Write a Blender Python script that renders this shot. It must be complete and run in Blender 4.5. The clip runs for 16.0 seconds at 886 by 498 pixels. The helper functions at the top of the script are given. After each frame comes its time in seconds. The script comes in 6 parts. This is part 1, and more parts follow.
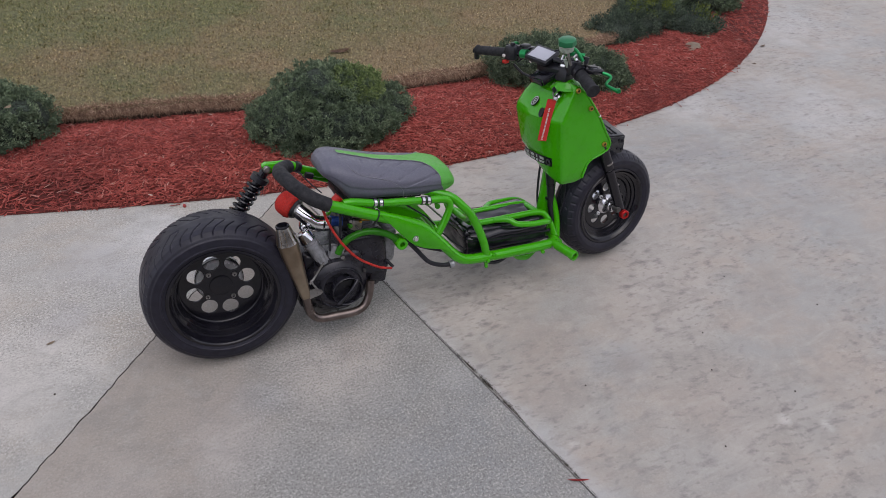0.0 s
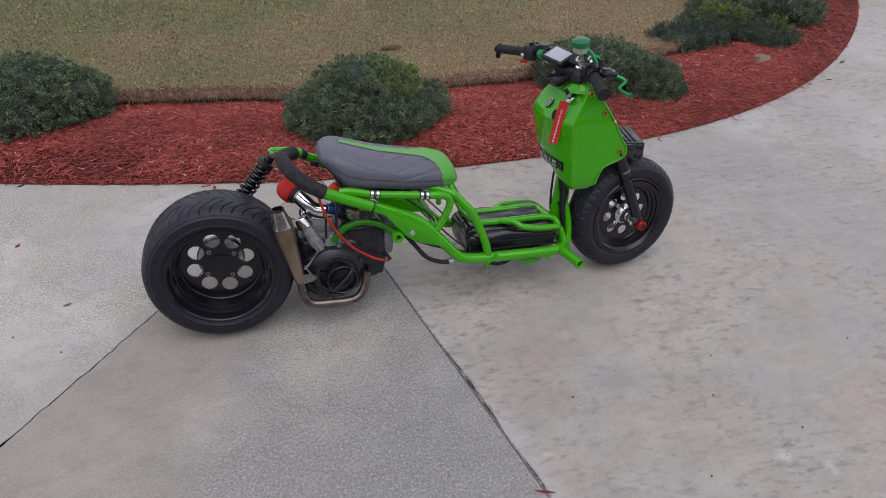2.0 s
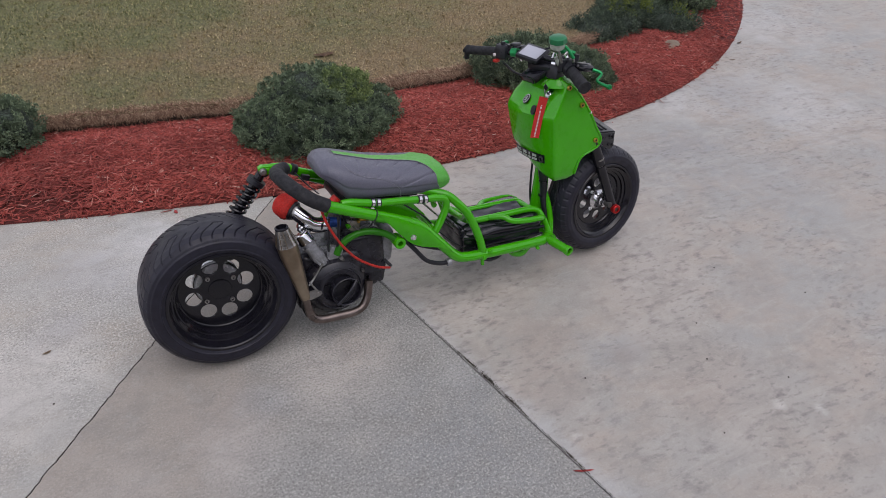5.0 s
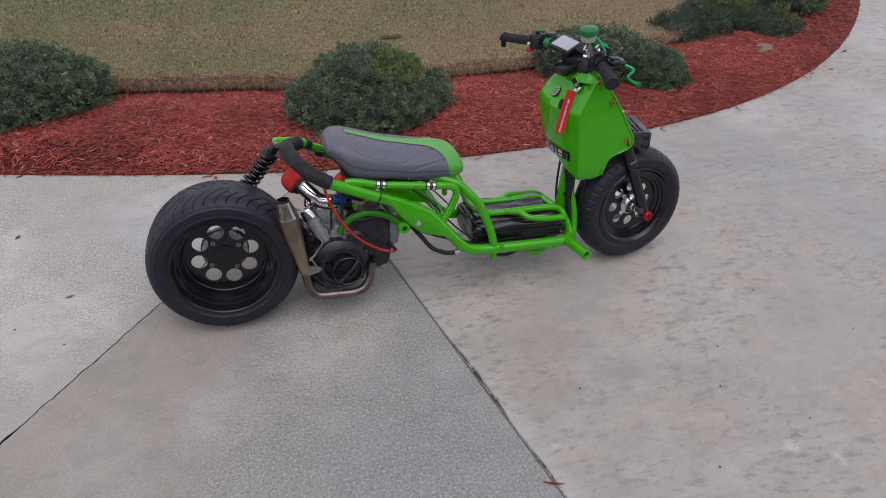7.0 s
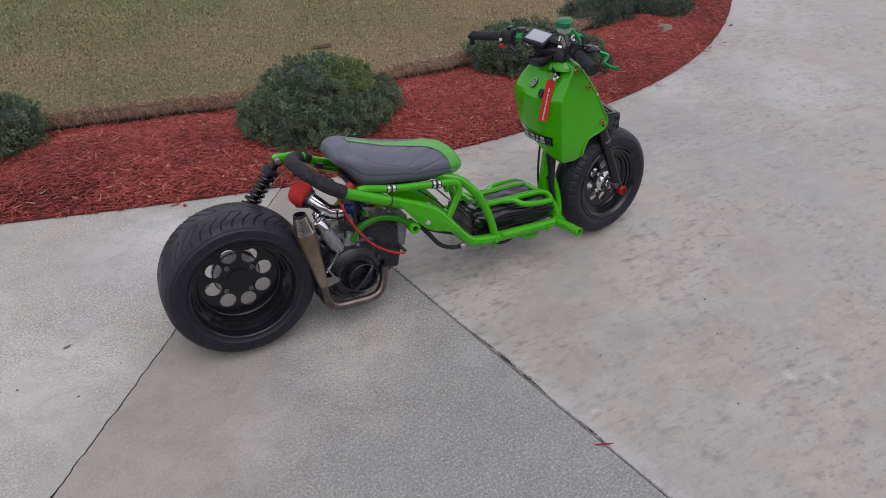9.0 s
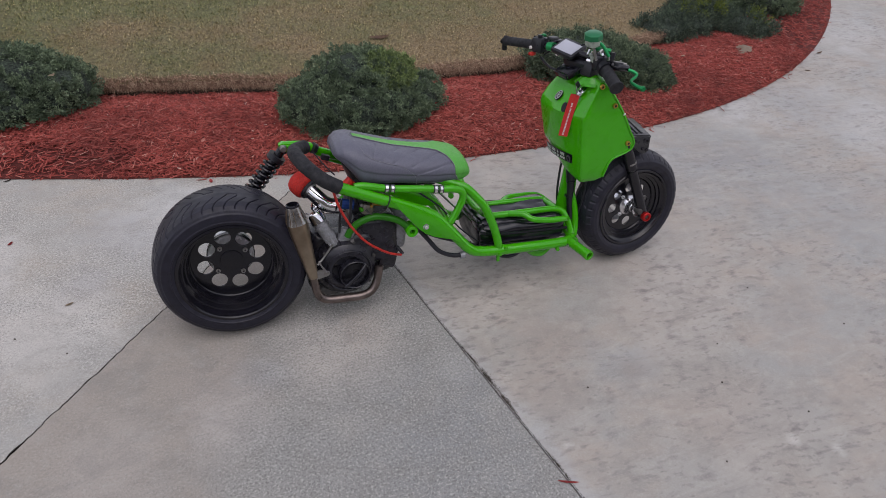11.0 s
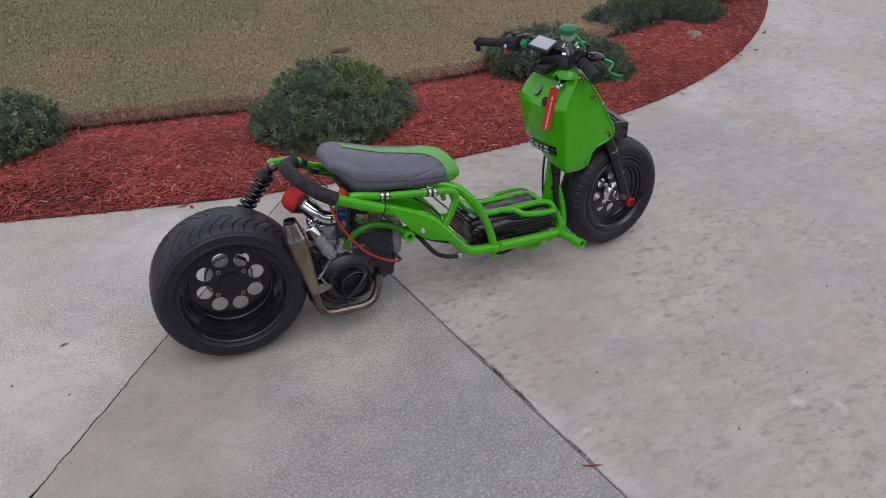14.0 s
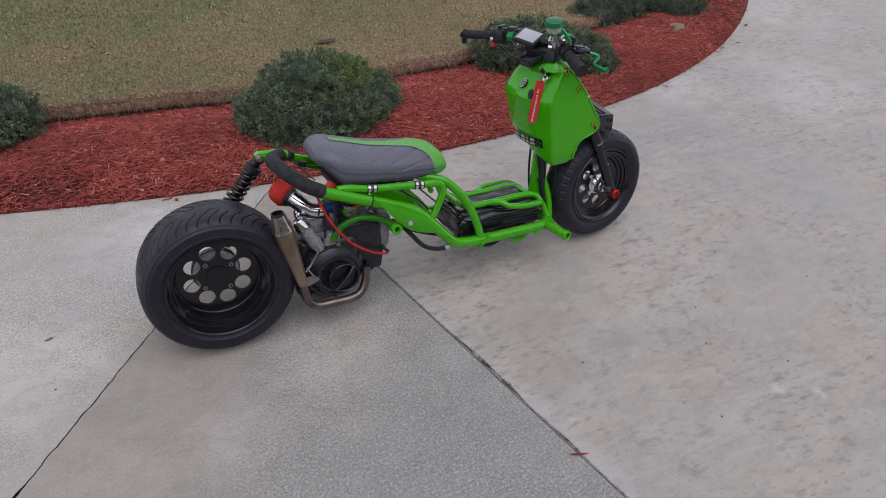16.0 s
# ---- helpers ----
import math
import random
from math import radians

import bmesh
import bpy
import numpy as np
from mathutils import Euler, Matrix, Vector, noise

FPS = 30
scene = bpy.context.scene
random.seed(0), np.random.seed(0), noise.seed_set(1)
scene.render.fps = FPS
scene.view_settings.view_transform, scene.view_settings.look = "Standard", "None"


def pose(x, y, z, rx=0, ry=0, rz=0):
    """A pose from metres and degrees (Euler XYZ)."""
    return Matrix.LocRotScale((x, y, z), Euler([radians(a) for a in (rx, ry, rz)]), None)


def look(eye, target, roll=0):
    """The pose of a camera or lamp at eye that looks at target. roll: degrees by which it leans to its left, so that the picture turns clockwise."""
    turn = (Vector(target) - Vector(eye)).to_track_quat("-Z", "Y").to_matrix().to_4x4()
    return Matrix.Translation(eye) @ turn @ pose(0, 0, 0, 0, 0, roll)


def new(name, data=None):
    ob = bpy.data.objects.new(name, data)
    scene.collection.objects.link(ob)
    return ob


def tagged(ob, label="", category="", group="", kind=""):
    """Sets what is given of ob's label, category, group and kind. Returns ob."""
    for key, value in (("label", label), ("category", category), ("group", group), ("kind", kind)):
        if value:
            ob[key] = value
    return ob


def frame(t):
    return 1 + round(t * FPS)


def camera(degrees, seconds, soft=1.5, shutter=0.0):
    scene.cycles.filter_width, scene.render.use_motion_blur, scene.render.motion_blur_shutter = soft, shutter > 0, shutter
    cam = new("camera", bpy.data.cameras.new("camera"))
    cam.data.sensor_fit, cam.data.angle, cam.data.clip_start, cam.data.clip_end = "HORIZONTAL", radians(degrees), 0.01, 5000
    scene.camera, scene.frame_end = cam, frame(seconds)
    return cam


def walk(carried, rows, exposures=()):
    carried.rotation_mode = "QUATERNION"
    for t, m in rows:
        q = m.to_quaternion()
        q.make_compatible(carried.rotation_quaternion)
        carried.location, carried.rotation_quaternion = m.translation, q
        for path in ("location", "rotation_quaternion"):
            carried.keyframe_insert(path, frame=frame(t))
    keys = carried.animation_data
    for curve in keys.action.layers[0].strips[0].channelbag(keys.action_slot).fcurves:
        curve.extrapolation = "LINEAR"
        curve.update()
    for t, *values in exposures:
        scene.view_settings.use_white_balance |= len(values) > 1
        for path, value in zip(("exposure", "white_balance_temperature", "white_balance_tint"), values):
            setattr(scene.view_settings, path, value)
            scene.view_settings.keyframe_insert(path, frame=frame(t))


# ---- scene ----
cam = camera(68.0, 16.0, soft=0.85)
PATH = [
    (0, (-0.085, -1.765, 1.741), (0.61, -0.361, 0.498), 4.88),
    (0.5, (0.054, -1.813, 1.738), (0.607, -0.346, 0.496), 3.92),
    (1, (0.144, -1.849, 1.715), (0.635, -0.356, 0.48), 4.15),
    (1.5, (0.187, -1.873, 1.728), (0.681, -0.383, 0.488), 3.55),
    (2, (0.187, -1.868, 1.729), (0.656, -0.376, 0.482), 3.84),
    (2.5, (0.165, -1.862, 1.721), (0.657, -0.377, 0.475), 4.50),
    (3, (0.147, -1.859, 1.728), (0.595, -0.368, 0.473), 3.30),
    (3.5, (0.072, -1.842, 1.723), (0.575, -0.36, 0.478), 3.91),
    (4, (-0.056, -1.797, 1.725), (0.606, -0.365, 0.497), 4.41),
    (4.2, (-0.104, -1.777, 1.723), (0.595, -0.36, 0.496), 3.99),
    (4.7, (-0.165, -1.756, 1.728), (0.602, -0.373, 0.503), 4.40),
    (5.2, (-0.128, -1.771, 1.735), (0.602, -0.379, 0.499), 5.04),
    (5.7, (-0.042, -1.802, 1.741), (0.602, -0.382, 0.488), 5.48),
    (6.3, (0.062, -1.829, 1.736), (0.61, -0.38, 0.47), 5.14),
    (6.5, (0.101, -1.843, 1.729), (0.638, -0.389, 0.465), 5.53),
    (7, (0.156, -1.844, 1.718), (0.634, -0.374, 0.449), 4.11),
    (7.5, (0.083, -1.836, 1.722), (0.605, -0.372, 0.463), 4.21),
    (8, (-0.055, -1.806, 1.722), (0.569, -0.37, 0.477), 3.64),
    (8.5, (-0.175, -1.77, 1.714), (0.541, -0.377, 0.47), 3.42),
    (8.7, (-0.208, -1.77, 1.718), (0.535, -0.391, 0.474), 3.64),
    (9.2, (-0.262, -1.756, 1.721), (0.525, -0.406, 0.473), 3.89),
    (9.7, (-0.228, -1.763, 1.731), (0.54, -0.41, 0.474), 4.46),
    (10.2, (-0.14, -1.78, 1.741), (0.565, -0.403, 0.475), 5.01),
    (10.8, (-0.017, -1.802, 1.74), (0.585, -0.379, 0.47), 5.12),
    (11, (0.031, -1.806, 1.733), (0.595, -0.367, 0.464), 5.66),
    (11.5, (0.119, -1.823, 1.724), (0.592, -0.347, 0.46), 4.86),
    (12, (0.137, -1.826, 1.728), (0.599, -0.344, 0.467), 3.42),
    (12.5, (0.125, -1.827, 1.725), (0.602, -0.346, 0.469), 3.03),
    (13, (0.083, -1.83, 1.73), (0.587, -0.353, 0.479), 3.10),
    (13.5, (-0.017, -1.802, 1.725), (0.562, -0.348, 0.481), 2.82),
    (14, (-0.098, -1.786, 1.719), (0.581, -0.373, 0.476), 2.79),
    (14.5, (-0.171, -1.771, 1.719), (0.566, -0.394, 0.47), 2.58),
    (15, (-0.184, -1.767, 1.722), (0.589, -0.413, 0.468), 3.03),
    (15.5, (-0.158, -1.776, 1.728), (0.628, -0.432, 0.472), 3.88),
    (16, (-0.114, -1.787, 1.728), (0.604, -0.411, 0.468), 3.74),
]
walk(cam, [(t, look(eye, target, roll)) for t, eye, target, roll in PATH], exposures=[(0.0, 0.49, 6500, 17), (7.5, 0.50, 6500, 17), (10.0, 0.46, 6500, 17), (11.5, 0.41, 6500, 17), (12.5, 0.44, 6500, 17), (13.5, 0.48, 6500, 17), (16.0, 0.46, 6500, 17)])

# ---- light: an overcast sky with a weak, very soft sun ----
world = bpy.data.worlds.new("overcast_sky")
scene.world = world
world.use_nodes = True
wn = world.node_tree.nodes
wl = world.node_tree.links
sky = wn.new("ShaderNodeTexSky")
sky.sky_type = "NISHITA"
sky.sun_disc = False
sky.sun_elevation = radians(71)
sky.sun_rotation = radians(182)
grey = wn.new("ShaderNodeHueSaturation")
grey.inputs["Saturation"].default_value = 0.27
wl.new(sky.outputs["Color"], grey.inputs["Color"])
wl.new(grey.outputs["Color"], wn["Background"].inputs["Color"])
wn["Background"].inputs["Strength"].default_value = 0.150
sun = new("sun", bpy.data.lights.new("sun", "SUN"))
sun.data.energy = 0.6
sun.data.angle = radians(60)
sun.data.color = (1.0, 0.97, 0.93)
sun.matrix_world = look((0.7, -2.6, 8.0), (0.8, 0.2, 0.0))


# ---- materials ----
class Mat:
    """A node material with a few short ways to add textures."""

    def __init__(self, name, color=(0.5, 0.5, 0.5), rough=0.6, metal=0.0, coat=0.0):
        self.m = bpy.data.materials.new(name)
        self.m.use_nodes = True
        self.t = self.m.node_tree
        self.b = self.t.nodes["Principled BSDF"]
        self.b.inputs["Base Color"].default_value = (*color, 1)
        self.b.inputs["Roughness"].default_value = rough
        self.b.inputs["Metallic"].default_value = metal
        self.b.inputs["Coat Weight"].default_value = coat
        self.b.inputs["Coat Roughness"].default_value = 0.06
        self.coord = None

    def node(self, kind, **values):
        n = self.t.nodes.new(kind)
        for key, value in values.items():
            n.inputs[key.replace("_", " ")].default_value = value
        return n

    def link(self, a, b):
        self.t.links.new(a, b)

    def at(self, scale=(1, 1, 1)):
        if self.coord is None:
            self.coord = self.node("ShaderNodeTexCoord")
        mp = self.node("ShaderNodeMapping", Scale=scale)
        self.link(self.coord.outputs["Object"], mp.inputs["Vector"])
        return mp.outputs["Vector"]

    def noise(self, scale, detail=4.0, rough=0.6, stretch=(1, 1, 1), distort=0.0):
        n = self.node("ShaderNodeTexNoise", Scale=scale, Detail=detail, Roughness=rough, Distortion=distort)
        self.link(self.at(stretch), n.inputs["Vector"])
        return n.outputs["Fac"]

    def voronoi(self, scale, feature="F1", out="Distance"):
        n = self.node("ShaderNodeTexVoronoi", Scale=scale)
        n.feature = feature
        self.link(self.at(), n.inputs["Vector"])
        return n.outputs[out]

    def ramp(self, fac, stops):
        n = self.node("ShaderNodeValToRGB")
        e = n.color_ramp.elements
        while len(e) < len(stops):
            e.new(0.5)
        for el, (pos, col) in zip(e, stops):
            el.position = pos
            el.color = (*col, 1) if len(col) == 3 else col
        self.link(fac, n.inputs["Fac"])
        return n.outputs["Color"]

    def mask(self, fac, lo, hi):
        n = self.node("ShaderNodeMapRange", From_Min=lo, From_Max=hi)
        self.link(fac, n.inputs["Value"])
        return n.outputs["Result"]

    def span(self, fac, lo, hi, a=0.3, b=0.7):
        n = self.node("ShaderNodeMapRange", From_Min=a, From_Max=b, To_Min=lo, To_Max=hi)
        self.link(fac, n.inputs["Value"])
        return n.outputs["Result"]

    def math(self, op, a, b):
        n = self.node("ShaderNodeMath")
        n.operation = op
        for socket, v in zip(n.inputs, (a, b)):
            if isinstance(v, (int, float)):
                socket.default_value = v
            else:
                self.link(v, socket)
        return n.outputs[0]

    def mix(self, fac, a, b, blend="MIX"):
        n = self.node("ShaderNodeMix")
        n.data_type = "RGBA"
        n.blend_type = blend
        for socket, v in ((n.inputs[0], fac), (n.inputs[6], a), (n.inputs[7], b)):
            if isinstance(v, (int, float)):
                socket.default_value = v
            elif isinstance(v, tuple):
                socket.default_value = (*v, 1)
            else:
                self.link(v, socket)
        return n.outputs[2]

    def color(self, c):
        self.link(c, self.b.inputs["Base Color"])
        return self

    def rough(self, r):
        self.link(r, self.b.inputs["Roughness"])
        return self

    def bump(self, height, strength=0.3, distance=0.002):
        n = self.node("ShaderNodeBump", Strength=strength, Distance=distance)
        if self.b.inputs["Normal"].is_linked:
            self.link(self.b.inputs["Normal"].links[0].from_socket, n.inputs["Normal"])
        self.link(height, n.inputs["Height"])
        self.link(n.outputs["Normal"], self.b.inputs["Normal"])
        return self

    def island(self):
        return self.node("ShaderNodeNewGeometry").outputs["Random Per Island"]

    def chance(self):
        return self.node("ShaderNodeObjectInfo").outputs["Random"]


def concrete(name, base, warm, cool, grain, spots=(), gloss=0.35, sheen=0.0, worn=False, stain=None, stain_amount=0.0, edge=None):
    """Weathered concrete: warm and cool clouds, patches of tone or painted light, bared sand grains, leaf stains and
    pits.
    """
    c = Mat(name, base, 0.85)
    scale = lambda k: tuple(min(1.0, v * k) for v in base)
    times = lambda a, b: c.math("MULTIPLY", a, b)
    big = c.noise(0.9, 5, 0.6)
    mid = c.noise(3.4, 6, 0.65, (0.8, 1.25, 1.0))
    cloudy = c.noise(9.0, 6, 0.7, (0.8, 1.2, 1.0), 0.6)
    fine = c.noise(420, 2, 0.6)
    col = c.mix(c.mask(big, 0.38, 0.62), cool, base)
    col = c.mix(times(c.mask(mid, 0.44, 0.62), 0.85), col, warm)
    rough_patch = c.mask(c.noise(2.3, 5, 0.7), 0.40, 0.60)
    if worn:
        xyz = c.node("ShaderNodeSeparateXYZ")
        c.link(c.at(), xyz.inputs[0])
        across = c.math("ADD", xyz.outputs[0], times(xyz.outputs[1], -0.6))
        across = c.math("ADD", across, times(c.math("SUBTRACT", c.noise(3.0, 5, 0.65), 0.5), 0.8))
        side = c.mask(across, 0.02, 0.34)
        col = c.mix(side, warm, c.mix(c.mask(mid, 0.38, 0.62), cool, scale(1.06)))
        rough_patch = c.math("ADD", times(side, 0.85), times(rough_patch, 0.22))
    ragged = c.math("SUBTRACT", c.noise(4.5, 6, 0.7), 0.5)
    for x, y, r, tone, amount in spots:
        far = c.node("ShaderNodeVectorMath")
        far.operation = "DISTANCE"
        c.link(c.at(), far.inputs[0])
        far.inputs[1].default_value = (x, y, 0)
        rim = c.math("ADD", far.outputs["Value"], times(ragged, 2.4 * r))
        col = c.mix(times(c.mask(rim, r, 0.25 * r), amount), col, tone)
    if edge:
        # paler, cleaner margin beside the joint
        (px, py), (nx, ny), width, tone = edge
        xyz = c.node("ShaderNodeSeparateXYZ")
        c.link(c.at(), xyz.inputs[0])
        off = c.math("ADD", times(c.math("SUBTRACT", xyz.outputs[0], px), nx), times(c.math("SUBTRACT", xyz.outputs[1], py), ny))
        off = c.math("ADD", off, times(c.math("SUBTRACT", c.noise(7.0, 5, 0.7), 0.5), 1.5 * width))
        col = c.mix(times(c.mask(off, width, 0.3 * width), 0.75), col, tone)
    col = c.mix(times(c.mask(cloudy, 0.46, 0.64), 0.46), col, scale(0.74))
    col = c.mix(times(c.mask(c.noise(14, 6, 0.75), 0.52, 0.66), 0.32), col, scale(1.28))
    if stain:
        gathered = c.mask(c.noise(1.7, 4, 0.6), 0.40, 0.56)
        blot = c.noise(21, 4, 0.55, (0.62, 1.35, 1.0))
        small = c.noise(42, 3, 0.5, (0.65, 1.3, 1.0))
        mottled = c.span(c.noise(110, 3, 0.7), 0.55, 1.0)
        mark = c.math("MAXIMUM", times(c.mask(blot, 0.54, 0.70), gathered), times(times(c.mask(small, 0.57, 0.70), gathered), 0.8))
        col = c.mix(times(times(mark, mottled), stain_amount), col, stain)
        streak = c.noise(5.5, 6, 0.72, (0.45, 1.7, 1.0), 1.2)
        col = c.mix(times(c.mask(streak, 0.53, 0.68), 0.42), col, scale(0.68))
        col = c.mix(times(c.mask(streak, 0.44, 0.36), 0.28), col, scale(1.22))
    # single grains of sand and stone, dark and light, laid bare where the skin is worn off
    bare = c.math("ADD", times(rough_patch, 0.75), 0.25)
    dark = times(c.mask(c.noise(140, 3, 0.8), 0.49, 0.41), times(bare, grain))
    lite = times(c.mask(c.noise(122, 3, 0.85), 0.53, 0.60), times(bare, grain))
    col = c.mix(dark, col, scale(0.38))
    col = c.mix(lite, col, scale(1.72))
    glint = times(c.mask(c.noise(64, 2, 0.5), 0.74, 0.78), times(bare, min(0.9, grain)))
    col = c.mix(glint, col, scale(1.9))
    col = c.mix(times(c.mask(fine, 0.52, 0.68), 0.14 + 0.22 * grain), col, scale(0.64))
    col = c.mix(times(c.mask(c.noise(58, 3, 0.75), 0.69, 0.75), 0.7), col, scale(0.36))
    c.color(col)
    c.rough(c.span(mid, 0.74 - sheen, 0.95 - sheen))
    c.b.inputs["Specular IOR Level"].default_value = gloss
    c.bump(fine, 0.3, 0.0012).bump(c.noise(150, 3, 0.8), 0.45 * grain, 0.0022).bump(mid, 0.2, 0.004)
    return c.m


CONCRETE_LEFT = concrete("pale_concrete", (0.390, 0.378, 0.348), (0.396, 0.360, 0.312), (0.340, 0.338, 0.320), 0.70,
                         spots=[(-1.3, 0.75, 0.45, (0.36, 0.365, 0.372), 0.68), (-0.75, 0.05, 0.35, (0.49, 0.47, 0.44), 0.81), (-0.25, 0.62, 0.3, (0.53, 0.53, 0.525), 0.81), (-1.2, 0.15, 0.3, (0.53, 0.525, 0.51), 0.68),
                                (-0.45, 0.5, 0.25, (0.37, 0.368, 0.368), 0.61), (-0.95, 0.45, 0.22, (0.55, 0.54, 0.52), 0.68), (-0.55, 0.28, 0.16, (0.36, 0.352, 0.35), 0.54), (-0.52, 0.05, 0.14, (0.55, 0.535, 0.505), 0.61)])
CONCRETE_MID = concrete("gritty_concrete", (0.294, 0.286, 0.267), (0.316, 0.284, 0.249), (0.247, 0.247, 0.237), 0.66, worn=True,
                        spots=[(0.29, -0.27, 0.27, (0.46, 0.425, 0.385), 0.78), (0.54, -0.72, 0.42, (0.235, 0.243, 0.246), 0.85), (-0.12, -0.36, 0.2, (0.35, 0.31, 0.28), 0.45), (-0.45, -0.60, 0.3, (0.38, 0.350, 0.322), 0.5), (0.12, -0.78, 0.34, (0.262, 0.262, 0.252), 0.6),
                               (0.36, -0.21, 0.12, (0.36, 0.30, 0.255), 0.4), (-0.08, -0.49, 0.16, (0.45, 0.425, 0.40), 0.45), (0.03, -0.33, 0.10, (0.33, 0.335, 0.34), 0.5), (0.64, -0.45, 0.10, (0.42, 0.42, 0.415), 0.4)])
# the first four spots, pale and far off, paint in the sky's sheen
CONCRETE_RIGHT = concrete("smooth_stained_concrete", (0.366, 0.342, 0.308), (0.380, 0.331, 0.286), (0.309, 0.310, 0.298), 0.13,
                          spots=[(2.95, 1.15, 0.45, (0.49, 0.49, 0.485), 0.6), (3.7, 0.75, 0.6, (0.48, 0.482, 0.48), 0.55), (4.6, 2.2, 1.0, (0.49, 0.492, 0.49), 0.5), (1.95, 0.72, 0.35, (0.47, 0.46, 0.445), 0.55), (1.02, -0.42, 0.22, (0.29, 0.25, 0.222), 0.6), (0.93, -0.67, 0.14, (0.30, 0.262, 0.235), 0.5),
                                 (1.22, -0.60, 0.16, (0.31, 0.322, 0.33), 0.6), (1.24, -0.61, 0.07, (0.27, 0.215, 0.18), 0.4), (2.3, 0.5, 0.42, (0.275, 0.282, 0.285), 0.6), (2.66, 0.58, 0.28, (0.26, 0.262, 0.262), 0.5), (3.4, 0.98, 0.40, (0.29, 0.295, 0.30), 0.5), (2.8, 0.15, 0.5, (0.295, 0.30, 0.302), 0.45),
                                 # spots at (0.74, 0.12) and (1.20, 0.38) paint light over the scooter's shadow
                                 (1.6, -0.3, 0.4, (0.43, 0.395, 0.362), 0.5), (0.74, 0.12, 0.62, (0.480, 0.434, 0.384), 0.78), (1.20, 0.38, 0.50, (0.455, 0.418, 0.378), 0.6), (1.5, -0.85, 0.3, (0.33, 0.30, 0.275), 0.45), (2.05, -0.52, 0.16, (0.28, 0.265, 0.25), 0.35), (1.62, -1.01, 0.028, (0.60, 0.58, 0.55), 0.5), (1.74, -1.08, 0.03, (0.62, 0.60, 0.57), 0.5), (0.887, -0.832, 0.03, (0.60, 0.58, 0.56), 0.5)],
                          gloss=0.6, sheen=0.22, stain=(0.165, 0.152, 0.146), stain_amount=0.95, edge=((0.80, -0.80), (0.968, 0.254), 0.075, (0.40, 0.40, 0.398)))

_m = Mat("dark_soil", (0.035, 0.026, 0.02), 0.95)
_m.color(_m.mix(_m.noise(30, 5), (0.02, 0.015, 0.012), (0.06, 0.042, 0.03)))
_m.bump(_m.noise(60, 4), 0.8, 0.01)
SOIL = _m.m

_m = Mat("red_mulch_bed", (0.12, 0.02, 0.012), 0.9)
_m.color(_m.mix(_m.noise(55, 5, 0.7, (1, 2.5, 1)), (0.050, 0.011, 0.009), (0.19, 0.031, 0.023)))
_m.bump(_m.noise(70, 5, 0.7, (1, 2.5, 1)), 1.0, 0.012)
MULCH_BED = _m.m
_m = Mat("black_crack_grime", (0.007, 0.006, 0.005), 1.0)
_m.b.inputs["Specular IOR Level"].default_value = 0.05
GRIME = _m.m

_m = Mat("red_dyed_wood_chips", (0.25, 0.03, 0.02), 0.85)
_m.color(_m.mix(_m.math("MULTIPLY", _m.mask(_m.noise(120, 3, 0.6, (1, 1, 1)), 0.35, 0.75), 0.35), _m.mix(_m.math("MULTIPLY", _m.mask(_m.noise(2.2, 5, 0.65), 0.48, 0.64), 0.60),
    _m.ramp(_m.island(), [(0.0, (0.15, 0.024, 0.019)), (0.25, (0.28, 0.046, 0.035)), (0.6, (0.43, 0.080, 0.060)),
                         (0.92, (0.50, 0.125, 0.098)), (0.992, (0.56, 0.22, 0.17)), (1.0, (0.64, 0.50, 0.42))]), (0.155, 0.027, 0.022)), (0.10, 0.018, 0.016)))
_m.bump(_m.noise(300, 3), 0.4, 0.001)
CHIPS = _m.m

def lawn_color(m, straw, green):
    """Straw and green in drifts, with a reddish tinge and dark gaps between the tufts."""
    xyz = m.node("ShaderNodeSeparateXYZ")
    m.link(m.at(), xyz.inputs[0])
    # greener away from the bed and towards its shaded end
    lean = m.math("ADD", m.math("MULTIPLY", xyz.outputs[0], -0.045), m.math("MULTIPLY", m.math("SUBTRACT", xyz.outputs[1], 2.3), 0.06))
    drift = m.mask(m.math("ADD", m.noise(0.9, 6, 0.68), lean), 0.35, 0.57)
    col = m.mix(m.math("MULTIPLY", drift, 0.92), straw, green)
    col = m.mix(m.math("MULTIPLY", m.mask(m.noise(2.6, 5, 0.7), 0.52, 0.66), 0.30), col, (0.31, 0.195, 0.105))
    tuft = m.noise(78, 3, 0.7, (1, 0.62, 1))
    return m.mix(m.math("MULTIPLY", m.mask(tuft, 0.56, 0.40), 0.58), col, (0.052, 0.040, 0.022))


_m = Mat("dormant_turf", (0.17, 0.14, 0.075), 0.95)
_m.color(lawn_color(_m, (0.310, 0.235, 0.132), (0.182, 0.196, 0.086)))
_m.bump(_m.noise(110, 4), 1.0, 0.02)
TURF = _m.m

_m = Mat("grass_blades", (0.2, 0.16, 0.09), 0.85)
_m.color(lawn_color(_m, _m.ramp(_m.island(), [(0.0, (0.145, 0.102, 0.054)), (0.35, (0.310, 0.222, 0.118)), (0.75, (0.53, 0.40, 0.225)), (1.0, (0.80, 0.65, 0.41))]),
                    _m.ramp(_m.island(), [(0.0, (0.080, 0.096, 0.036)), (0.4, (0.188, 0.210, 0.082)), (0.8, (0.36, 0.37, 0.165)), (1.0, (0.70, 0.58, 0.32))])))
_m.b.inputs["Specular IOR Level"].default_value = 0.25
BLADES = _m.m
_m = Mat("dead_thatch", (0.1, 0.06, 0.04), 0.9)
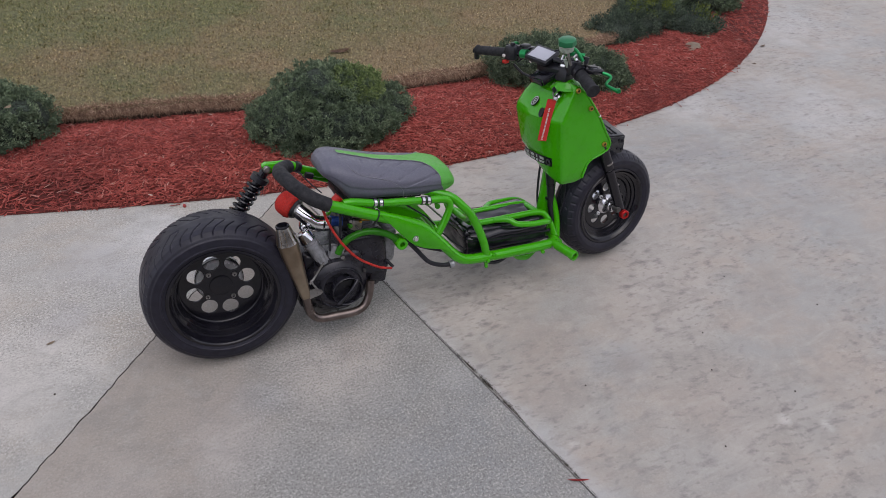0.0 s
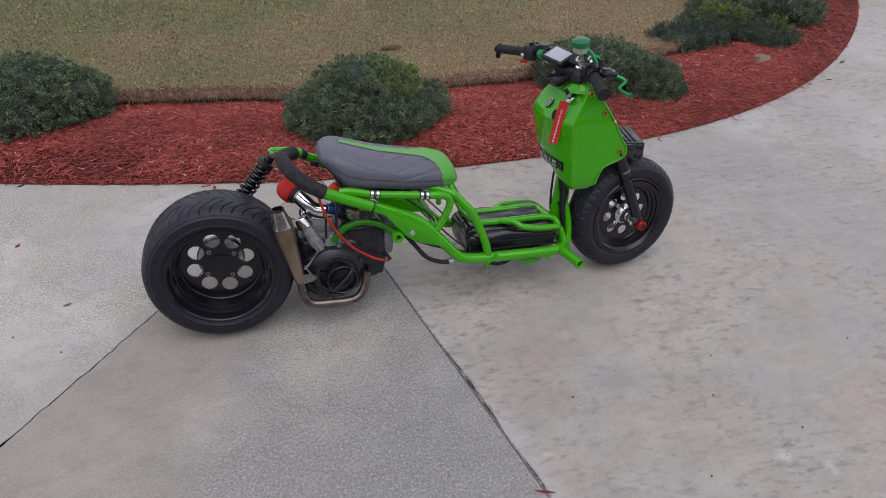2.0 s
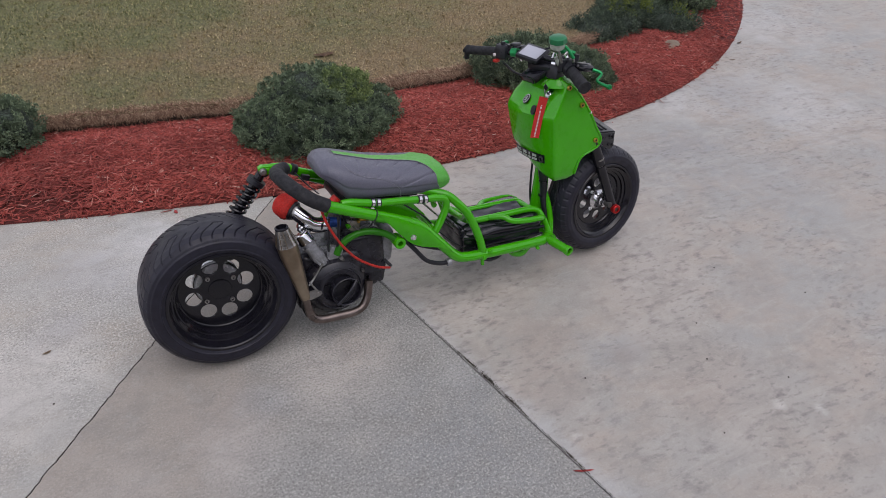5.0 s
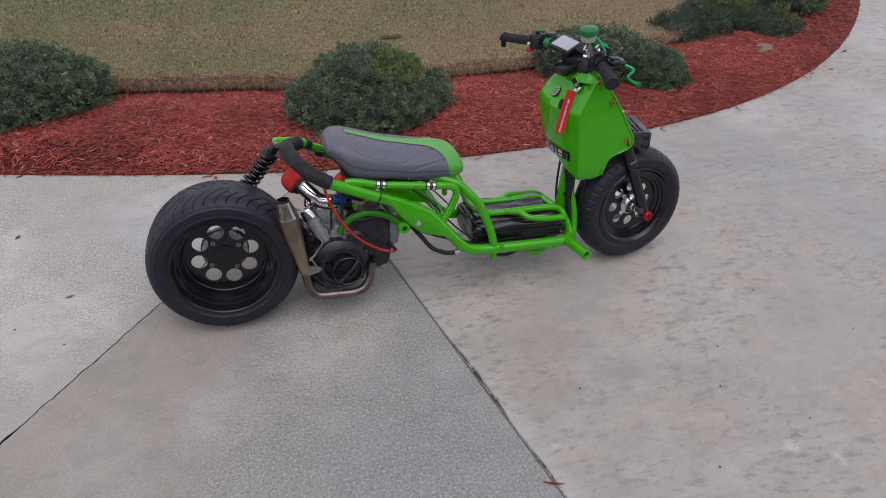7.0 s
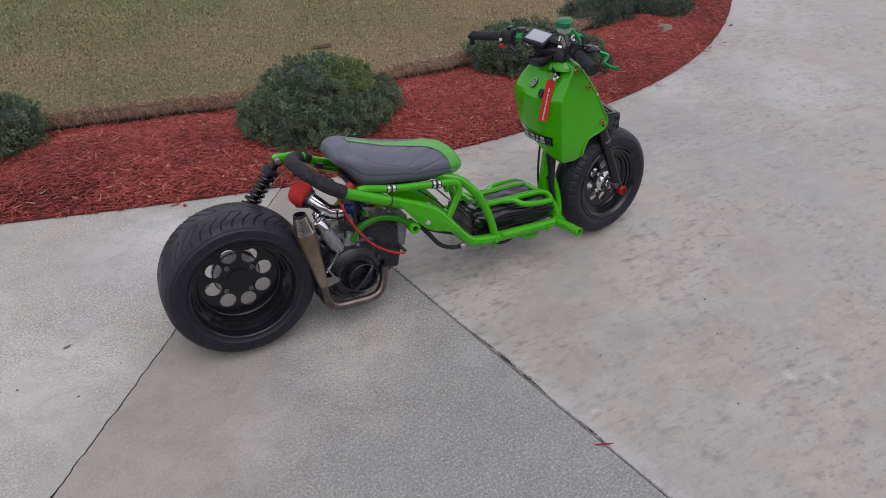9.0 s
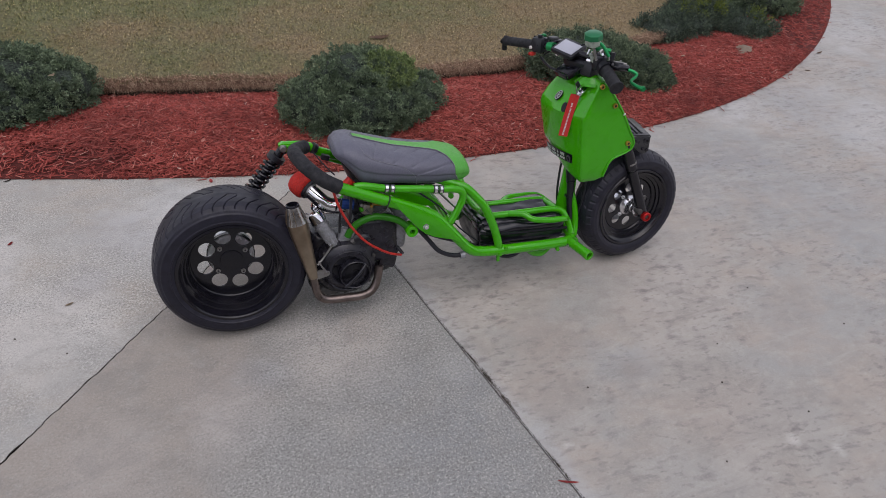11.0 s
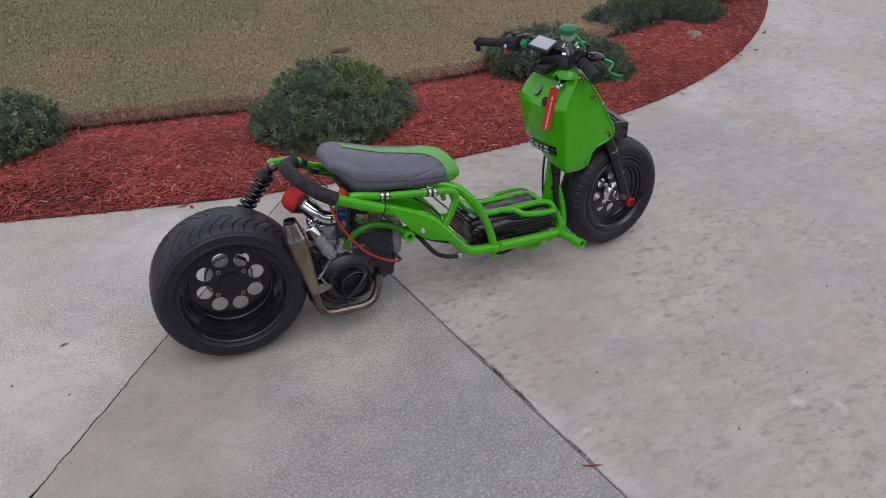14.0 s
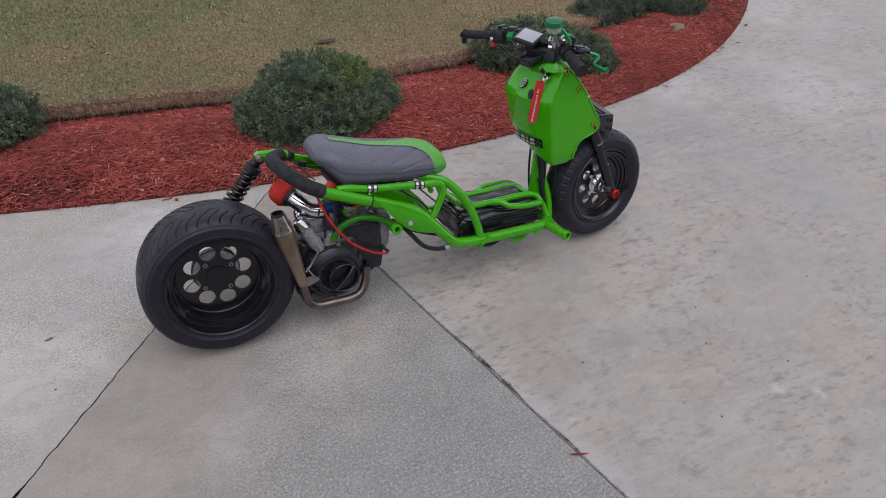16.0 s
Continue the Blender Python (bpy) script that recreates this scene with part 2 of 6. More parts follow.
_m.color(_m.mix(_m.math("MULTIPLY", _m.mask(_m.noise(38, 3, 0.7), 0.50, 0.36), 0.50), _m.ramp(_m.island(), [(0.0, (0.095, 0.052, 0.036)), (0.4, (0.28, 0.172, 0.120)), (0.8, (0.48, 0.33, 0.225)), (1.0, (0.72, 0.57, 0.40))]), (0.045, 0.024, 0.018)))
_m.b.inputs["Specular IOR Level"].default_value = 0.2
THATCH = _m.m


def foliage(name, stops):
    """Leaf colour by the leaf; shade between sprigs and clumps is put in by noise."""
    f = Mat(name, (0.05, 0.09, 0.05), 0.8)
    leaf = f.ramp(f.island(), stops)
    sprig_light = f.mask(f.noise(27, 3, 0.55), 0.42, 0.55)
    col = f.mix(sprig_light, f.mix(0.72, leaf, stops[0][1]), leaf)
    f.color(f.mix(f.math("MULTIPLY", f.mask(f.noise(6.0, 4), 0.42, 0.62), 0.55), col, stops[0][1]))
    f.b.inputs["Specular IOR Level"].default_value = 0.18
    return f.m


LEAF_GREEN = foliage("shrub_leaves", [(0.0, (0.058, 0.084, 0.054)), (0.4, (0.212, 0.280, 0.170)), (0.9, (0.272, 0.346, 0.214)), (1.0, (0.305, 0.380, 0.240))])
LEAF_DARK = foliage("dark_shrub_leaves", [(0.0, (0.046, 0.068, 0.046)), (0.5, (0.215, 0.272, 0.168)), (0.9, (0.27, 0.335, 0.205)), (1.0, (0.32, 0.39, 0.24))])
LEAF_YELLOW = foliage("yellow_green_leaves", [(0.0, (0.09, 0.12, 0.02)), (0.5, (0.2, 0.26, 0.05)), (1.0, (0.32, 0.36, 0.09))])
LEAF_JUNIPER = foliage("juniper_needles", [(0.0, (0.040, 0.058, 0.044)), (0.5, (0.125, 0.168, 0.118)), (0.9, (0.18, 0.23, 0.155)), (1.0, (0.22, 0.27, 0.18))])
LEAF_OLIVE = foliage("olive_green_leaves", [(0.0, (0.09, 0.130, 0.052)), (0.5, (0.25, 0.335, 0.125)), (1.0, (0.36, 0.44, 0.18))])
_m = Mat("shrub_twigs", (0.05, 0.035, 0.025), 0.9)
_m.color(_m.mix(_m.noise(40, 4), (0.02, 0.016, 0.012), (0.075, 0.055, 0.04)))
TWIG = _m.m
# near-black cores: the shade inside the shrubs is put into their colour
_m = Mat("inner_foliage_shade", (0.015, 0.024, 0.016), 0.95)
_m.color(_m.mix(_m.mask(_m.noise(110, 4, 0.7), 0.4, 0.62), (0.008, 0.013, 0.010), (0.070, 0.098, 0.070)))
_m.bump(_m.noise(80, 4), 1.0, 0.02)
INNER_SHADE = _m.m


def paint(name, color, rough=0.25, coat=0.6):
    p = Mat(name, color, rough, 0.0, coat)
    d = p.noise(9, 4)
    p.color(p.mix(p.math("MULTIPLY", p.mask(d, 0.4, 0.75), 0.35), color, tuple(v * 0.72 for v in color)))
    p.rough(p.span(p.noise(35, 4), rough * 0.7, rough * 1.35))
    p.b.inputs["Specular IOR Level"].default_value = 0.06
    p.b.inputs["Coat Roughness"].default_value = 0.02
    p.bump(p.noise(420, 2), 0.04, 0.0005).bump(p.noise(28, 2), 0.16, 0.002)
    return p.m


GREEN = paint("glossy_green_paint", (0.040, 0.352, 0.0005), 0.30, 0.9)
# darker copy of the green: scuffs, plus the engine mount's shade in the colour
SHADED_GREEN = paint("scuffed_shaded_green_paint", (0.022, 0.165, 0.008), 0.36, 0.35)
GREEN_METAL = Mat("green_anodised_metal", (0.02, 0.28, 0.09), 0.3, 0.8).m
CAP_GREEN = Mat("green_anodised_cap", (0.018, 0.175, 0.072), 0.34, 0.4).m


def plain(name, color, rough, metal=0.0, scale=60, spread=0.35, bump=0.2, coat=0.0, gloss=0.5):
    p = Mat(name, color, rough, metal, coat)
    p.b.inputs["Specular IOR Level"].default_value = gloss
    n = p.noise(scale, 4, 0.6)
    p.color(p.mix(p.mask(n, 0.3, 0.7), tuple(v * (1 - spread) for v in color), tuple(min(1, v * (1 + spread)) for v in color)))
    p.rough(p.span(p.noise(scale * 0.4, 3), rough * 0.75, min(1.0, rough * 1.3)))
    p.bump(n, bump, 0.001)
    return p.m


RUBBER = plain("tyre_rubber", (0.0150, 0.0147, 0.0240), 0.46, 0, 40, 0.3, 0.15, 0.0, 0.34)
FOAM = plain("black_foam_rubber", (0.0125, 0.013, 0.0165), 0.8, 0, 120, 0.35, 0.4)
BLACK_PAINT = plain("satin_black_paint", (0.0085, 0.0082, 0.0125), 0.17, 0, 30, 0.3, 0.05, 0.0, 0.45)
BLACK_PLASTIC = plain("black_plastic", (0.0125, 0.0130, 0.0180), 0.36, 0, 50, 0.35, 0.1, 0.0, 0.40)
ENGINE_BLACK = plain("dull_black_engine_plastic", (0.0145, 0.0143, 0.0200), 0.27, 0, 35, 0.4, 0.15, 0.0, 0.45)
GLOSS_BLACK = plain("glossy_black_wrap", (0.0095, 0.0095, 0.0135), 0.19, 0, 14, 0.4, 0.1, 0.08)
CASTING = plain("grey_cast_aluminium", (0.25, 0.255, 0.27), 0.45, 0.4, 70, 0.3, 0.4)
WALL = plain("unseen_wall_beige", (0.20, 0.185, 0.165), 0.9, 0, 9, 0.3, 0.3)
BRACKET = plain("greyish_black_powder_coat", (0.026, 0.027, 0.031), 0.32, 0, 60, 0.3, 0.1)
DARK_CAST = plain("dirty_dark_casting", (0.07, 0.068, 0.066), 0.6, 0.4, 40, 0.5, 0.4)
CHROME = Mat("chrome", (0.75, 0.75, 0.77), 0.09, 1.0).m
STEEL = plain("brushed_steel", (0.33, 0.32, 0.315), 0.3, 1.0, 80, 0.15, 0.1)
EXHAUST = Mat("heat_tinted_steel", (0.26, 0.21, 0.17), 0.36, 0.9)
EXHAUST.color(EXHAUST.mix(EXHAUST.mask(EXHAUST.noise(7, 4), 0.35, 0.65), (0.20, 0.150, 0.105), (0.37, 0.305, 0.230)))
EXHAUST.bump(EXHAUST.noise(140, 3), 0.15, 0.0006)
EXHAUST = EXHAUST.m
EXHAUST_DARK = plain("smoke_darkened_steel", (0.160, 0.130, 0.118), 0.30, 0.85, 20, 0.4, 0.2)
CARB = plain("weathered_zinc_casting", (0.26, 0.24, 0.20), 0.5, 0.25, 60, 0.4, 0.3)
DRUM = plain("machined_aluminium", (0.82, 0.82, 0.84), 0.28, 0.35, 80, 0.12, 0.1)
POLISHED = plain("polished_aluminium", (0.62, 0.62, 0.65), 0.20, 0.92, 90, 0.2, 0.1)
TAN_LEAF = plain("tan_dry_leaf", (0.34, 0.26, 0.18), 0.8, 0, 60, 0.3, 0.3)
SEAT_GREY = plain("grey_seat_vinyl", (0.108, 0.110, 0.145), 0.46, 0, 240, 0.15, 0.35)
SEAT_GREEN = plain("green_seat_vinyl", (0.075, 0.34, 0.045), 0.42, 0, 240, 0.12, 0.3)
STITCH = plain("pale_stitching", (0.21, 0.21, 0.235), 0.8)
RED_PLASTIC = plain("red_plastic", (0.42, 0.018, 0.012), 0.4)
RED_FOAM = plain("red_foam_filter", (0.50, 0.022, 0.014), 0.75, 0, 200, 0.3, 0.6)
RED_METAL = Mat("red_anodised_metal", (0.42, 0.012, 0.012), 0.3, 0.6).m
BLUE_METAL = plain("blue_anodised_metal", (0.02, 0.06, 0.26), 0.35, 0.6)
TAG_RED = plain("red_woven_ribbon", (0.46, 0.016, 0.012), 0.7, 0, 400, 0.15, 0.3)
WHITE = plain("off_white_print", (0.62, 0.58, 0.58), 0.7)
SILVER_PRINT = plain("silver_sticker_print", (0.36, 0.39, 0.36), 0.45)
GOLD = Mat("brass_screw", (0.55, 0.33, 0.07), 0.3, 0.9).m
SCREEN = Mat("grey_display_glass", (0.40, 0.41, 0.47), 0.12, 0.0, 0.5).m
CLEAR = plain("cloudy_reservoir_plastic", (0.34, 0.38, 0.33), 0.35)
ROCK = plain("buff_stone", (0.19, 0.145, 0.105), 0.85, 0, 25, 0.3, 0.8)
DEAD_LEAF = plain("dry_brown_leaf", (0.16, 0.095, 0.06), 0.8, 0, 50, 0.4, 0.4)
DEBRIS = plain("dark_leaf_debris", (0.05, 0.038, 0.03), 0.9, 0, 60, 0.5, 0.5)
PETAL = plain("fallen_red_petal", (0.36, 0.04, 0.04), 0.6)


# ---- mesh helpers ----
def part(name, bm, material, parent=None, label="", sharp=38):
    """Links a bmesh as one mesh object, under a thing or a part if one is given."""
    bmesh.ops.recalc_face_normals(bm, faces=bm.faces)
    me = bpy.data.meshes.new(name)
    bm.to_mesh(me)
    bm.free()
    me.shade_smooth()
    me.set_sharp_from_angle(angle=radians(sharp))
    me.materials.append(material)
    ob = new(name, me)
    if parent is not None:
        ob.parent = parent
    if label:
        ob["label"] = label
    return ob


def cloud(name, verts, faces, material, smooth=False):
    """A mesh object from numpy arrays, for what nobody could count."""
    me = bpy.data.meshes.new(name)
    n, k = faces.shape
    me.vertices.add(len(verts))
    me.vertices.foreach_set("co", np.ascontiguousarray(verts, dtype=np.float32).ravel())
    me.loops.add(n * k)
    me.loops.foreach_set("vertex_index", np.ascontiguousarray(faces, dtype=np.int32).ravel())
    me.polygons.add(n)
    me.polygons.foreach_set("loop_start", np.arange(n, dtype=np.int32) * k)
    me.polygons.foreach_set("loop_total", np.full(n, k, dtype=np.int32))
    me.update(calc_edges=True)
    if smooth:
        me.shade_smooth()
    me.materials.append(material)
    return new(name, me)


def spline(points, step=6, closed=False):
    """Catmull-Rom through the points."""
    p = [Vector(q) for q in points]
    n = len(p)
    out = []
    for i in range(n if closed else n - 1):
        a, b, c, d = (p[(i + k) % n] if closed else p[min(max(i + k, 0), n - 1)] for k in (-1, 0, 1, 2))
        for s in range(step):
            u = s / step
            out.append(0.5 * (2 * b + (c - a) * u + (2 * a - 5 * b + 4 * c - d) * u * u + (3 * b - a - 3 * c + d) * u ** 3))
    if not closed:
        out.append(p[-1])
    return out


def tube(points, radius, sides=14, step=6, bm=None, cap=True, wave=None):
    """A pipe along a smooth way; radius is a number or one for each point."""
    bm = bm or bmesh.new()
    way = spline(points, step) if step > 1 else [Vector(q) for q in points]
    if isinstance(radius, (int, float)):
        radii = [radius] * len(way)
    else:
        radii = [radius[min(int(i / step), len(radius) - 1)] * (1 - i / step % 1) + radius[min(int(i / step) + 1, len(radius) - 1)] * (i / step % 1) for i in range(len(way))]
    tangent = (way[1] - way[0]).normalized()
    side = tangent.orthogonal().normalized()
    rings = []
    for i, w in enumerate(way):
        now = (way[min(i + 1, len(way) - 1)] - way[max(i - 1, 0)]).normalized()
        side = (tangent.rotation_difference(now) @ side).normalized()
        tangent = now
        up = now.cross(side)
        r = radii[i] * (wave(i) if wave else 1)
        rings.append([bm.verts.new(w + r * (math.cos(a) * side + math.sin(a) * up)) for a in (2 * math.pi * k / sides for k in range(sides))])
    for a, b in zip(rings, rings[1:]):
        for k in range(sides):
            bm.faces.new((a[k], a[(k + 1) % sides], b[(k + 1) % sides], b[k]))
    if cap:
        bm.faces.new(rings[0])
        bm.faces.new(rings[-1])
    return bm


def lathe(profile, n=48, axis="y", at=(0, 0, 0), bm=None, closed=False):
    """Revolves (radius, along) pairs about an axis."""
    bm = bm or bmesh.new()
    rings = []
    at = Vector(at)
    for r, h in profile:
        if r < 1e-5:
            v = bm.verts.new(at + {"y": Vector((0, h, 0)), "z": Vector((0, 0, h)), "x": Vector((h, 0, 0))}[axis])
            rings.append([v] * n)
            continue
        ring = []
        for k in range(n):
            c, s = r * math.cos(2 * math.pi * k / n), r * math.sin(2 * math.pi * k / n)
            ring.append(bm.verts.new(at + {"y": Vector((c, h, s)), "z": Vector((c, s, h)), "x": Vector((h, c, s))}[axis]))
        rings.append(ring)
    pairs = list(zip(rings, rings[1:])) + ([(rings[-1], rings[0])] if closed else [])
    for a, b in pairs:
        for k in range(n):
            quad = []
            for v in (a[k], a[(k + 1) % n], b[(k + 1) % n], b[k]):
                if v not in quad:
                    quad.append(v)
            if len(quad) > 2:
                bm.faces.new(quad)
    return bm


def turn_to(bm, way, at, verts=None):
    """Turns what was built along z so that it runs along way, and sets it down at a place."""
    q = Vector(way).to_track_quat("Z", "Y").to_matrix().to_4x4()
    bmesh.ops.transform(bm, matrix=Matrix.Translation(at) @ q, verts=verts or bm.verts)
    return bm


def block(size, at=(0, 0, 0), bevel=0.004, turn=(0, 0, 0), bm=None, segments=2):
    """A box with rounded edges."""
    own = bmesh.new()
    bmesh.ops.create_cube(own, size=1.0, matrix=Matrix.Diagonal((*size, 1)))
    if bevel:
        bmesh.ops.bevel(own, geom=own.edges[:], offset=bevel, segments=segments, affect="EDGES", profile=0.5)
    own.transform(pose(*at, *turn))
    if bm is None:
        return own
    me = bpy.data.meshes.new("joined")
    own.to_mesh(me)
    own.free()
    bm.from_mesh(me)
    bpy.data.meshes.remove(me)
    return bm


def rod(a, b, radius, bm=None, sides=14, radius2=None):
    """A straight round bar from a to b."""
    return tube([a, b], radius if radius2 is None else [radius, radius2], sides, 1, bm) if radius2 is None else cone(a, b, radius, radius2, sides, bm)


def cone(a, b, r1, r2, sides=20, bm=None):
    bm = bm or bmesh.new()
    a, b = Vector(a), Vector(b)
    s = (b - a).orthogonal().normalized()
    u = (b - a).normalized().cross(s)
    rings = [[bm.verts.new(p + r * (math.cos(2 * math.pi * k / sides) * s + math.sin(2 * math.pi * k / sides) * u)) for k in range(sides)] for p, r in ((a, r1), (b, r2))]
    for k in range(sides):
        bm.faces.new((rings[0][k], rings[0][(k + 1) % sides], rings[1][(k + 1) % sides], rings[1][k]))
    bm.faces.new(rings[0])
    bm.faces.new(rings[1])
    return bm


def slab(outline, thickness, bevel=0.0, level=False):
    """A plate from an outline of 3D points, thickened downwards along its normal."""
    bm = bmesh.new()
    f = bm.faces.new([bm.verts.new(p) for p in outline])
    f.normal_update()
    if level and f.normal.z < 0:
        thickness = -thickness
    n = f.normal.copy()
    got = bmesh.ops.extrude_face_region(bm, geom=[f])
    bmesh.ops.translate(bm, vec=-thickness * n, verts=[v for v in got["geom"] if isinstance(v, bmesh.types.BMVert)])
    if bevel:
        bmesh.ops.bevel(bm, geom=bm.edges[:], offset=bevel, segments=2, affect="EDGES", profile=0.5)
    return bm


def thing(name, label, category, at=None, group="", kind=""):
    ob = new(name)
    ob.empty_display_size = 0.1
    if at is not None:
        ob.matrix_world = at
    return tagged(ob, label, category, group, kind)


# ---- ground, driveway, bed and lawn ----
def bed_edge(x):
    """Where the concrete ends and the mulch begins."""
    d = x - 0.55
    return 0.818 + (0.0271 * d ** 2.75 if d > 0 else 0.125 * (-d) ** 1.4)


def lawn_edge(x):
    """Where the mulch ends and the turf begins."""
    d = x - 0.4
    return 1.655 + (0.0155 * d ** 3.2 if d > 0 else 0.085 * (-d) ** 1.15)


def left_joint(s):
    """The crack between the left and the middle slab, from the front (0) to the bed (1)."""
    return Vector((-2.30 + 2.64 * s, -2.417 + 3.235 * s, 0.0))


def right_joint(s):
    """The joint between the middle and the right slab, from the front to the bed."""
    return Vector((1.246 - 0.846 * s, -2.62 + 3.44 * s, 0.0))


def wander(s, seed, size):
    return size * (noise.noise((s * 60, seed, 0.0)) + 0.6 * noise.noise((s * 190, seed, 3.0)))


def build_ground():
    bm = bmesh.new()
    bmesh.ops.create_grid(bm, x_segments=8, y_segments=8, size=400.0)
    ob = part("ground", bm, SOIL)
    ob.location = (0, 0, -0.16)
    tagged(ob, "bare dark soil beneath the driveway and beds", "ground", kind="structure")

    steps = 260
    crack = [i / steps for i in range(steps + 1)]
    chip = lambda s: 0.0045 * math.exp(-((s - 0.612) / 0.006) ** 2) + 0.002 * math.exp(-((s - 0.60) / 0.003) ** 2)
    left = [left_joint(s) + Vector((wander(s, 1.0, 0.0075), wander(s, 2.0, 0.0075), 0)) for s in crack]
    right = [right_joint(s) + Vector((wander(s, 5.0, 0.0010), 0, 0)) for s in crack]
    near_l = [p - Vector((0.77, -0.63, 0)) * (0.0019 + abs(wander(s, 8.0, 0.0022)) + chip(s)) for s, p in zip(crack, left)]
    near_r = [p + Vector((0.77, -0.63, 0)) * (0.0019 + abs(wander(s, 9.0, 0.0022)) + 0.4 * chip(s)) for s, p in zip(crack, left)]
    gap_r = Vector((0.0030, 0.0008, 0))
    seam_r = [p + gap_r + Vector((abs(wander(s, 4.0, 0.0020)), 0, 0)) for s, p in zip(crack, right)]

    def plate(name, outline, material, label, depth=0.12, level=0.0):
        b = slab([Vector(p) for p in outline], depth, level=True)
        o = part(name, b, material, sharp=20)
        o.location.z = level
        return tagged(o, label, "driveway slab", kind="structure", group="driveway slabs")

    far = [(-60, -60, 0), (-60, 9.0, 0)]
    edge_l = [(x, bed_edge(x), 0) for x in np.linspace(-9.0, left[-1].x - 0.004, 60)]
    plate("driveway_left", [*reversed(near_l), (-2.4, -60, 0), *far, (-9.0, 9.0, 0), *edge_l][::-1], CONCRETE_LEFT,
          "pale weathered concrete driveway slab with a coarse surface")
    plate("driveway_middle", [*near_r, *(p - gap_r for p in reversed(right)), (1.3, -60, 0), (-2.3, -60, 0)], CONCRETE_MID,
          "grey concrete driveway slab with worn gritty aggregate")
    edge_r = [(x, bed_edge(x), 0) for x in np.linspace(right[-1].x + 0.006, 7.2, 90)]
    plate("driveway_right", [*seam_r, *edge_r, (8.6, 9.5, 0), (10, 60, 0), (60, 60, 0), (60, -60, 0), (1.36, -60, 0)], CONCRETE_RIGHT,
          "smooth beige concrete driveway with dark leaf stains")

    core = Vector((0.0010, 0.0003, 0))
    plate("joint_strip", [*(p - core for p in right), *(p + core for p in reversed(right))], CONCRETE_MID, "narrow tooled strip of concrete in the joint between slabs", 0.1, -0.004)

    for name, way, depth, fill in (("crack_filler", left, -0.0025, GRIME), ("joint_filler", right, -0.0065, SOIL)):
        side = Vector((0.014, -0.011, 0))
        o = part(name, slab([*(p - side for p in way), *(p + side for p in reversed(way))], 0.05, level=True), fill, sharp=20)
        o.location.z = depth
        tagged(o, "black soil packed in the gap between concrete slabs", "joint filler", kind="structure")

    # mulch bed: a low mound between the concrete and the turf
    nx, ny = 260, 30
    xs = np.linspace(-8.5, 7.2, nx)
    verts = np.zeros((nx, ny, 3))
    for i, x in enumerate(xs):
        a, b = bed_edge(x) - 0.005, lawn_edge(x) + 0.12
        for j in range(ny):
            v = j / (ny - 1)
            y = a + (b - a) * v
            z = mulch_height(x, y)
            verts[i, j] = (x, y, z)
    idx = np.arange(nx * ny).reshape(nx, ny)
    faces = np.stack([idx[:-1, :-1], idx[1:, :-1], idx[1:, 1:], idx[:-1, 1:]], -1).reshape(-1, 4)
    bed = cloud("mulch_bed", verts.reshape(-1, 3), faces, MULCH_BED, True)
    tagged(bed, "curved bed of dark red shredded bark mulch", "mulch bed", kind="structure")

    # turf sheet: reaches the horizon, with a dark cut edge towards the bed
    ys = np.concatenate([[0.0, 0.012], np.linspace(0.04, 5.0, 70), [8, 14, 30, 90, 300]])
    xs = np.concatenate([[-300, -90, -30, -14], np.linspace(-9, 7.0, 320), [9, 20, 80, 300]])
    verts = np.zeros((len(xs), len(ys), 3))
    cut = np.zeros((len(xs), 6, 3))
    for i, x in enumerate(xs):
        e = turf_edge(x)
        for j, y in enumerate(ys):
            verts[i, j] = (x, e + y, turf_height(x, e + y) - (0.006 if j == 0 else 0))
        top = verts[i, 0, 2]
        for j, (dy, dz) in enumerate(((0.0, 0.0), (0.012, -0.014), (0.020, -0.030), (0.016, -0.048), (0.008, -0.066), (0.012, -0.14))):
            cut[i, j] = (x, e + dy + 0.006 * noise.noise((x * 31, j * 3.1, 0)), top + dz)

    def sheet(v):
        idx = np.arange(v.shape[0] * v.shape[1]).reshape(v.shape[:2])
        return np.stack([idx[:-1, :-1], idx[1:, :-1], idx[1:, 1:], idx[:-1, 1:]], -1).reshape(-1, 4)

    lawn = cloud("lawn", verts.reshape(-1, 3), sheet(verts), TURF, True)
    tagged(lawn, "closely mown dormant brown lawn with green patches", "lawn", kind="structure")
    edge = cloud("lawn_edge", cut.reshape(-1, 3), sheet(cut)[:, ::-1], SOIL, True)
    tagged(edge, "dark cut soil edge of the lawn above the mulch", "lawn edge", kind="structure")


def turf_edge(x):
    return lawn_edge(min(max(x, -9.0), 7.0)) + 0.022 * noise.noise((x * 4, 0.3, 0)) + 0.010 * noise.noise((x * 17, 0.9, 0))


def mulch_height(x, y):
    a, b = bed_edge(x), lawn_edge(x)
    v = min(max((y - a) / (b - a), 0.0), 1.2)
    edge = 0.002 + 0.010 * min(1.0, max(0.0, y - a) / 0.03)
    return edge - 0.012 * min(1.0, max(0.0, (v - 0.72) / 0.26)) + 0.042 * math.sin(math.pi * min(v, 1.0)) * min(1.0, max(0.0, v) * 8) ** 0.5 + 0.008 * noise.noise((x * 7, y * 7, 2.0)) * min(1.0, max(0.0, y - a) / 0.05)


def turf_height(x, y):
    return 0.084 + 0.010 * noise.noise((x * 2.0, y * 2.0, 7.0)) + 0.004 * noise.noise((x * 11, y * 11, 1.0))


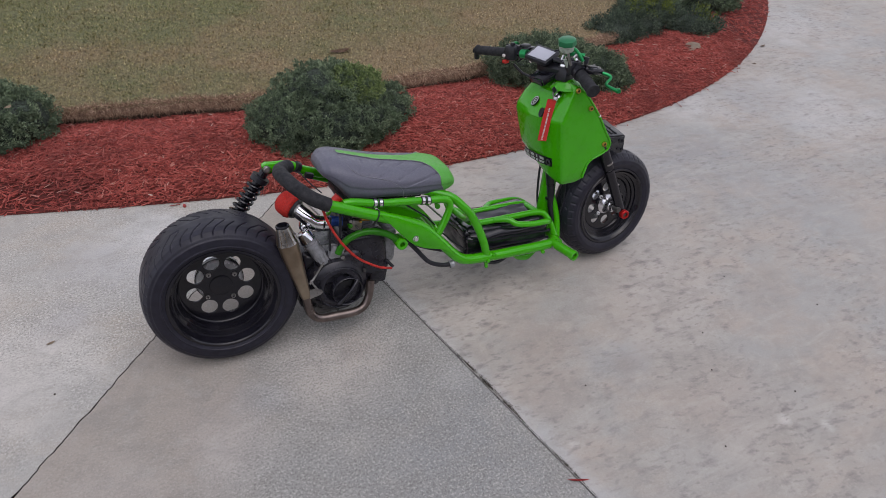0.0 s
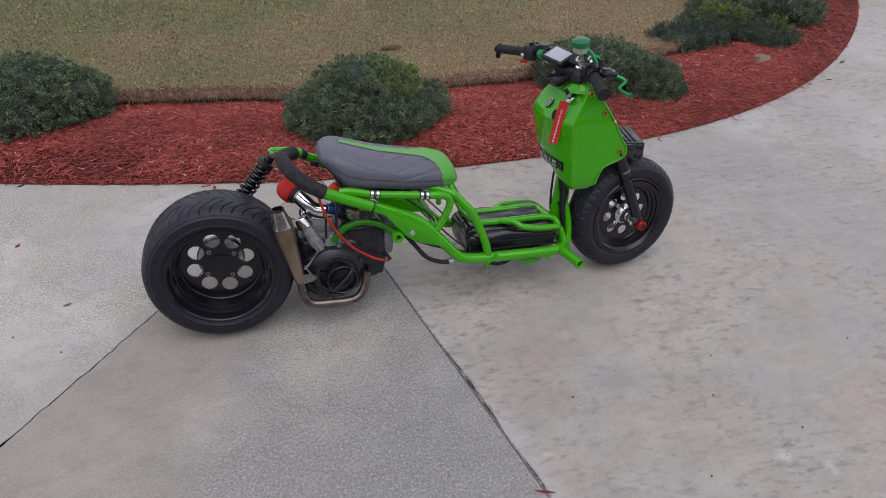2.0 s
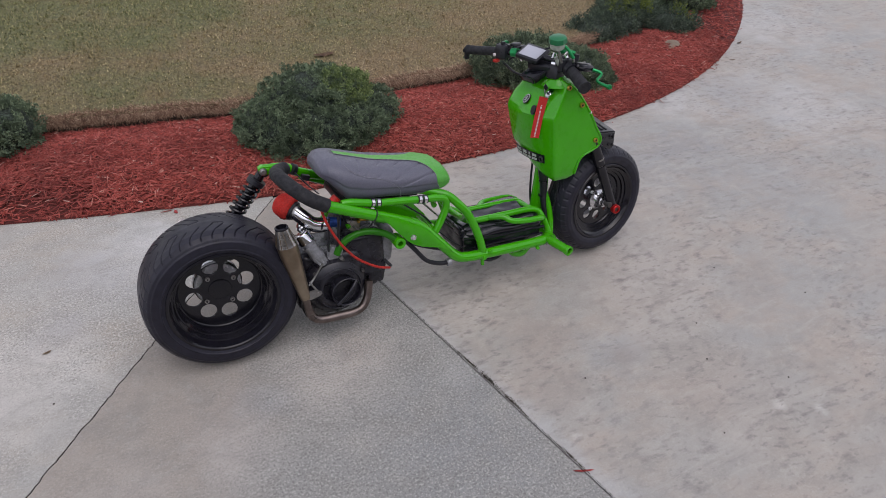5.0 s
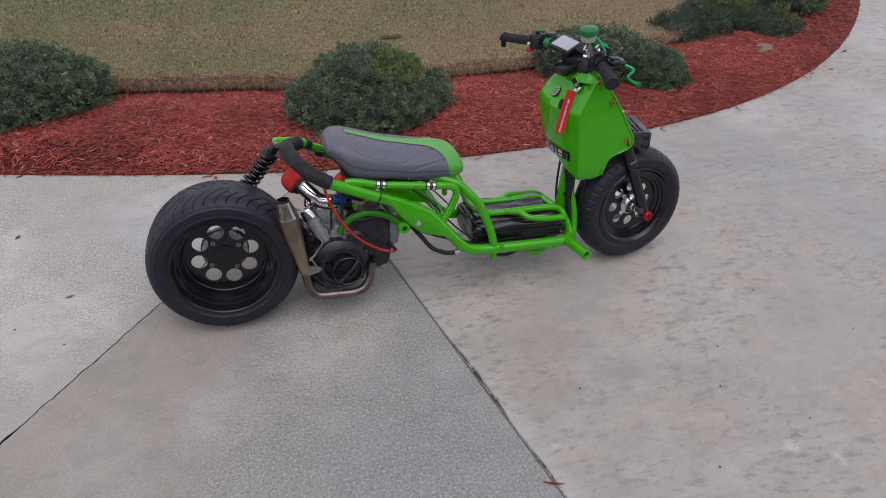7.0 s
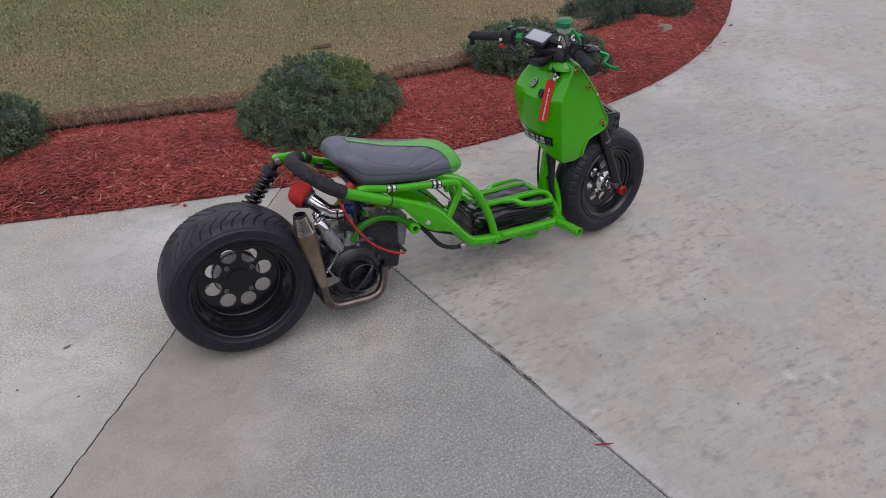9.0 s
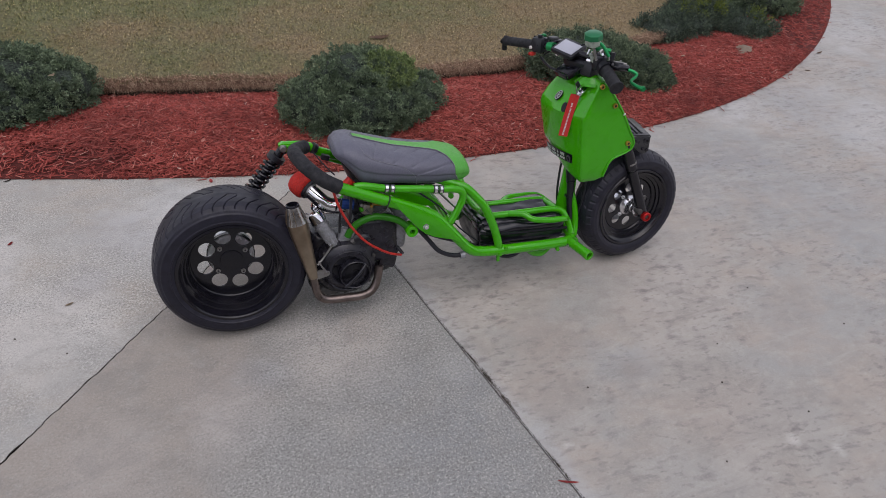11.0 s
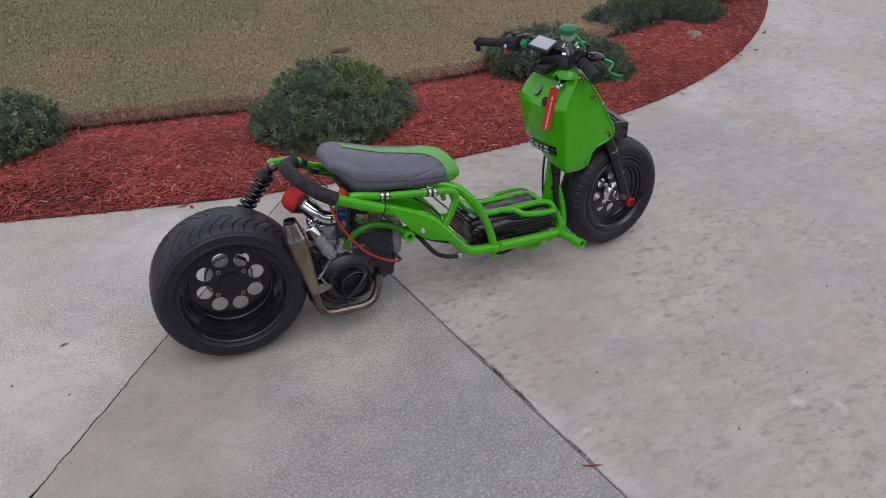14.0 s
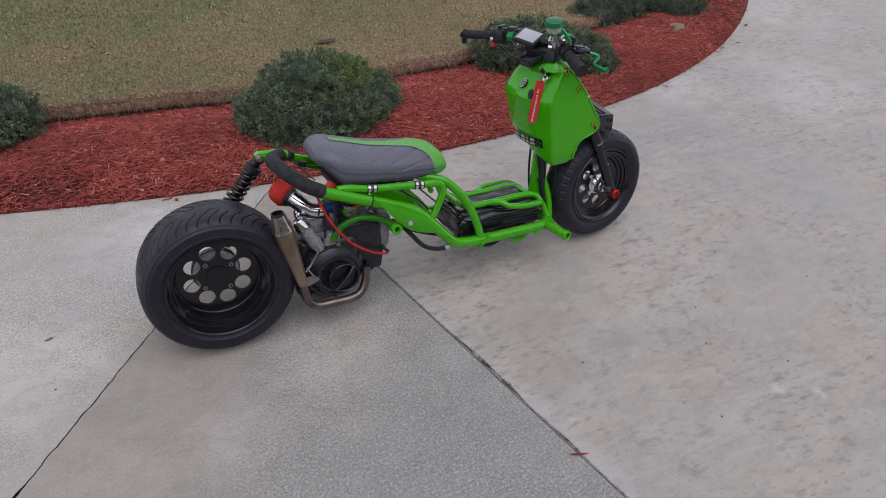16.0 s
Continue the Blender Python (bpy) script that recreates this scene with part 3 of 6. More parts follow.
def build_chips():
    """Shreds of bark, each a bent sliver with some thickness."""
    rng = np.random.default_rng(3)
    n = 98000
    x = np.where(rng.random(n) < 0.70, rng.uniform(-1.7, 4.0, n), rng.uniform(-3.0, 6.8, n))
    verts = np.zeros((n, 8, 3))
    for i in range(n):
        a, b = bed_edge(x[i]), turf_edge(x[i]) - 0.002
        v = rng.random()
        y = a + 0.002 + 0.008 * noise.noise((x[i] * 14, 0.0, 5.0)) + (b - a) * v
        if rng.random() < 0.0006:
            y = a - 0.05 * rng.random() ** 2
        z = (mulch_height(x[i], y) if y > a else 0.0) + rng.uniform(0.0, 0.016) * min(1.0, max(0.0, y - a) / 0.05)
        if math.hypot((x[i] + 0.72) / 0.36, (y - 1.06) / 0.13) < 0.9 + 0.8 * noise.noise((x[i] * 9, y * 9, 8.0)) and rng.random() < 0.72:
            z -= 0.03  # a scraped hollow where the soil shows
        long = rng.uniform(0.006, 0.027) * (1.9 if rng.random() < 0.05 else 1.0)
        wide = rng.uniform(0.0014, 0.0042)
        thick = rng.uniform(0.0010, 0.0026)
        yaw, tilt, roll = rng.uniform(0, 2 * math.pi), rng.normal(0, 0.20), rng.normal(0, 0.5)
        if y < a + 0.02:
            tilt *= 0.2
        c, s = math.cos(yaw), math.sin(yaw)
        t = np.array([c * math.cos(tilt), s * math.cos(tilt), math.sin(tilt)])
        side = np.array([-s * math.cos(roll), c * math.cos(roll), math.sin(roll)])
        up = np.cross(t, side)
        o = np.array([x[i], y, z + 0.003])
        bend = rng.normal(0, 0.12) * long
        k = 0
        for e, w in ((-1, rng.uniform(0.3, 1)), (1, rng.uniform(0.3, 1))):
            for sgn, h in ((-1, 0), (1, 0), (1, 1), (-1, 1)):
                verts[i, k] = o + e * long * t + sgn * w * wide * side + h * thick * up + bend * side * e * e
                k += 1
    quads = np.array([[0, 1, 2, 3], [7, 6, 5, 4], [1, 5, 6, 2], [2, 6, 7, 3], [3, 7, 4, 0]])
    faces = (quads[None] + 8 * np.arange(n)[:, None, None]).reshape(-1, 4)
    ob = cloud("mulch_chips", verts.reshape(-1, 3), faces, CHIPS)
    tagged(ob, "shredded red-dyed bark mulch lying loose on the bed", "mulch", kind="stuff")


def build_grass():
    """Mown tufts, each a few blades that spread from one root, thinning out with distance."""
    rng = np.random.default_rng(5)
    tufts, per = 84000, 6
    tx = rng.uniform(-3.2, 4.6, tufts)
    tf = rng.random(tufts) ** 1.2 * 4.0
    n = tufts * per
    x = np.repeat(tx, per) + rng.normal(0, 0.0035, n)
    far = np.abs(np.repeat(tf, per) + rng.normal(0, 0.0035, n))
    near = rng.random(n) < 0.014
    far[near] = rng.random(near.sum()) ** 1.3 * 0.05
    grid = np.linspace(-3.2, 4.6, 900)
    x = np.clip(x, -3.2, 4.6)
    far = np.clip(far, 0, 4.0)
    ex = np.interp(x, grid, [turf_edge(v) for v in grid])
    y = ex + far
    # the turf's own height under each blade, from a fine table
    nu, nv = 260, 140
    cols = np.linspace(-3.2, 4.6, nu)
    level = np.array([[turf_height(v, turf_edge(v) + f) for f in np.linspace(0, 4.05, nv)] for v in cols])
    u, v = (x + 3.2) / 7.8 * (nu - 1.001), far / 4.05 * (nv - 1.001)
    iu, iv = u.astype(int), v.astype(int)
    fu, fv = u - iu, v - iv
    z = (level[iu, iv] * (1 - fu) + level[iu + 1, iv] * fu) * (1 - fv) + (level[iu, iv + 1] * (1 - fu) + level[iu + 1, iv + 1] * fu) * fv
    height = np.repeat(rng.uniform(0.6, 1.35, tufts), per)
    size = rng.uniform(0.010, 0.020, n) * height * (1 + 0.12 * far)
    yaw = rng.uniform(0, 2 * math.pi, n)
    lean = np.clip(np.abs(rng.normal(0.85, 0.35, n)), 0.1, 1.45)
    d = np.stack([np.cos(yaw) * np.sin(lean), np.sin(yaw) * np.sin(lean), np.cos(lean)], 1)
    hang = near & (rng.random(n) < 0.6)
    k = hang.sum()
    d[hang] = np.stack([rng.normal(0, 0.6, k), -np.abs(rng.normal(0.6, 0.3, k)), rng.uniform(-0.8, 0.5, k)], 1)
    size[hang] *= 1.3
    side = np.stack([-np.sin(yaw), np.cos(yaw), np.zeros(n)], 1)
    side[hang] = (1, 0, 0)
    w = (rng.uniform(0.0011, 0.0022, n) * (1 + 0.22 * far))[:, None]
    root = np.stack([x, y, z - 0.003 + rng.normal(0, 0.003, n)], 1)
    tip = root + d * size[:, None]
    verts = np.stack([root - w * side, root + w * side, tip + 0.3 * w * side], 1)
    ob = cloud("grass", verts.reshape(-1, 3), np.arange(3 * n).reshape(n, 3), BLADES)
    tagged(ob, "short straw-brown and green grass blades of the lawn", "grass", kind="stuff")
    # dead roots and stems that hang over the cut edge, and lie matted on its brow
    n = 88000
    x = rng.uniform(-2.4, 3.4, n)
    drop = 0.44 * rng.random(n) ** 1.3
    brow = rng.random(n) < 0.30
    ragged = np.interp(x, grid, [0.6 + 0.8 * max(0.0, noise.noise((v * 9, 3.0, 0)) + 0.4) for v in grid])
    y = np.interp(x, grid, [turf_edge(v) for v in grid]) + 0.012 - 0.030 * rng.random(n) * (0.9 - drop)
    z = np.interp(x, grid, [turf_height(v, turf_edge(v)) for v in grid]) + 0.004 - 0.082 * drop
    y[brow] += np.abs(rng.normal(0, 0.030, brow.sum())) * ragged[brow]
    z[brow] += 0.082 * drop[brow] + rng.uniform(0.0, 0.010, brow.sum())
    root = np.stack([x, y, z], 1)
    d = np.stack([rng.normal(0, 0.6, n), -np.abs(rng.normal(0.45, 0.3, n)), rng.normal(-0.45, 0.5, n)], 1)
    d[brow] = rng.normal(0, 0.6, (brow.sum(), 3)) * (1, 1, 0.4) + (0, -0.2, 0.25)
    tip = root + d * rng.uniform(0.012, 0.036, n)[:, None]
    w = rng.uniform(0.0010, 0.0021, n)[:, None] * np.array([[0.9, 0, 0.4]])
    verts = np.stack([root - w, root + w, tip], 1)
    ob = cloud("thatch", verts.reshape(-1, 3), np.arange(3 * n).reshape(n, 3), THATCH)
    tagged(ob, "dry brown roots and stems hanging from the lawn edge", "thatch", kind="stuff")


def build_joint_debris():
    """Crumbs of leaf and soil gathered along the joint."""
    rng = np.random.default_rng(21)
    verts, n = [], 0
    while n < 2600:
        s = rng.uniform(0.35, 1.0)
        y = right_joint(s).y
        clump = math.exp(-((y + 0.50) / 0.11) ** 2) + 0.7 * math.exp(-((y + 0.64) / 0.05) ** 2) + 0.5 * math.exp(-((y + 0.90) / 0.06) ** 2)
        if rng.random() > 0.05 + clump * (0.5 + noise.noise((s * 60, 2.0, 0))):
            continue
        p = np.array(right_joint(s)) + (0.0052 + abs(rng.normal(0, 0.0016 + 0.0050 * min(1.0, clump))), 0, 0.0006)
        r = rng.uniform(0.0005, 0.0019)
        verts.append(p + rng.normal(0, 1, (4, 3)) * (r, r, r * 0.45))
        n += 1
    tets = np.array([[0, 1, 2], [0, 2, 3], [0, 3, 1], [1, 3, 2]])
    faces = (tets[None] + 4 * np.arange(n)[:, None, None]).reshape(-1, 3)
    ob = cloud("joint_debris", np.concatenate(verts), faces, DEBRIS)
    tagged(ob, "dark crumbs of leaf and soil along the concrete joint", "debris", kind="stuff")


def shrub(name, label, at, lobes, clusters, size, seed, leaf=LEAF_GREEN, tufts=(), tuft_count=0, sprawl=0.0):
    """A low shrub: stems, a core with shade in its colour and many sprigs, each a small dome of leaves."""
    rng = np.random.default_rng(seed)
    lobes = [((c[0], c[1], c[2] * 0.88), (r[0] * 0.96, r[1] * 0.96, r[2] * 0.87)) for c, r in lobes]
    root = thing(name, label, "shrub", Matrix.Translation(at), "shrubs in the mulch bed")
    bm = bmesh.new()
    for k in range(14 if sprawl else 9):
        c, r = lobes[k % len(lobes)]
        tip = Vector(c) + Vector((rng.uniform(-0.5, 0.5) * r[0], rng.uniform(-0.5, 0.5) * r[1], rng.uniform(-0.2, 0.5) * r[2]))
        if sprawl > 0.5:
            tip = Vector((rng.uniform(-0.5, 0.5), -rng.uniform(0.10, 0.26), rng.uniform(0.02, 0.09)))
        tube([(rng.normal(0, 0.03), rng.normal(0, 0.03), -0.02), tip * 0.5 + Vector((0, 0, 0.03)), tip], [0.012, 0.008, 0.003], 6, 3, bm)
    part("stems", bm, TWIG, root)
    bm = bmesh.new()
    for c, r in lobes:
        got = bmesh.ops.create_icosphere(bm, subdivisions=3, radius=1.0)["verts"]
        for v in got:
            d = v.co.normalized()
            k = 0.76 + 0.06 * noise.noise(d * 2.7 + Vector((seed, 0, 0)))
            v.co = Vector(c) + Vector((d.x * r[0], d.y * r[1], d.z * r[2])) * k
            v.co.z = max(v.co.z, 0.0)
    part("inner_shade_core", bm, INNER_SHADE, root)

    def sprigs(count, chosen, mat, nm, lab="", per=64):
        cs, rs = np.array([c for c, _ in chosen]), np.array([r for _, r in chosen])
        weight = rs[:, 0] * rs[:, 1] + rs[:, 0] * rs[:, 2] + rs[:, 1] * rs[:, 2]
        pick = rng.choice(len(chosen), count, p=weight / weight.sum())
        d = rng.normal(size=(count, 3))
        d /= np.linalg.norm(d, axis=1)[:, None]
        lump = np.array([noise.noise(Vector(q) * 2.6 + Vector((seed, 1, 0))) + 0.6 * noise.noise(Vector(q) * 6.5 + Vector((seed, 4, 0))) for q in d])
        k = 0.815 + 0.100 * lump + rng.normal(0, 0.055, count)
        p = cs[pick] + d * rs[pick] * k[:, None]
        keep = p[:, 2] > 0.0
        for c, r in chosen:
            keep &= (((p - c) / r) ** 2).sum(1) > 0.50
        p, d = p[keep], d[keep]
        m = len(p)
        axis = d / rs[pick][keep]
        axis /= np.linalg.norm(axis, axis=1)[:, None]
        axis = axis + np.array([0, 0, 0.35 - 0.3 * sprawl]) + rng.normal(0, 0.25, (m, 3))
        axis /= np.linalg.norm(axis, axis=1)[:, None]
        dome = rng.uniform(0.7, 1.35, m) * size * 1.55
        q = rng.normal(size=(m, per, 3)) + axis[:, None] * 0.9
        q /= np.linalg.norm(q, axis=2)[:, :, None]
        reach = rng.random((m, per)) ** 0.5
        stretch = 1.0 + (0.7 + 1.6 * sprawl) * np.maximum(0, (q * axis[:, None]).sum(2))
        base = p[:, None] + q * (dome[:, None] * reach * stretch * 0.75)[:, :, None]
        out = q + rng.normal(0, 0.45, q.shape) + axis[:, None] * 0.3
        base, out = base.reshape(-1, 3), out.reshape(-1, 3)
        n = len(base)
        base[:, 2] = np.maximum(base[:, 2], 0.008)
        out /= np.linalg.norm(out, axis=1)[:, None]
        side = np.cross(out, rng.normal(size=(n, 3)))
        side /= np.linalg.norm(side, axis=1)[:, None]
        up = np.cross(side, out)
        long = size * rng.uniform(0.55, 1.2, n)[:, None]
        wide = long * rng.uniform(0.20, 0.33, n)[:, None] * (1 - 0.5 * sprawl)
        mid = base + out * long * 0.5 + up * long * 0.10
        verts = np.stack([base, mid - side * wide, base + out * long, mid + side * wide], 1).reshape(-1, 3)
        ob = cloud(nm, verts, np.arange(4 * n).reshape(n, 4), mat)
        ob.parent = root
        if lab:
            ob["label"] = lab

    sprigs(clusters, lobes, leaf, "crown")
    if tufts:
        sprigs(tuft_count, tufts, LEAF_YELLOW if sprawl else LEAF_OLIVE, "new_growth", "fresh yellow-green shoots", 40)
    return root


build_ground()
build_chips()
build_grass()
build_joint_debris()
# unseen wall added behind the camera to dim what glossy parts reflect
wall = part("unseen_wall", block((30.0, 0.3, 4.6), (1.0, -8.5, 2.2), 0.01), WALL)
tagged(wall, "plain beige wall added out of view behind the camera", "house wall", kind="structure")
SHRUB = "dense low evergreen shrub with small leaves"
shrub("shrub", SHRUB + ", broad and spreading", (-1.08, 1.66, 0.01), [((-0.02, 0, 0.18), (0.50, 0.34, 0.21)), ((0.26, -0.02, 0.13), (0.30, 0.28, 0.16)), ((-0.45, 0.05, 0.17), (0.42, 0.36, 0.2)), ((0.0, -0.14, 0.12), (0.42, 0.26, 0.15))], 2900, 0.0118, 11)
shrub("shrub", SHRUB + ", rounded mound", (0.69, 1.30, 0.01), [((0.00, 0.02, 0.20), (0.32, 0.29, 0.235)), ((0.285, 0.03, 0.125), (0.22, 0.23, 0.115)), ((-0.18, -0.04, 0.14), (0.28, 0.26, 0.17)), ((0.02, -0.12, 0.15), (0.36, 0.25, 0.165)), ((-0.03, -0.14, 0.08), (0.32, 0.22, 0.11))], 3000, 0.0112, 12,
      tufts=[((0.14, -0.02, 0.26), (0.17, 0.16, 0.10))], tuft_count=330)
shrub("shrub", SHRUB + ", partly hidden", (2.18, 1.53, 0.01), [((-0.04, 0.02, 0.15), (0.41, 0.29, 0.185)), ((0.26, -0.08, 0.11), (0.26, 0.25, 0.14)), ((0.30, -0.16, 0.07), (0.22, 0.18, 0.09))], 2100, 0.0130, 13, LEAF_DARK, sprawl=0.3)
shrub("shrub", "sprawling dark juniper-like shrub with yellow-green tips", (3.42, 2.16, 0.01), [((-0.32, -0.06, 0.06), (0.26, 0.20, 0.10)), ((-0.05, 0.02, 0.08), (0.28, 0.22, 0.11)), ((0.34, -0.12, 0.07), (0.26, 0.22, 0.10)), ((0.1, 0.14, 0.10), (0.3, 0.22, 0.12))], 760, 0.018, 14, LEAF_JUNIPER,
      tufts=[((0.06, 0.06, 0.17), (0.20, 0.12, 0.06)), ((0.42, -0.12, 0.12), (0.08, 0.08, 0.06))], tuft_count=75, sprawl=0.6)
shrub("shrub", SHRUB + ", far away along the bed", (4.18, 2.50, 0.01), [((0, 0, 0.15), (0.42, 0.36, 0.22)), ((-0.4, 0.05, 0.14), (0.35, 0.3, 0.2)), ((0.9, 0.6, 0.16), (0.4, 0.35, 0.22))], 1100, 0.018, 15)


# ---- the scooter, built upright about its rear contact point and then leaned on its stand ----
scooter = thing("motor_scooter", "custom bright green stripped-down motor scooter with fat black tyres, parked leaning", "scooter",
                pose(-0.02, -0.01, 0.006, -10.0, 0.0, 0.5))


def tyre_mesh(profile, radius, n, depth, grooves, half):
    """A tyre from half a cross-section, its tread cut by curved grooves."""
    bm = bmesh.new()
    full = [(r, -y) for r, y in reversed(profile)] + [(r, y) for r, y in profile[1:]]
    fine = []
    for (r0, y0), (r1, y1) in zip(full, full[1:]):
        k = max(1, int(math.hypot(r1 - r0, y1 - y0) / 0.0022))
        fine += [(r0 + (r1 - r0) * i / k, y0 + (y1 - y0) * i / k) for i in range(k)]
    fine.append(full[-1])
    rings = []
    for i in range(n):
        a = 2 * math.pi * i / n
        ring = []
        for r, y in fine:
            cut = depth * grooves(a, y / half) if r > radius * 0.86 else 0.0
            rr = r - cut
            ring.append(bm.verts.new((rr * math.cos(a), y, rr * math.sin(a))))
        rings.append(ring)
    for i in range(n):
        a, b = rings[i], rings[(i + 1) % n]
        for j in range(len(fine) - 1):
            bm.faces.new((a[j], a[j + 1], b[j + 1], b[j]))
    return bm


def near_line(x, period, width):
    d = abs((x + period / 2) % period - period / 2)
    u = max(0.0, min(1.0, 1.5 - 1.5 * d / width))
    return u * u * (3 - 2 * u)


def road_grooves(a, s):
    """Long swept grooves from the shoulder, one in four hooked back over the crown, and a notched shoulder."""
    t = abs(s)
    period = 2 * math.pi / 44
    group = 4 * period
    a = a if s < 0 else a + 0.5 * group
    sweep = a + 0.21 * max(0.0, (0.97 - t) / 0.85) ** 1.25 + 0.016 * math.sin(t * 7.0)
    k = int(math.floor((sweep + 0.5 * period) / period)) % 4
    start = (0.14, 0.24, 0.30, 0.20)[k]
    fade = min(1.0, max(0.0, (t - start) / 0.04)) * min(1.0, max(0.0, (0.90 - t) / 0.05))
    g = near_line(sweep, period, 0.0105) * fade
    along = (sweep + 0.5 * group) % group - 0.5 * group
    if -0.125 < along < 0.01:
        g = max(g, max(0.0, 1.0 - abs(t - 0.13 - 5.5 * (along + 0.06) ** 2 * (1 if along < -0.06 else 0.4)) / 0.035))
    if t > 0.90:
        g = max(g, 0.13 * near_line(a, period * 0.5, 0.014) * min(1.0, (t - 0.90) / 0.03) * max(0.0, (0.985 - t) / 0.03 if t > 0.955 else 1.0))
    return g


def block_grooves(a, s):
    """Short square notches on the shoulders and zigzag grooves between them."""
    t = abs(s)
    period = 2 * math.pi / 44
    g = near_line(a + (0.5 * period if s > 0 else 0), period, 0.024) if 0.70 < t < 0.93 else 0.0
    return max(g, 1.0 if abs(t - 0.33) < 0.05 else 0.0, near_line(a + s * 0.25, period * 2, 0.014) if t < 0.6 else 0.0)


def holed_disc(inner, outer, count, hole_at, hole, first, y0, y1):
    """A wheel disc with a ring of round holes, between two planes."""
    bm = bmesh.new()
    step = 2 * math.pi / count
    m = 28
    for k in range(count):
        mid = first + k * step
        centre = Vector((hole_at, 0))
        loop_o, loop_i = [], []
        for i in range(m):
            a = 2 * math.pi * i / m
            d = Vector((math.cos(a), math.sin(a)))
            loop_i.append(centre + hole * d)
            far = 1.0
            for _ in range(40):
                q = centre + far * d
                r, ang = q.length, math.atan2(q.y, q.x)
                if inner < r < outer and abs(ang) < step / 2:
                    break
                far *= 0.94
            q = centre + far * d
            r, ang = q.length, math.atan2(q.y, q.x)
            r = outer if outer - r < 0.012 else inner if r - inner < 0.008 else r
            ang = math.copysign(step / 2, ang) if step / 2 - abs(ang) < 0.07 else ang
            loop_o.append(Vector((r * math.cos(ang), r * math.sin(ang))))
        rot = Matrix.Rotation(mid, 2)
        for y, flip in ((y0, 0), (y1, 1)):
            vi = [bm.verts.new((p.x, y, p.y)) for p in (rot @ q for q in loop_i)]
            vo = [bm.verts.new((p.x, y, p.y)) for p in (rot @ q for q in loop_o)]
            for i in range(m):
                j = (i + 1) % m
                bm.faces.new((vi[i], vi[j], vo[j], vo[i]))
            if flip:
                for i in range(m):
                    j = (i + 1) % m
                    bm.faces.new((last[i], last[j], vi[j], vi[i]))
            last = vi
    bmesh.ops.remove_doubles(bm, verts=bm.verts, dist=0.0012)
    return bm


def ring_of_bolts(parent, count, radius, first, y, size, material, name="wheel_bolt"):
    for k in range(count):
        a = first + 2 * math.pi * k / count
        bm = lathe([(0, -0.004), (size * 0.55, -0.004), (size * 0.6, -0.0035), (size, -0.003), (size, 0.003), (0, 0.003)], 12, "y",
                   (radius * math.cos(a), y, radius * math.sin(a)))
        bolt = part(name, bm, material, parent, "bright socket-head bolt")
        part("bolt_socket", lathe([(0, -0.0052), (size * 0.42, -0.0052), (size * 0.42, -0.0030), (0, -0.0030)], 6, "y", (radius * math.cos(a), y, radius * math.sin(a))), BLACK_PAINT, bolt)


# rear wheel
rear_wheel = part("wheel", holed_disc(0.040, 0.132, 8, 0.088, 0.0265, radians(11.5), -0.042, -0.036), BLACK_PAINT, scooter, "black steel wheel with eight round holes")
rear_wheel.location = (-0.006, 0.0, 0.231)
part("tyre", tyre_mesh([(0.2485, 0.0), (0.2475, 0.032), (0.245, 0.060), (0.2395, 0.082), (0.229, 0.095), (0.2200, 0.0992), (0.2185, 0.1018), (0.2150, 0.1024), (0.200, 0.1040), (0.1935, 0.1036), (0.1925, 0.1048), (0.1895, 0.1046), (0.1885, 0.1022), (0.175, 0.096)], 0.2485, 1400, 0.0052, road_grooves, 0.102),
     RUBBER, rear_wheel, "wide low-profile black road tyre with swept grooves", 60).location = (0, -0.04, 0)
part("barrel", lathe([(0.174, -0.132), (0.179, -0.136), (0.178, -0.140), (0.171, -0.141), (0.167, -0.138), (0.1655, -0.131), (0.163, -0.126), (0.159, -0.118), (0.1580, -0.1135), (0.1535, -0.1115), (0.1525, -0.107), (0.1490, -0.097), (0.1480, -0.0925), (0.1445, -0.0910), (0.1435, -0.086), (0.1415, -0.078), (0.1395, -0.066),
                      (0.1365, -0.0625), (0.1355, -0.056), (0.132, -0.0535), (0.131, -0.045), (0.131, -0.036), (0.1385, -0.03), (0.15, 0.01), (0.165, 0.050), (0.178, 0.060), (0.174, 0.052)], 96), BLACK_PAINT, rear_wheel)
part("hub_cap", lathe([(0, -0.0455), (0.032, -0.0455), (0.036, -0.0445), (0.037, -0.042), (0.05, -0.0418), (0.05, -0.036)], 40), BLACK_PAINT, rear_wheel)
part("drum_rim", lathe([(0.0765, -0.004), (0.0795, -0.004), (0.0795, 0.012), (0.0765, 0.012), (0.0765, -0.004)], 56), BLACK_PAINT, rear_wheel)
part("hub", lathe([(0, -0.03), (0.042, -0.03), (0.044, 0.02), (0.05, 0.03), (0.05, 0.06), (0.0, 0.062)], 40), DARK_CAST, rear_wheel)
part("brake_drum", lathe([(0.044, -0.012), (0.072, -0.011), (0.0755, -0.008), (0.0765, 0.012), (0.0785, 0.013), (0.0785, 0.030), (0.044, 0.034)], 56), DRUM, rear_wheel, "bright steel brake drum")
ring_of_bolts(rear_wheel, 4, 0.058, radians(34), -0.045, 0.0078, STEEL)
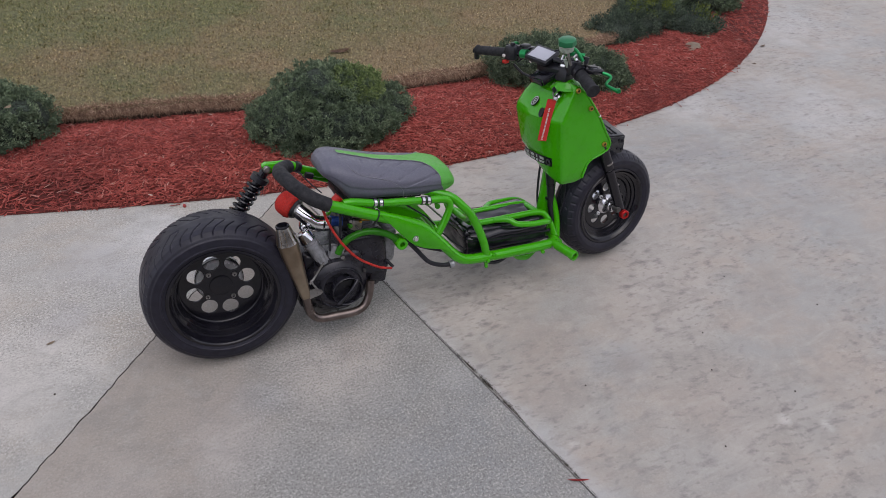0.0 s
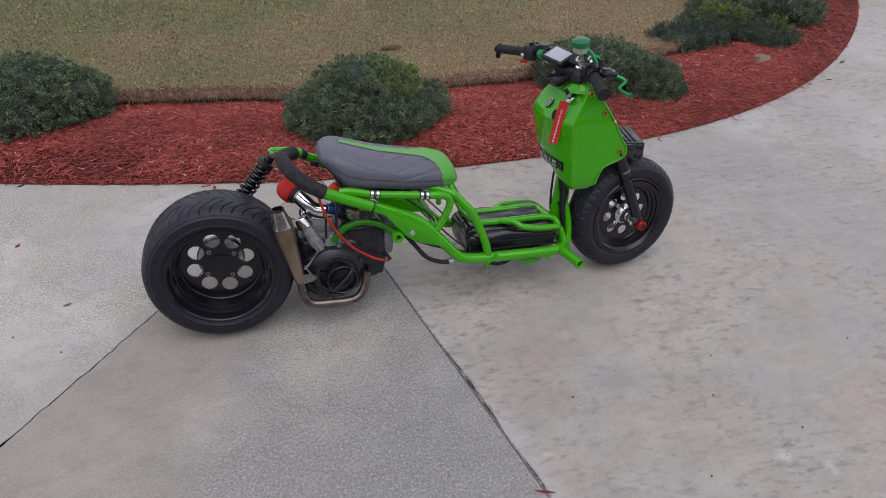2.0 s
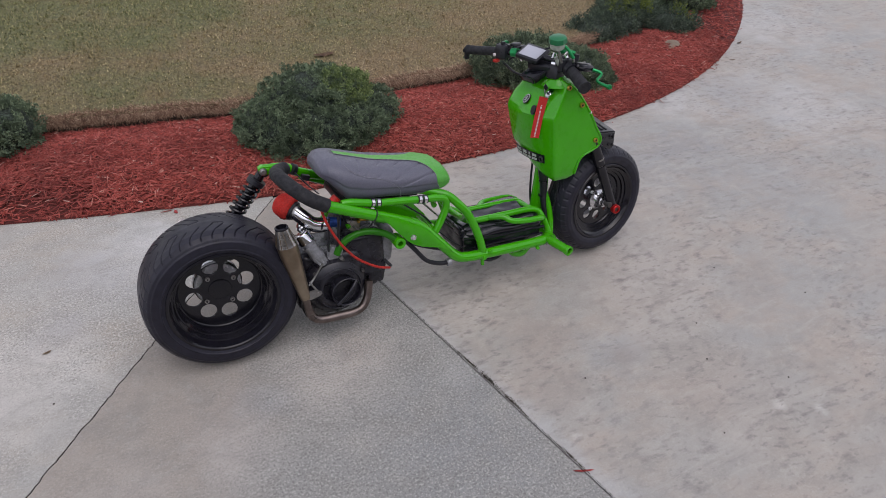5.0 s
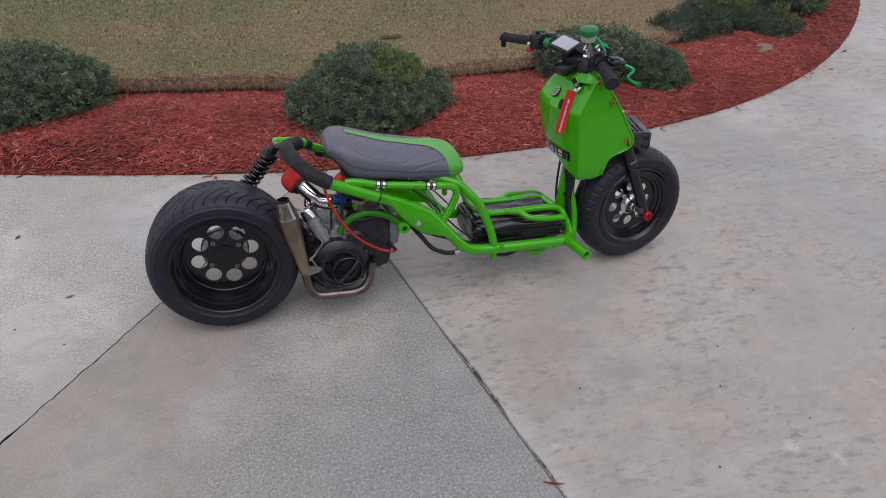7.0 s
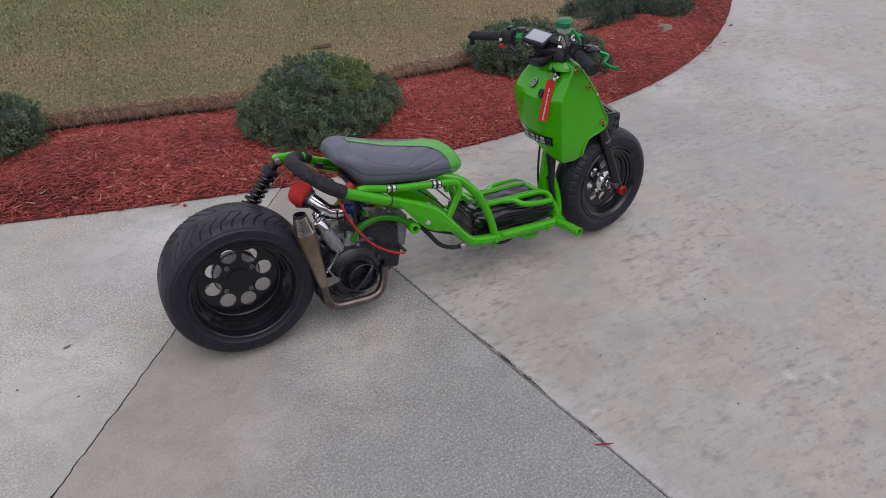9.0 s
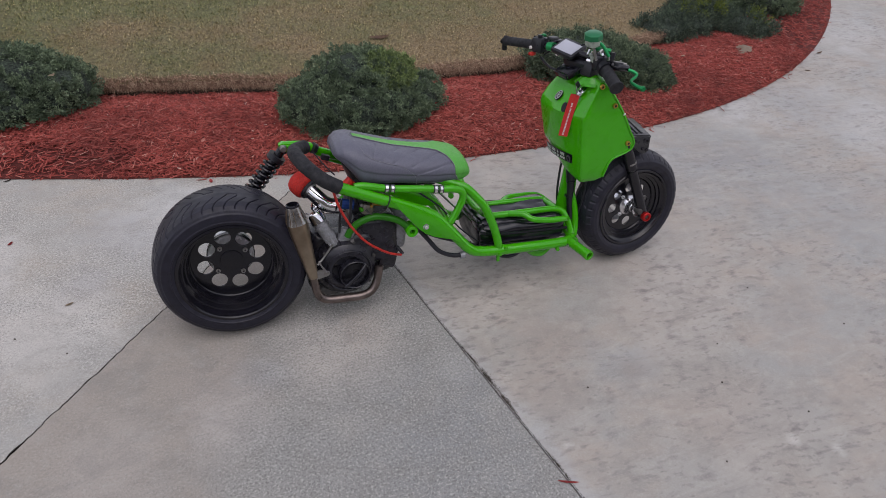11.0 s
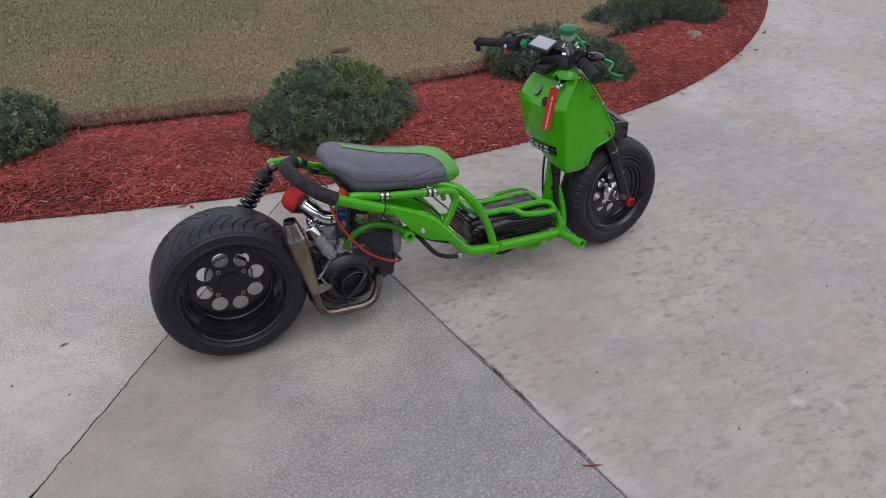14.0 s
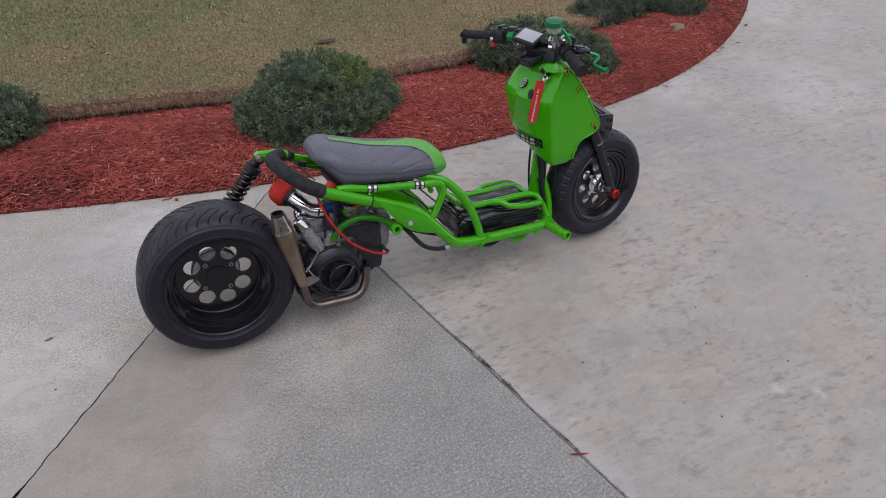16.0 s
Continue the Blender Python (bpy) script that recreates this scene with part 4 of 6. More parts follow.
# front wheel, turned a little to the left
front_wheel = part("wheel", holed_disc(0.030, 0.112, 8, 0.076, 0.0205, radians(4), -0.022, -0.016), BLACK_PAINT, scooter, "black front wheel with eight round holes")
front_wheel.matrix_local = pose(1.54, -0.022, 0.2265, 0, 0, 6)
part("tyre", tyre_mesh([(0.2315, 0.0), (0.2295, 0.025), (0.223, 0.045), (0.212, 0.059), (0.199, 0.066), (0.185, 0.067), (0.172, 0.063), (0.160, 0.056)], 0.2315, 700, 0.0034, block_grooves, 0.066),
     RUBBER, front_wheel, "black tyre with a blocky tread", 60)
part("barrel", lathe([(0.160, -0.056), (0.165, -0.060), (0.162, -0.063), (0.155, -0.062), (0.151, -0.056), (0.147, -0.050), (0.140, -0.0475), (0.1385, -0.041), (0.129, -0.038), (0.1275, -0.031), (0.117, -0.028),
                      (0.112, -0.021), (0.111, -0.015), (0.13, -0.01), (0.146, 0.045), (0.162, 0.063), (0.16, 0.056)], 96), BLACK_PAINT, front_wheel)
part("hub", lathe([(0, -0.074), (0.011, -0.074), (0.0165, -0.072), (0.0175, -0.060), (0.020, -0.058), (0.0215, -0.052), (0.0235, -0.044), (0.0285, -0.035), (0.036, -0.0275), (0.043, -0.0255), (0.043, -0.018), (0.034, 0.05), (0, 0.05)], 40), POLISHED, front_wheel, "polished aluminium hub")
for y, rad in ((-0.0625, 0.0185), (-0.0545, 0.0222), (-0.0405, 0.0262)):
    part("hub_groove", lathe([(rad - 0.003, y - 0.0012), (rad, y - 0.0012), (rad, y + 0.0012), (rad - 0.003, y + 0.0012), (rad - 0.003, y - 0.0012)], 40), DARK_CAST, front_wheel)
part("wheel_spacer", lathe([(0.0, -0.100), (0.011, -0.100), (0.0125, -0.096), (0.0125, -0.070), (0.0, -0.070)], 24), DARK_CAST, front_wheel)
part("brake_disc", lathe([(0.052, 0.030), (0.094, 0.030), (0.094, 0.034), (0.052, 0.034), (0.052, 0.030)], 60), DRUM, front_wheel, "steel brake disc")
ring_of_bolts(front_wheel, 4, 0.052, radians(42), -0.026, 0.0078, DRUM)


# frame tubes
def green_tube(name, points, r, step=6, label="", mat=None, parent=None, sides=16):
    return part(name, tube(points, r, sides, step), mat or GREEN, parent or scooter, label, 50)


def both(points):
    return [(x, -y, z) for x, y, z in points]


MAIN = [(0.352, -0.150, 0.500), (0.43, -0.150, 0.466), (0.515, -0.150, 0.429), (0.60, -0.150, 0.392), (0.675, -0.150, 0.352), (0.735, -0.150, 0.288), (0.785, -0.150, 0.228), (0.825, -0.150, 0.190), (0.87, -0.150, 0.177),
        (0.948, -0.150, 0.171), (1.07, -0.150, 0.166), (1.20, -0.145, 0.160), (1.235, -0.135, 0.160)]
RAIL = [(0.405, -0.142, 0.492), (0.44, -0.142, 0.490), (0.519, -0.142, 0.471), (0.60, -0.141, 0.459), (0.692, -0.140, 0.446), (0.748, -0.140, 0.440), (0.778, -0.140, 0.428), (0.785, -0.140, 0.400), (0.764, -0.142, 0.352), (0.738, -0.146, 0.312)]
BRACE = [(0.70, -0.085, 0.462), (0.768, -0.105, 0.441), (0.803, -0.120, 0.428), (0.839, -0.135, 0.392), (0.869, -0.142, 0.354), (0.900, -0.148, 0.287), (0.920, -0.150, 0.230), (0.932, -0.150, 0.180)]
main_tube = green_tube("main_tube", MAIN, 0.0195)
green_tube("main_tube", both(MAIN), 0.0195)
seat_rail = green_tube("seat_rail", RAIL, 0.0132)
green_tube("seat_rail", both(RAIL), 0.0132)
green_tube("seat_brace", BRACE, 0.0155)
green_tube("seat_brace", both(BRACE), 0.0155)
green_tube("cross_tube", [(0.752, -0.11, 0.398), (0.78, 0.0, 0.398), (0.752, 0.11, 0.398)], 0.010)
green_tube("cross_tube", [(0.735, -0.14, 0.318), (0.74, 0.0, 0.318), (0.735, 0.14, 0.318)], 0.013)
GUSSET = -0.026
part("gusset", slab([(0.520, -0.1718, 0.4400), (0.597, -0.1718, 0.4060), (0.672, -0.1718, 0.3655), (0.733, -0.1718, 0.3050), (0.768, -0.1718, 0.2620), (0.800, -0.1718, 0.2230), (0.743, -0.1718, 0.257), (0.675, -0.1718, 0.278), (0.640, -0.1718, 0.297), (0.619, -0.1718, 0.316), (0.592, -0.1718, 0.348)], GUSSET, 0.003), GREEN, scooter)
part("gusset", slab([(0.539, 0.165, 0.405), (0.597, 0.165, 0.392), (0.656, 0.165, 0.381), (0.720, 0.165, 0.332), (0.763, 0.165, 0.267), (0.789, 0.165, 0.231), (0.743, 0.165, 0.257), (0.675, 0.165, 0.278), (0.640, 0.165, 0.297), (0.619, 0.165, 0.316), (0.592, 0.165, 0.348)], 0.026, 0.003), GREEN, scooter)
part("side_plate", slab([(0.50, -0.100, 0.462), (0.655, -0.100, 0.440), (0.72, -0.100, 0.365), (0.66, -0.100, 0.37), (0.55, -0.100, 0.415)], 0.004, 0.001), GREEN, scooter)
part("frame_bolt", lathe([(0, -0.011), (0.0072, -0.011), (0.0084, -0.009), (0.0084, -0.005), (0.0108, -0.004), (0.0108, 0.0), (0, 0.0)], 12, "y", (0.641, -0.171, 0.326)), CHROME, scooter, "bright domed bolt")
part("pivot_boss", lathe([(0.010, -0.02), (0.019, -0.02), (0.0205, -0.018), (0.0205, 0.03), (0.010, 0.03), (0.010, -0.02)], 28, "y", (0.594, -0.150, 0.310)), GREEN, scooter)
green_tube("engine_mount", [(0.378, -0.120, 0.300), (0.392, -0.120, 0.325), (0.426, -0.122, 0.352), (0.482, -0.126, 0.365), (0.548, -0.135, 0.347), (0.594, -0.150, 0.311)], 0.0122, label="scuffed green engine mount with shade in its paint colour", mat=SHADED_GREEN)
green_tube("engine_mount", [(0.40, 0.1, 0.33), (0.47, 0.1, 0.385), (0.55, 0.12, 0.355), (0.594, 0.150, 0.312)], 0.0135)
green_tube("engine_mount", [(0.43, -0.1, 0.385), (0.50, -0.08, 0.395), (0.57, -0.08, 0.365)], 0.010)
for x, z in ((0.512, 0.472), (0.531, 0.469), (0.683, 0.4475), (0.702, 0.4445)):
    d = Vector((0.155, 0, -0.025)).normalized()
    p = Vector((x, -0.141, z))
    clamp = part("hose_clamp", tube([p - 0.0048 * d, p + 0.0048 * d], 0.0152, 20, 1), CHROME, scooter, "bright metal band on a black sleeve", 50)
    part("sleeve", tube([p - 0.0085 * d, p + 0.0085 * d], 0.0145, 20, 1), BLACK_PLASTIC, clamp)
part("zip_tie", tube([Vector((0.512, -0.15, 0.4305)) - 0.002 * Vector((0.9, 0, -0.42)), Vector((0.512, -0.15, 0.4305)) + 0.002 * Vector((0.9, 0, -0.42))], 0.0218, 20, 1), BLACK_PLASTIC, scooter)

# rear hoop in foam, left rail and shock
part("grab_bar", tube([(0.356, -0.150, 0.500), (0.305, -0.149, 0.533), (0.262, -0.118, 0.567), (0.243, -0.065, 0.580), (0.240, 0.0, 0.575), (0.256, 0.055, 0.563), (0.285, 0.088, 0.556)], 0.0235, 20, 8,
                           wave=lambda i: 1 + 0.01 * math.sin(i * 2.4)), FOAM, scooter, "black foam-covered grab bar", 60)
part("frame_rail", tube([(0.215, 0.096, 0.562), (0.285, 0.100, 0.556), (0.34, 0.11, 0.525), (0.41, 0.125, 0.495), (0.47, 0.135, 0.48)], 0.017, 16, 5), GREEN, scooter)
part("shock_lug", slab([(0.198, 0.082, 0.571), (0.212, 0.082, 0.578), (0.248, 0.082, 0.574), (0.252, 0.082, 0.556), (0.222, 0.082, 0.545), (0.201, 0.082, 0.551)], -0.03, 0.003), GREEN, scooter)
part("shock_bolt", lathe([(0, -0.010), (0.008, -0.010), (0.010, -0.007), (0.013, -0.006), (0.013, 0.0), (0, 0.0)], 16, "y", (0.212, 0.08, 0.561)), STEEL, scooter)
part("strap", tube([(0.31, 0.092, 0.55), (0.322, 0.096, 0.542)], 0.0195, 16, 1), BLACK_PLASTIC, scooter)
part("turn_switch", block((0.03, 0.02, 0.02), (0.352, 0.085, 0.512), 0.004, (0, 20, 0)), BLACK_PLASTIC, scooter)


def coil(a, b, radius, wire, turns, bm=None):
    a, b = Vector(a), Vector(b)
    s = (b - a).orthogonal().normalized()
    u = (b - a).normalized().cross(s)
    n = turns * 14
    return tube([a + (b - a) * i / n + radius * (math.cos(2 * math.pi * i / 14) * s + math.sin(2 * math.pi * i / 14) * u) for i in range(n + 1)], wire, 7, 1, bm)


SHOCK_T, SHOCK_B = Vector((0.216, 0.100, 0.556)), Vector((0.048, 0.112, 0.352))
shock_at = lambda u: SHOCK_T.lerp(SHOCK_B, u)
shock = part("shock_absorber", rod(shock_at(0.02), shock_at(0.98), 0.016), BLACK_PAINT, scooter, "black coil-over shock absorber")
part("spring", coil(shock_at(0.2), shock_at(0.86), 0.0255, 0.0052, 8), BLACK_PAINT, shock)
part("spring_seat", rod(shock_at(0.13), shock_at(0.20), 0.031, sides=24), BLACK_PLASTIC, shock)
part("spring_seat", rod(shock_at(0.86), shock_at(0.90), 0.031, sides=24), BLACK_PLASTIC, shock)
part("top_eye", lathe([(0.008, -0.014), (0.018, -0.014), (0.018, 0.014), (0.008, 0.014), (0.008, -0.014)], 24, "y", SHOCK_T), BLACK_PLASTIC, shock)
part("swing_arm", tube([(0.0, 0.13, 0.238), (0.08, 0.13, 0.26), (0.25, 0.11, 0.25)], 0.022, 12, 4), DARK_CAST, scooter)


# seat
SEAT = np.array([(0.358, 0.572, 0.584, 0.058), (0.366, 0.563, 0.597, 0.082), (0.385, 0.548, 0.608, 0.104), (0.405, 0.524, 0.610, 0.117), (0.425, 0.495, 0.608, 0.124), (0.440, 0.480, 0.604, 0.127), (0.49, 0.470, 0.588, 0.131), (0.56, 0.465, 0.566, 0.131),
                 (0.65, 0.451, 0.548, 0.126), (0.73, 0.445, 0.536, 0.120), (0.775, 0.444, 0.526, 0.114), (0.802, 0.446, 0.518, 0.106), (0.816, 0.452, 0.508, 0.098), (0.825, 0.454, 0.496, 0.089), (0.829, 0.460, 0.484, 0.080)])
SEAT_U = np.linspace(0, 1, 240)
SEAT_T = []
for col in range(4):
    v = np.interp(SEAT_U, np.linspace(0, 1, len(SEAT)), SEAT[:, col])
    for _ in range(10):
        v[1:-1] = 0.25 * v[:-2] + 0.5 * v[1:-1] + 0.25 * v[2:]
    SEAT_T.append(v)


# sewn lines of one half of the seat: the side panel's border, then the quilting
SIDE_SEAM = [(0.424, 0.000, 0.618), (0.428, 0.025, 0.616), (0.435, 0.0486, 0.611), (0.443, 0.083, 0.600), (0.4554, 0.109, 0.584), (0.480, 0.119, 0.568), (0.513, 0.1225, 0.556), (0.564, 0.125, 0.538), (0.595, 0.128, 0.5185), (0.612, 0.1265, 0.502), (0.620, 0.1225, 0.4865), (0.622, 0.120, 0.465)]
QUILT = [[(0.502, 0.045, 0.594), (0.497, 0.063, 0.592), (0.482, 0.107, 0.577)], [(0.580, 0.040, 0.573), (0.562, 0.0636, 0.5715), (0.504, 0.120, 0.560)], [(0.648, 0.042, 0.559), (0.629, 0.058, 0.5586), (0.547, 0.120, 0.550)],
         [(0.729, 0.050, 0.5445), (0.670, 0.090, 0.541), (0.609, 0.123, 0.5305)], [(0.770, 0.092, 0.523), (0.750, 0.101, 0.522), (0.690, 0.120, 0.514), (0.619, 0.1264, 0.502)]]


def sewn(p):
    """How deep the padding is drawn in at a place on the seat, by the nearest sewn line."""
    p = Vector((p.x, abs(p.y), p.z))
    deep = 0.0
    for line, width, depth in [(SIDE_SEAM, 0.0050, 0.0009)] + [(q, 0.0065, 0.0052) for q in QUILT]:
        for a, b in zip(line, line[1:]):
            if min(a[0], b[0]) - 0.012 < p.x < max(a[0], b[0]) + 0.012:
                a, b = Vector(a), Vector(b)
                u = max(0.0, min(1.0, (p - a).dot(b - a) / (b - a).length_squared))
                d = (p - a.lerp(b, u)).length
                deep = max(deep, depth * max(0.0, 1 - d / width) ** 1.3)
    return deep


def seat_point(i, a, lift=0.0):
    """A place on the seat's skin: row i along it, angle a round its section."""
    x, lo, hi, w = (t[i] for t in SEAT_T)
    c, s = math.cos(a), math.sin(a)
    y = (w + lift) * math.copysign(abs(c) ** (0.55 if s > 0 else 0.32), c) * (1.0 if s > 0 else 0.97)
    z = lo + (hi - lo) * (0.46 + (0.54 if s > 0 else 0.46) * math.copysign(abs(s) ** 0.72, s)) + 0.010 * max(0.0, s) * (1 - min(1.0, (y / w) ** 2)) + lift * max(0.0, s)
    crease = sewn(Vector((x, y, z))) if lift == 0.0 else 0.0
    crease += 0.0007 * noise.noise((x * 30 + y * 20, y * 30, z * 26))
    y *= 1 - 3.0 * crease
    return Vector((x, y, z - crease))


def seat_bm():
    bm = bmesh.new()
    n, m = len(SEAT_U), 224
    grid = [[bm.verts.new(seat_point(i, 2 * math.pi * j / m)) for j in range(m)] for i in range(n)]
    for i in range(n - 1):
        for j in range(m):
            k = (j + 1) % m
            bm.faces.new((grid[i][j], grid[i][k], grid[i + 1][k], grid[i + 1][j]))
    bm.faces.new(grid[0])
    bm.faces.new(grid[-1])
    return bm


def stripe_half(x):
    """Half width of the green stripe as a share of the section; past 1 it runs down the side."""
    return float(np.interp(x, [0.40, 0.50, 0.62, 0.69, 0.72, 0.745, 0.762, 0.772, 0.785], [0.12, 0.155, 0.19, 0.25, 0.36, 0.62, 0.92, 1.25, 2.745]))


def side_angle(t, sign):
    a = math.acos(max(-1.0, -(t ** (1 / 0.55)))) if t <= 1 else math.pi + (t - 1) * 0.9
    return a if sign < 0 else math.pi - a


def stripe_bm(edge=None):
    """The green panel, or with edge -1 or 1 the piping along one border of it."""
    first = int(np.searchsorted(SEAT_T[0], 0.432))
    rows = range(first, len(SEAT_U))
    if edge:
        way = [seat_point(i, side_angle(stripe_half(SEAT_T[0][i]), edge), 0.0022) for i in rows if stripe_half(SEAT_T[0][i]) < 2.2]
        return tube(way, 0.0014, 6, 1)
    bm = bmesh.new()
    grid = []
    for i in rows:
        t = stripe_half(SEAT_T[0][i])
        lo, hi = side_angle(t, 1), side_angle(t, -1)
        angles = [min(max(-math.pi / 2 + 2 * math.pi * j / 112, lo), hi) for j in range(113)]
        grid.append([(bm.verts.new(seat_point(i, a, 0.0022)), a) for a in angles])
    for r0, r1 in zip(grid, grid[1:]):
        for k in range(112):
            if abs(r0[k][1] - r0[k + 1][1]) > 1e-6 or abs(r1[k][1] - r1[k + 1][1]) > 1e-6:
                bm.faces.new((r0[k][0], r0[k + 1][0], r1[k + 1][0], r1[k][0]))
    grid[-1] = [v for v, _ in grid[-1]]
    bmesh.ops.remove_doubles(bm, verts=[v for v in bm.verts if v not in grid[-1]], dist=1e-6)
    bm.faces.new(grid[-1])
    return bm


seat = part("seat", seat_bm(), SEAT_GREY, scooter, "grey quilted vinyl seat", 70)
stripe = part("stripe", stripe_bm(), SEAT_GREEN, seat, "bright green vinyl stripe and nose", 70)
part("piping", stripe_bm(-1), STITCH, stripe, "pale stitched piping", 70)
part("piping", stripe_bm(1), STITCH, stripe, "pale stitched piping", 70)
part("seat_base", block((0.30, 0.16, 0.03), (0.56, 0.0, 0.462), 0.010, (0, 6, 0)), BLACK_PLASTIC, seat)
part("tail_net", slab([(0.378, -0.085, 0.553), (0.378, 0.085, 0.553), (0.438, 0.10, 0.474), (0.438, -0.10, 0.474)], 0.012, 0.003), FOAM, seat, "black mesh under the seat tail")
for side in (-1, 1):
    row = lambda x: int(np.searchsorted(SEAT_T[0], x))
    sewing = [Vector((x, side * y, z)) for x, y, z in SIDE_SEAM]
    part("seam", tube([p + Vector((0, side * 0.0012, 0.0010)) for p in sewing], 0.0008, 5, 6), STITCH, seat, "pale stitched seam")
    part("side_welt", tube([seat_point(row(x), side_angle(t, side), 0.0008) for x, t in ((0.655, 2.05), (0.69, 1.95), (0.73, 1.80), (0.775, 1.55))], 0.0011, 5, 6), STITCH, seat)

# floor rack
rack = green_tube("floor_rack", [(0.878, 0.045, 0.296), (0.937, 0.04, 0.270), (1.066, 0.04, 0.265), (1.188, 0.04, 0.258), (1.225, 0.03, 0.238), (1.254, 0.02, 0.214), (1.275, 0.0, 0.190)], 0.0115)
green_tube("slat_tube", [(0.885, -0.07, 0.300), (0.93, -0.07, 0.277), (1.066, -0.07, 0.272), (1.203, -0.07, 0.265), (1.237, -0.09, 0.230), (1.252, -0.11, 0.178), (1.254, -0.125, 0.160)], 0.0125, parent=rack)
green_tube("slat_tube", [(1.00, -0.075, 0.276), (1.043, -0.105, 0.282), (1.074, -0.128, 0.268), (1.143, -0.130, 0.256), (1.205, -0.122, 0.249), (1.232, -0.10, 0.234)], 0.0115, parent=rack)
green_tube("slat_tube", [(1.02, 0.05, 0.262), (1.063, 0.09, 0.259), (1.116, 0.10, 0.256), (1.196, 0.10, 0.250), (1.244, 0.08, 0.222), (1.275, 0.05, 0.195)], 0.0105, parent=rack)
green_tube("slat_tube", [(1.195, 0.085, 0.248), (1.200, 0.0, 0.258), (1.205, -0.075, 0.262)], 0.0105, parent=rack)
green_tube("slat_tube", [(0.868, -0.142, 0.352), (0.885, -0.075, 0.302), (0.88, 0.05, 0.296), (0.868, 0.142, 0.352)], 0.012, parent=rack)
green_tube("down_tube", [(1.272, 0.0, 0.165), (1.276, 0.0, 0.26), (1.284, 0.0, 0.40), (1.30, 0.0, 0.60)], [0.042, 0.034, 0.028, 0.026])
green_tube("down_tube", [(1.282, -0.085, 0.145), (1.292, -0.065, 0.20), (1.290, -0.045, 0.26), (1.280, -0.02, 0.32)], 0.0135)
green_tube("cross_tube", [(1.245, -0.150, 0.158), (1.262, 0.0, 0.165), (1.245, 0.150, 0.158)], 0.020)
green_tube("belly_bracket", [(1.072, -0.12, 0.140), (1.092, -0.12, 0.122), (1.125, -0.12, 0.116), (1.155, -0.12, 0.142)], 0.017)
peg = part("foot_peg", tube([(1.226, -0.150, 0.163), (1.238, -0.205, 0.160), (1.250, -0.257, 0.156)], 0.0176, 20, 12, cap=False, wave=lambda i: 1.0 + (0.045 if i > 3 and i % 4 < 2 else 0.0)), GREEN, scooter, "round green foot peg with an open end", 30)
part("peg_rim", lathe([(0.0120, -0.008), (0.0190, -0.008), (0.0202, 0.0), (0.0190, 0.006), (0.0135, 0.006), (0.0120, 0.003), (0.0120, -0.008)], 24, "z"), GREEN, peg).matrix_local = look((1.250, -0.257, 0.156), (1.226, -0.150, 0.163))
# black plug stands in for the shade inside the hollow peg
part("peg_hole_shade", rod((1.238, -0.205, 0.160), (1.2485, -0.250, 0.1565), 0.0125), BLACK_PAINT, peg)
for x, y, z in ((1.215, -0.168, 0.155), (1.232, -0.165, 0.172), (0.93, -0.168, 0.165), (0.955, -0.165, 0.185), (1.17, -0.165, 0.145)):
    part("frame_nut", lathe([(0, -0.006), (0.007, -0.006), (0.008, -0.004), (0.008, 0.004), (0, 0.004)], 6, "y", (x, y, z)), STEEL if x > 1.2 else GREEN, scooter)
part("stay_lug", block((0.012, 0.012, 0.032), (0.930, -0.152, 0.142), 0.003), GREEN, scooter)


# battery box in glossy wrap under the rack
def wrapped_box(x0, x1, y0, y1, z0, z1, seed, crumple=1.0, cells=30):
    """A box with rounded edges in loose film: folds that run along it, and smaller puckers."""
    half = Vector((x1 - x0, y1 - y0, z1 - z0)) / 2
    mid = Vector((x0 + x1, y0 + y1, z0 + z1)) / 2
    r = min(0.028, 0.8 * min(half))
    bm = bmesh.new()
    for axis in range(3):
        for sign in (-1, 1):
            grid = []
            for i in range(cells + 1):
                row = []
                for j in range(cells + 1):
                    q = [0.0, 0.0, 0.0]
                    q[axis], q[(axis + 1) % 3], q[(axis + 2) % 3] = sign, 2 * i / cells - 1, 2 * j / cells - 1
                    p = Vector([a * h for a, h in zip(q, half)])
                    core = Vector([max(-h + r, min(h - r, c)) for c, h in zip(p, half)])
                    out = (p - core).normalized()
                    p = core + out * r
                    fold = abs(noise.noise((p.x * 7 + p.y * 5, p.y * 11 + seed, p.z * 18)))
                    f = 0.010 * noise.noise((p.x * 7, p.y * 10 + seed, p.z * 14)) - 0.016 * max(0.0, 0.16 - fold) + 0.0026 * noise.noise((p.x * 26, p.y * 30, p.z * 36 + seed))
                    row.append(bm.verts.new(mid + p + out * f * crumple))
                grid.append(row)
            for a, b in zip(grid, grid[1:]):
                for k in range(cells):
                    bm.faces.new((a[k], a[k + 1], b[k + 1], b[k]))
    bmesh.ops.remove_doubles(bm, verts=bm.verts, dist=1e-5)
    return bm


battery = part("battery_box", wrapped_box(0.862, 1.225, -0.118, 0.112, 0.150, 0.250, 2.0, 0.75), GLOSS_BLACK, scooter, "black plastic-wrapped battery box", 60)
part("lid", wrapped_box(0.868, 1.200, -0.098, 0.090, 0.222, 0.262, 7.0, 1.1), GLOSS_BLACK, battery)
part("wrap_fold", tube([(0.865, -0.119, 0.235), (0.95, -0.122, 0.221), (1.08, -0.121, 0.214), (1.225, -0.118, 0.206)], 0.007, 8, 5), GLOSS_BLACK, battery)
part("wrap_fold", tube([(0.87, -0.119, 0.178), (1.0, -0.122, 0.190), (1.22, -0.118, 0.176)], 0.005, 8, 5), GLOSS_BLACK, battery)

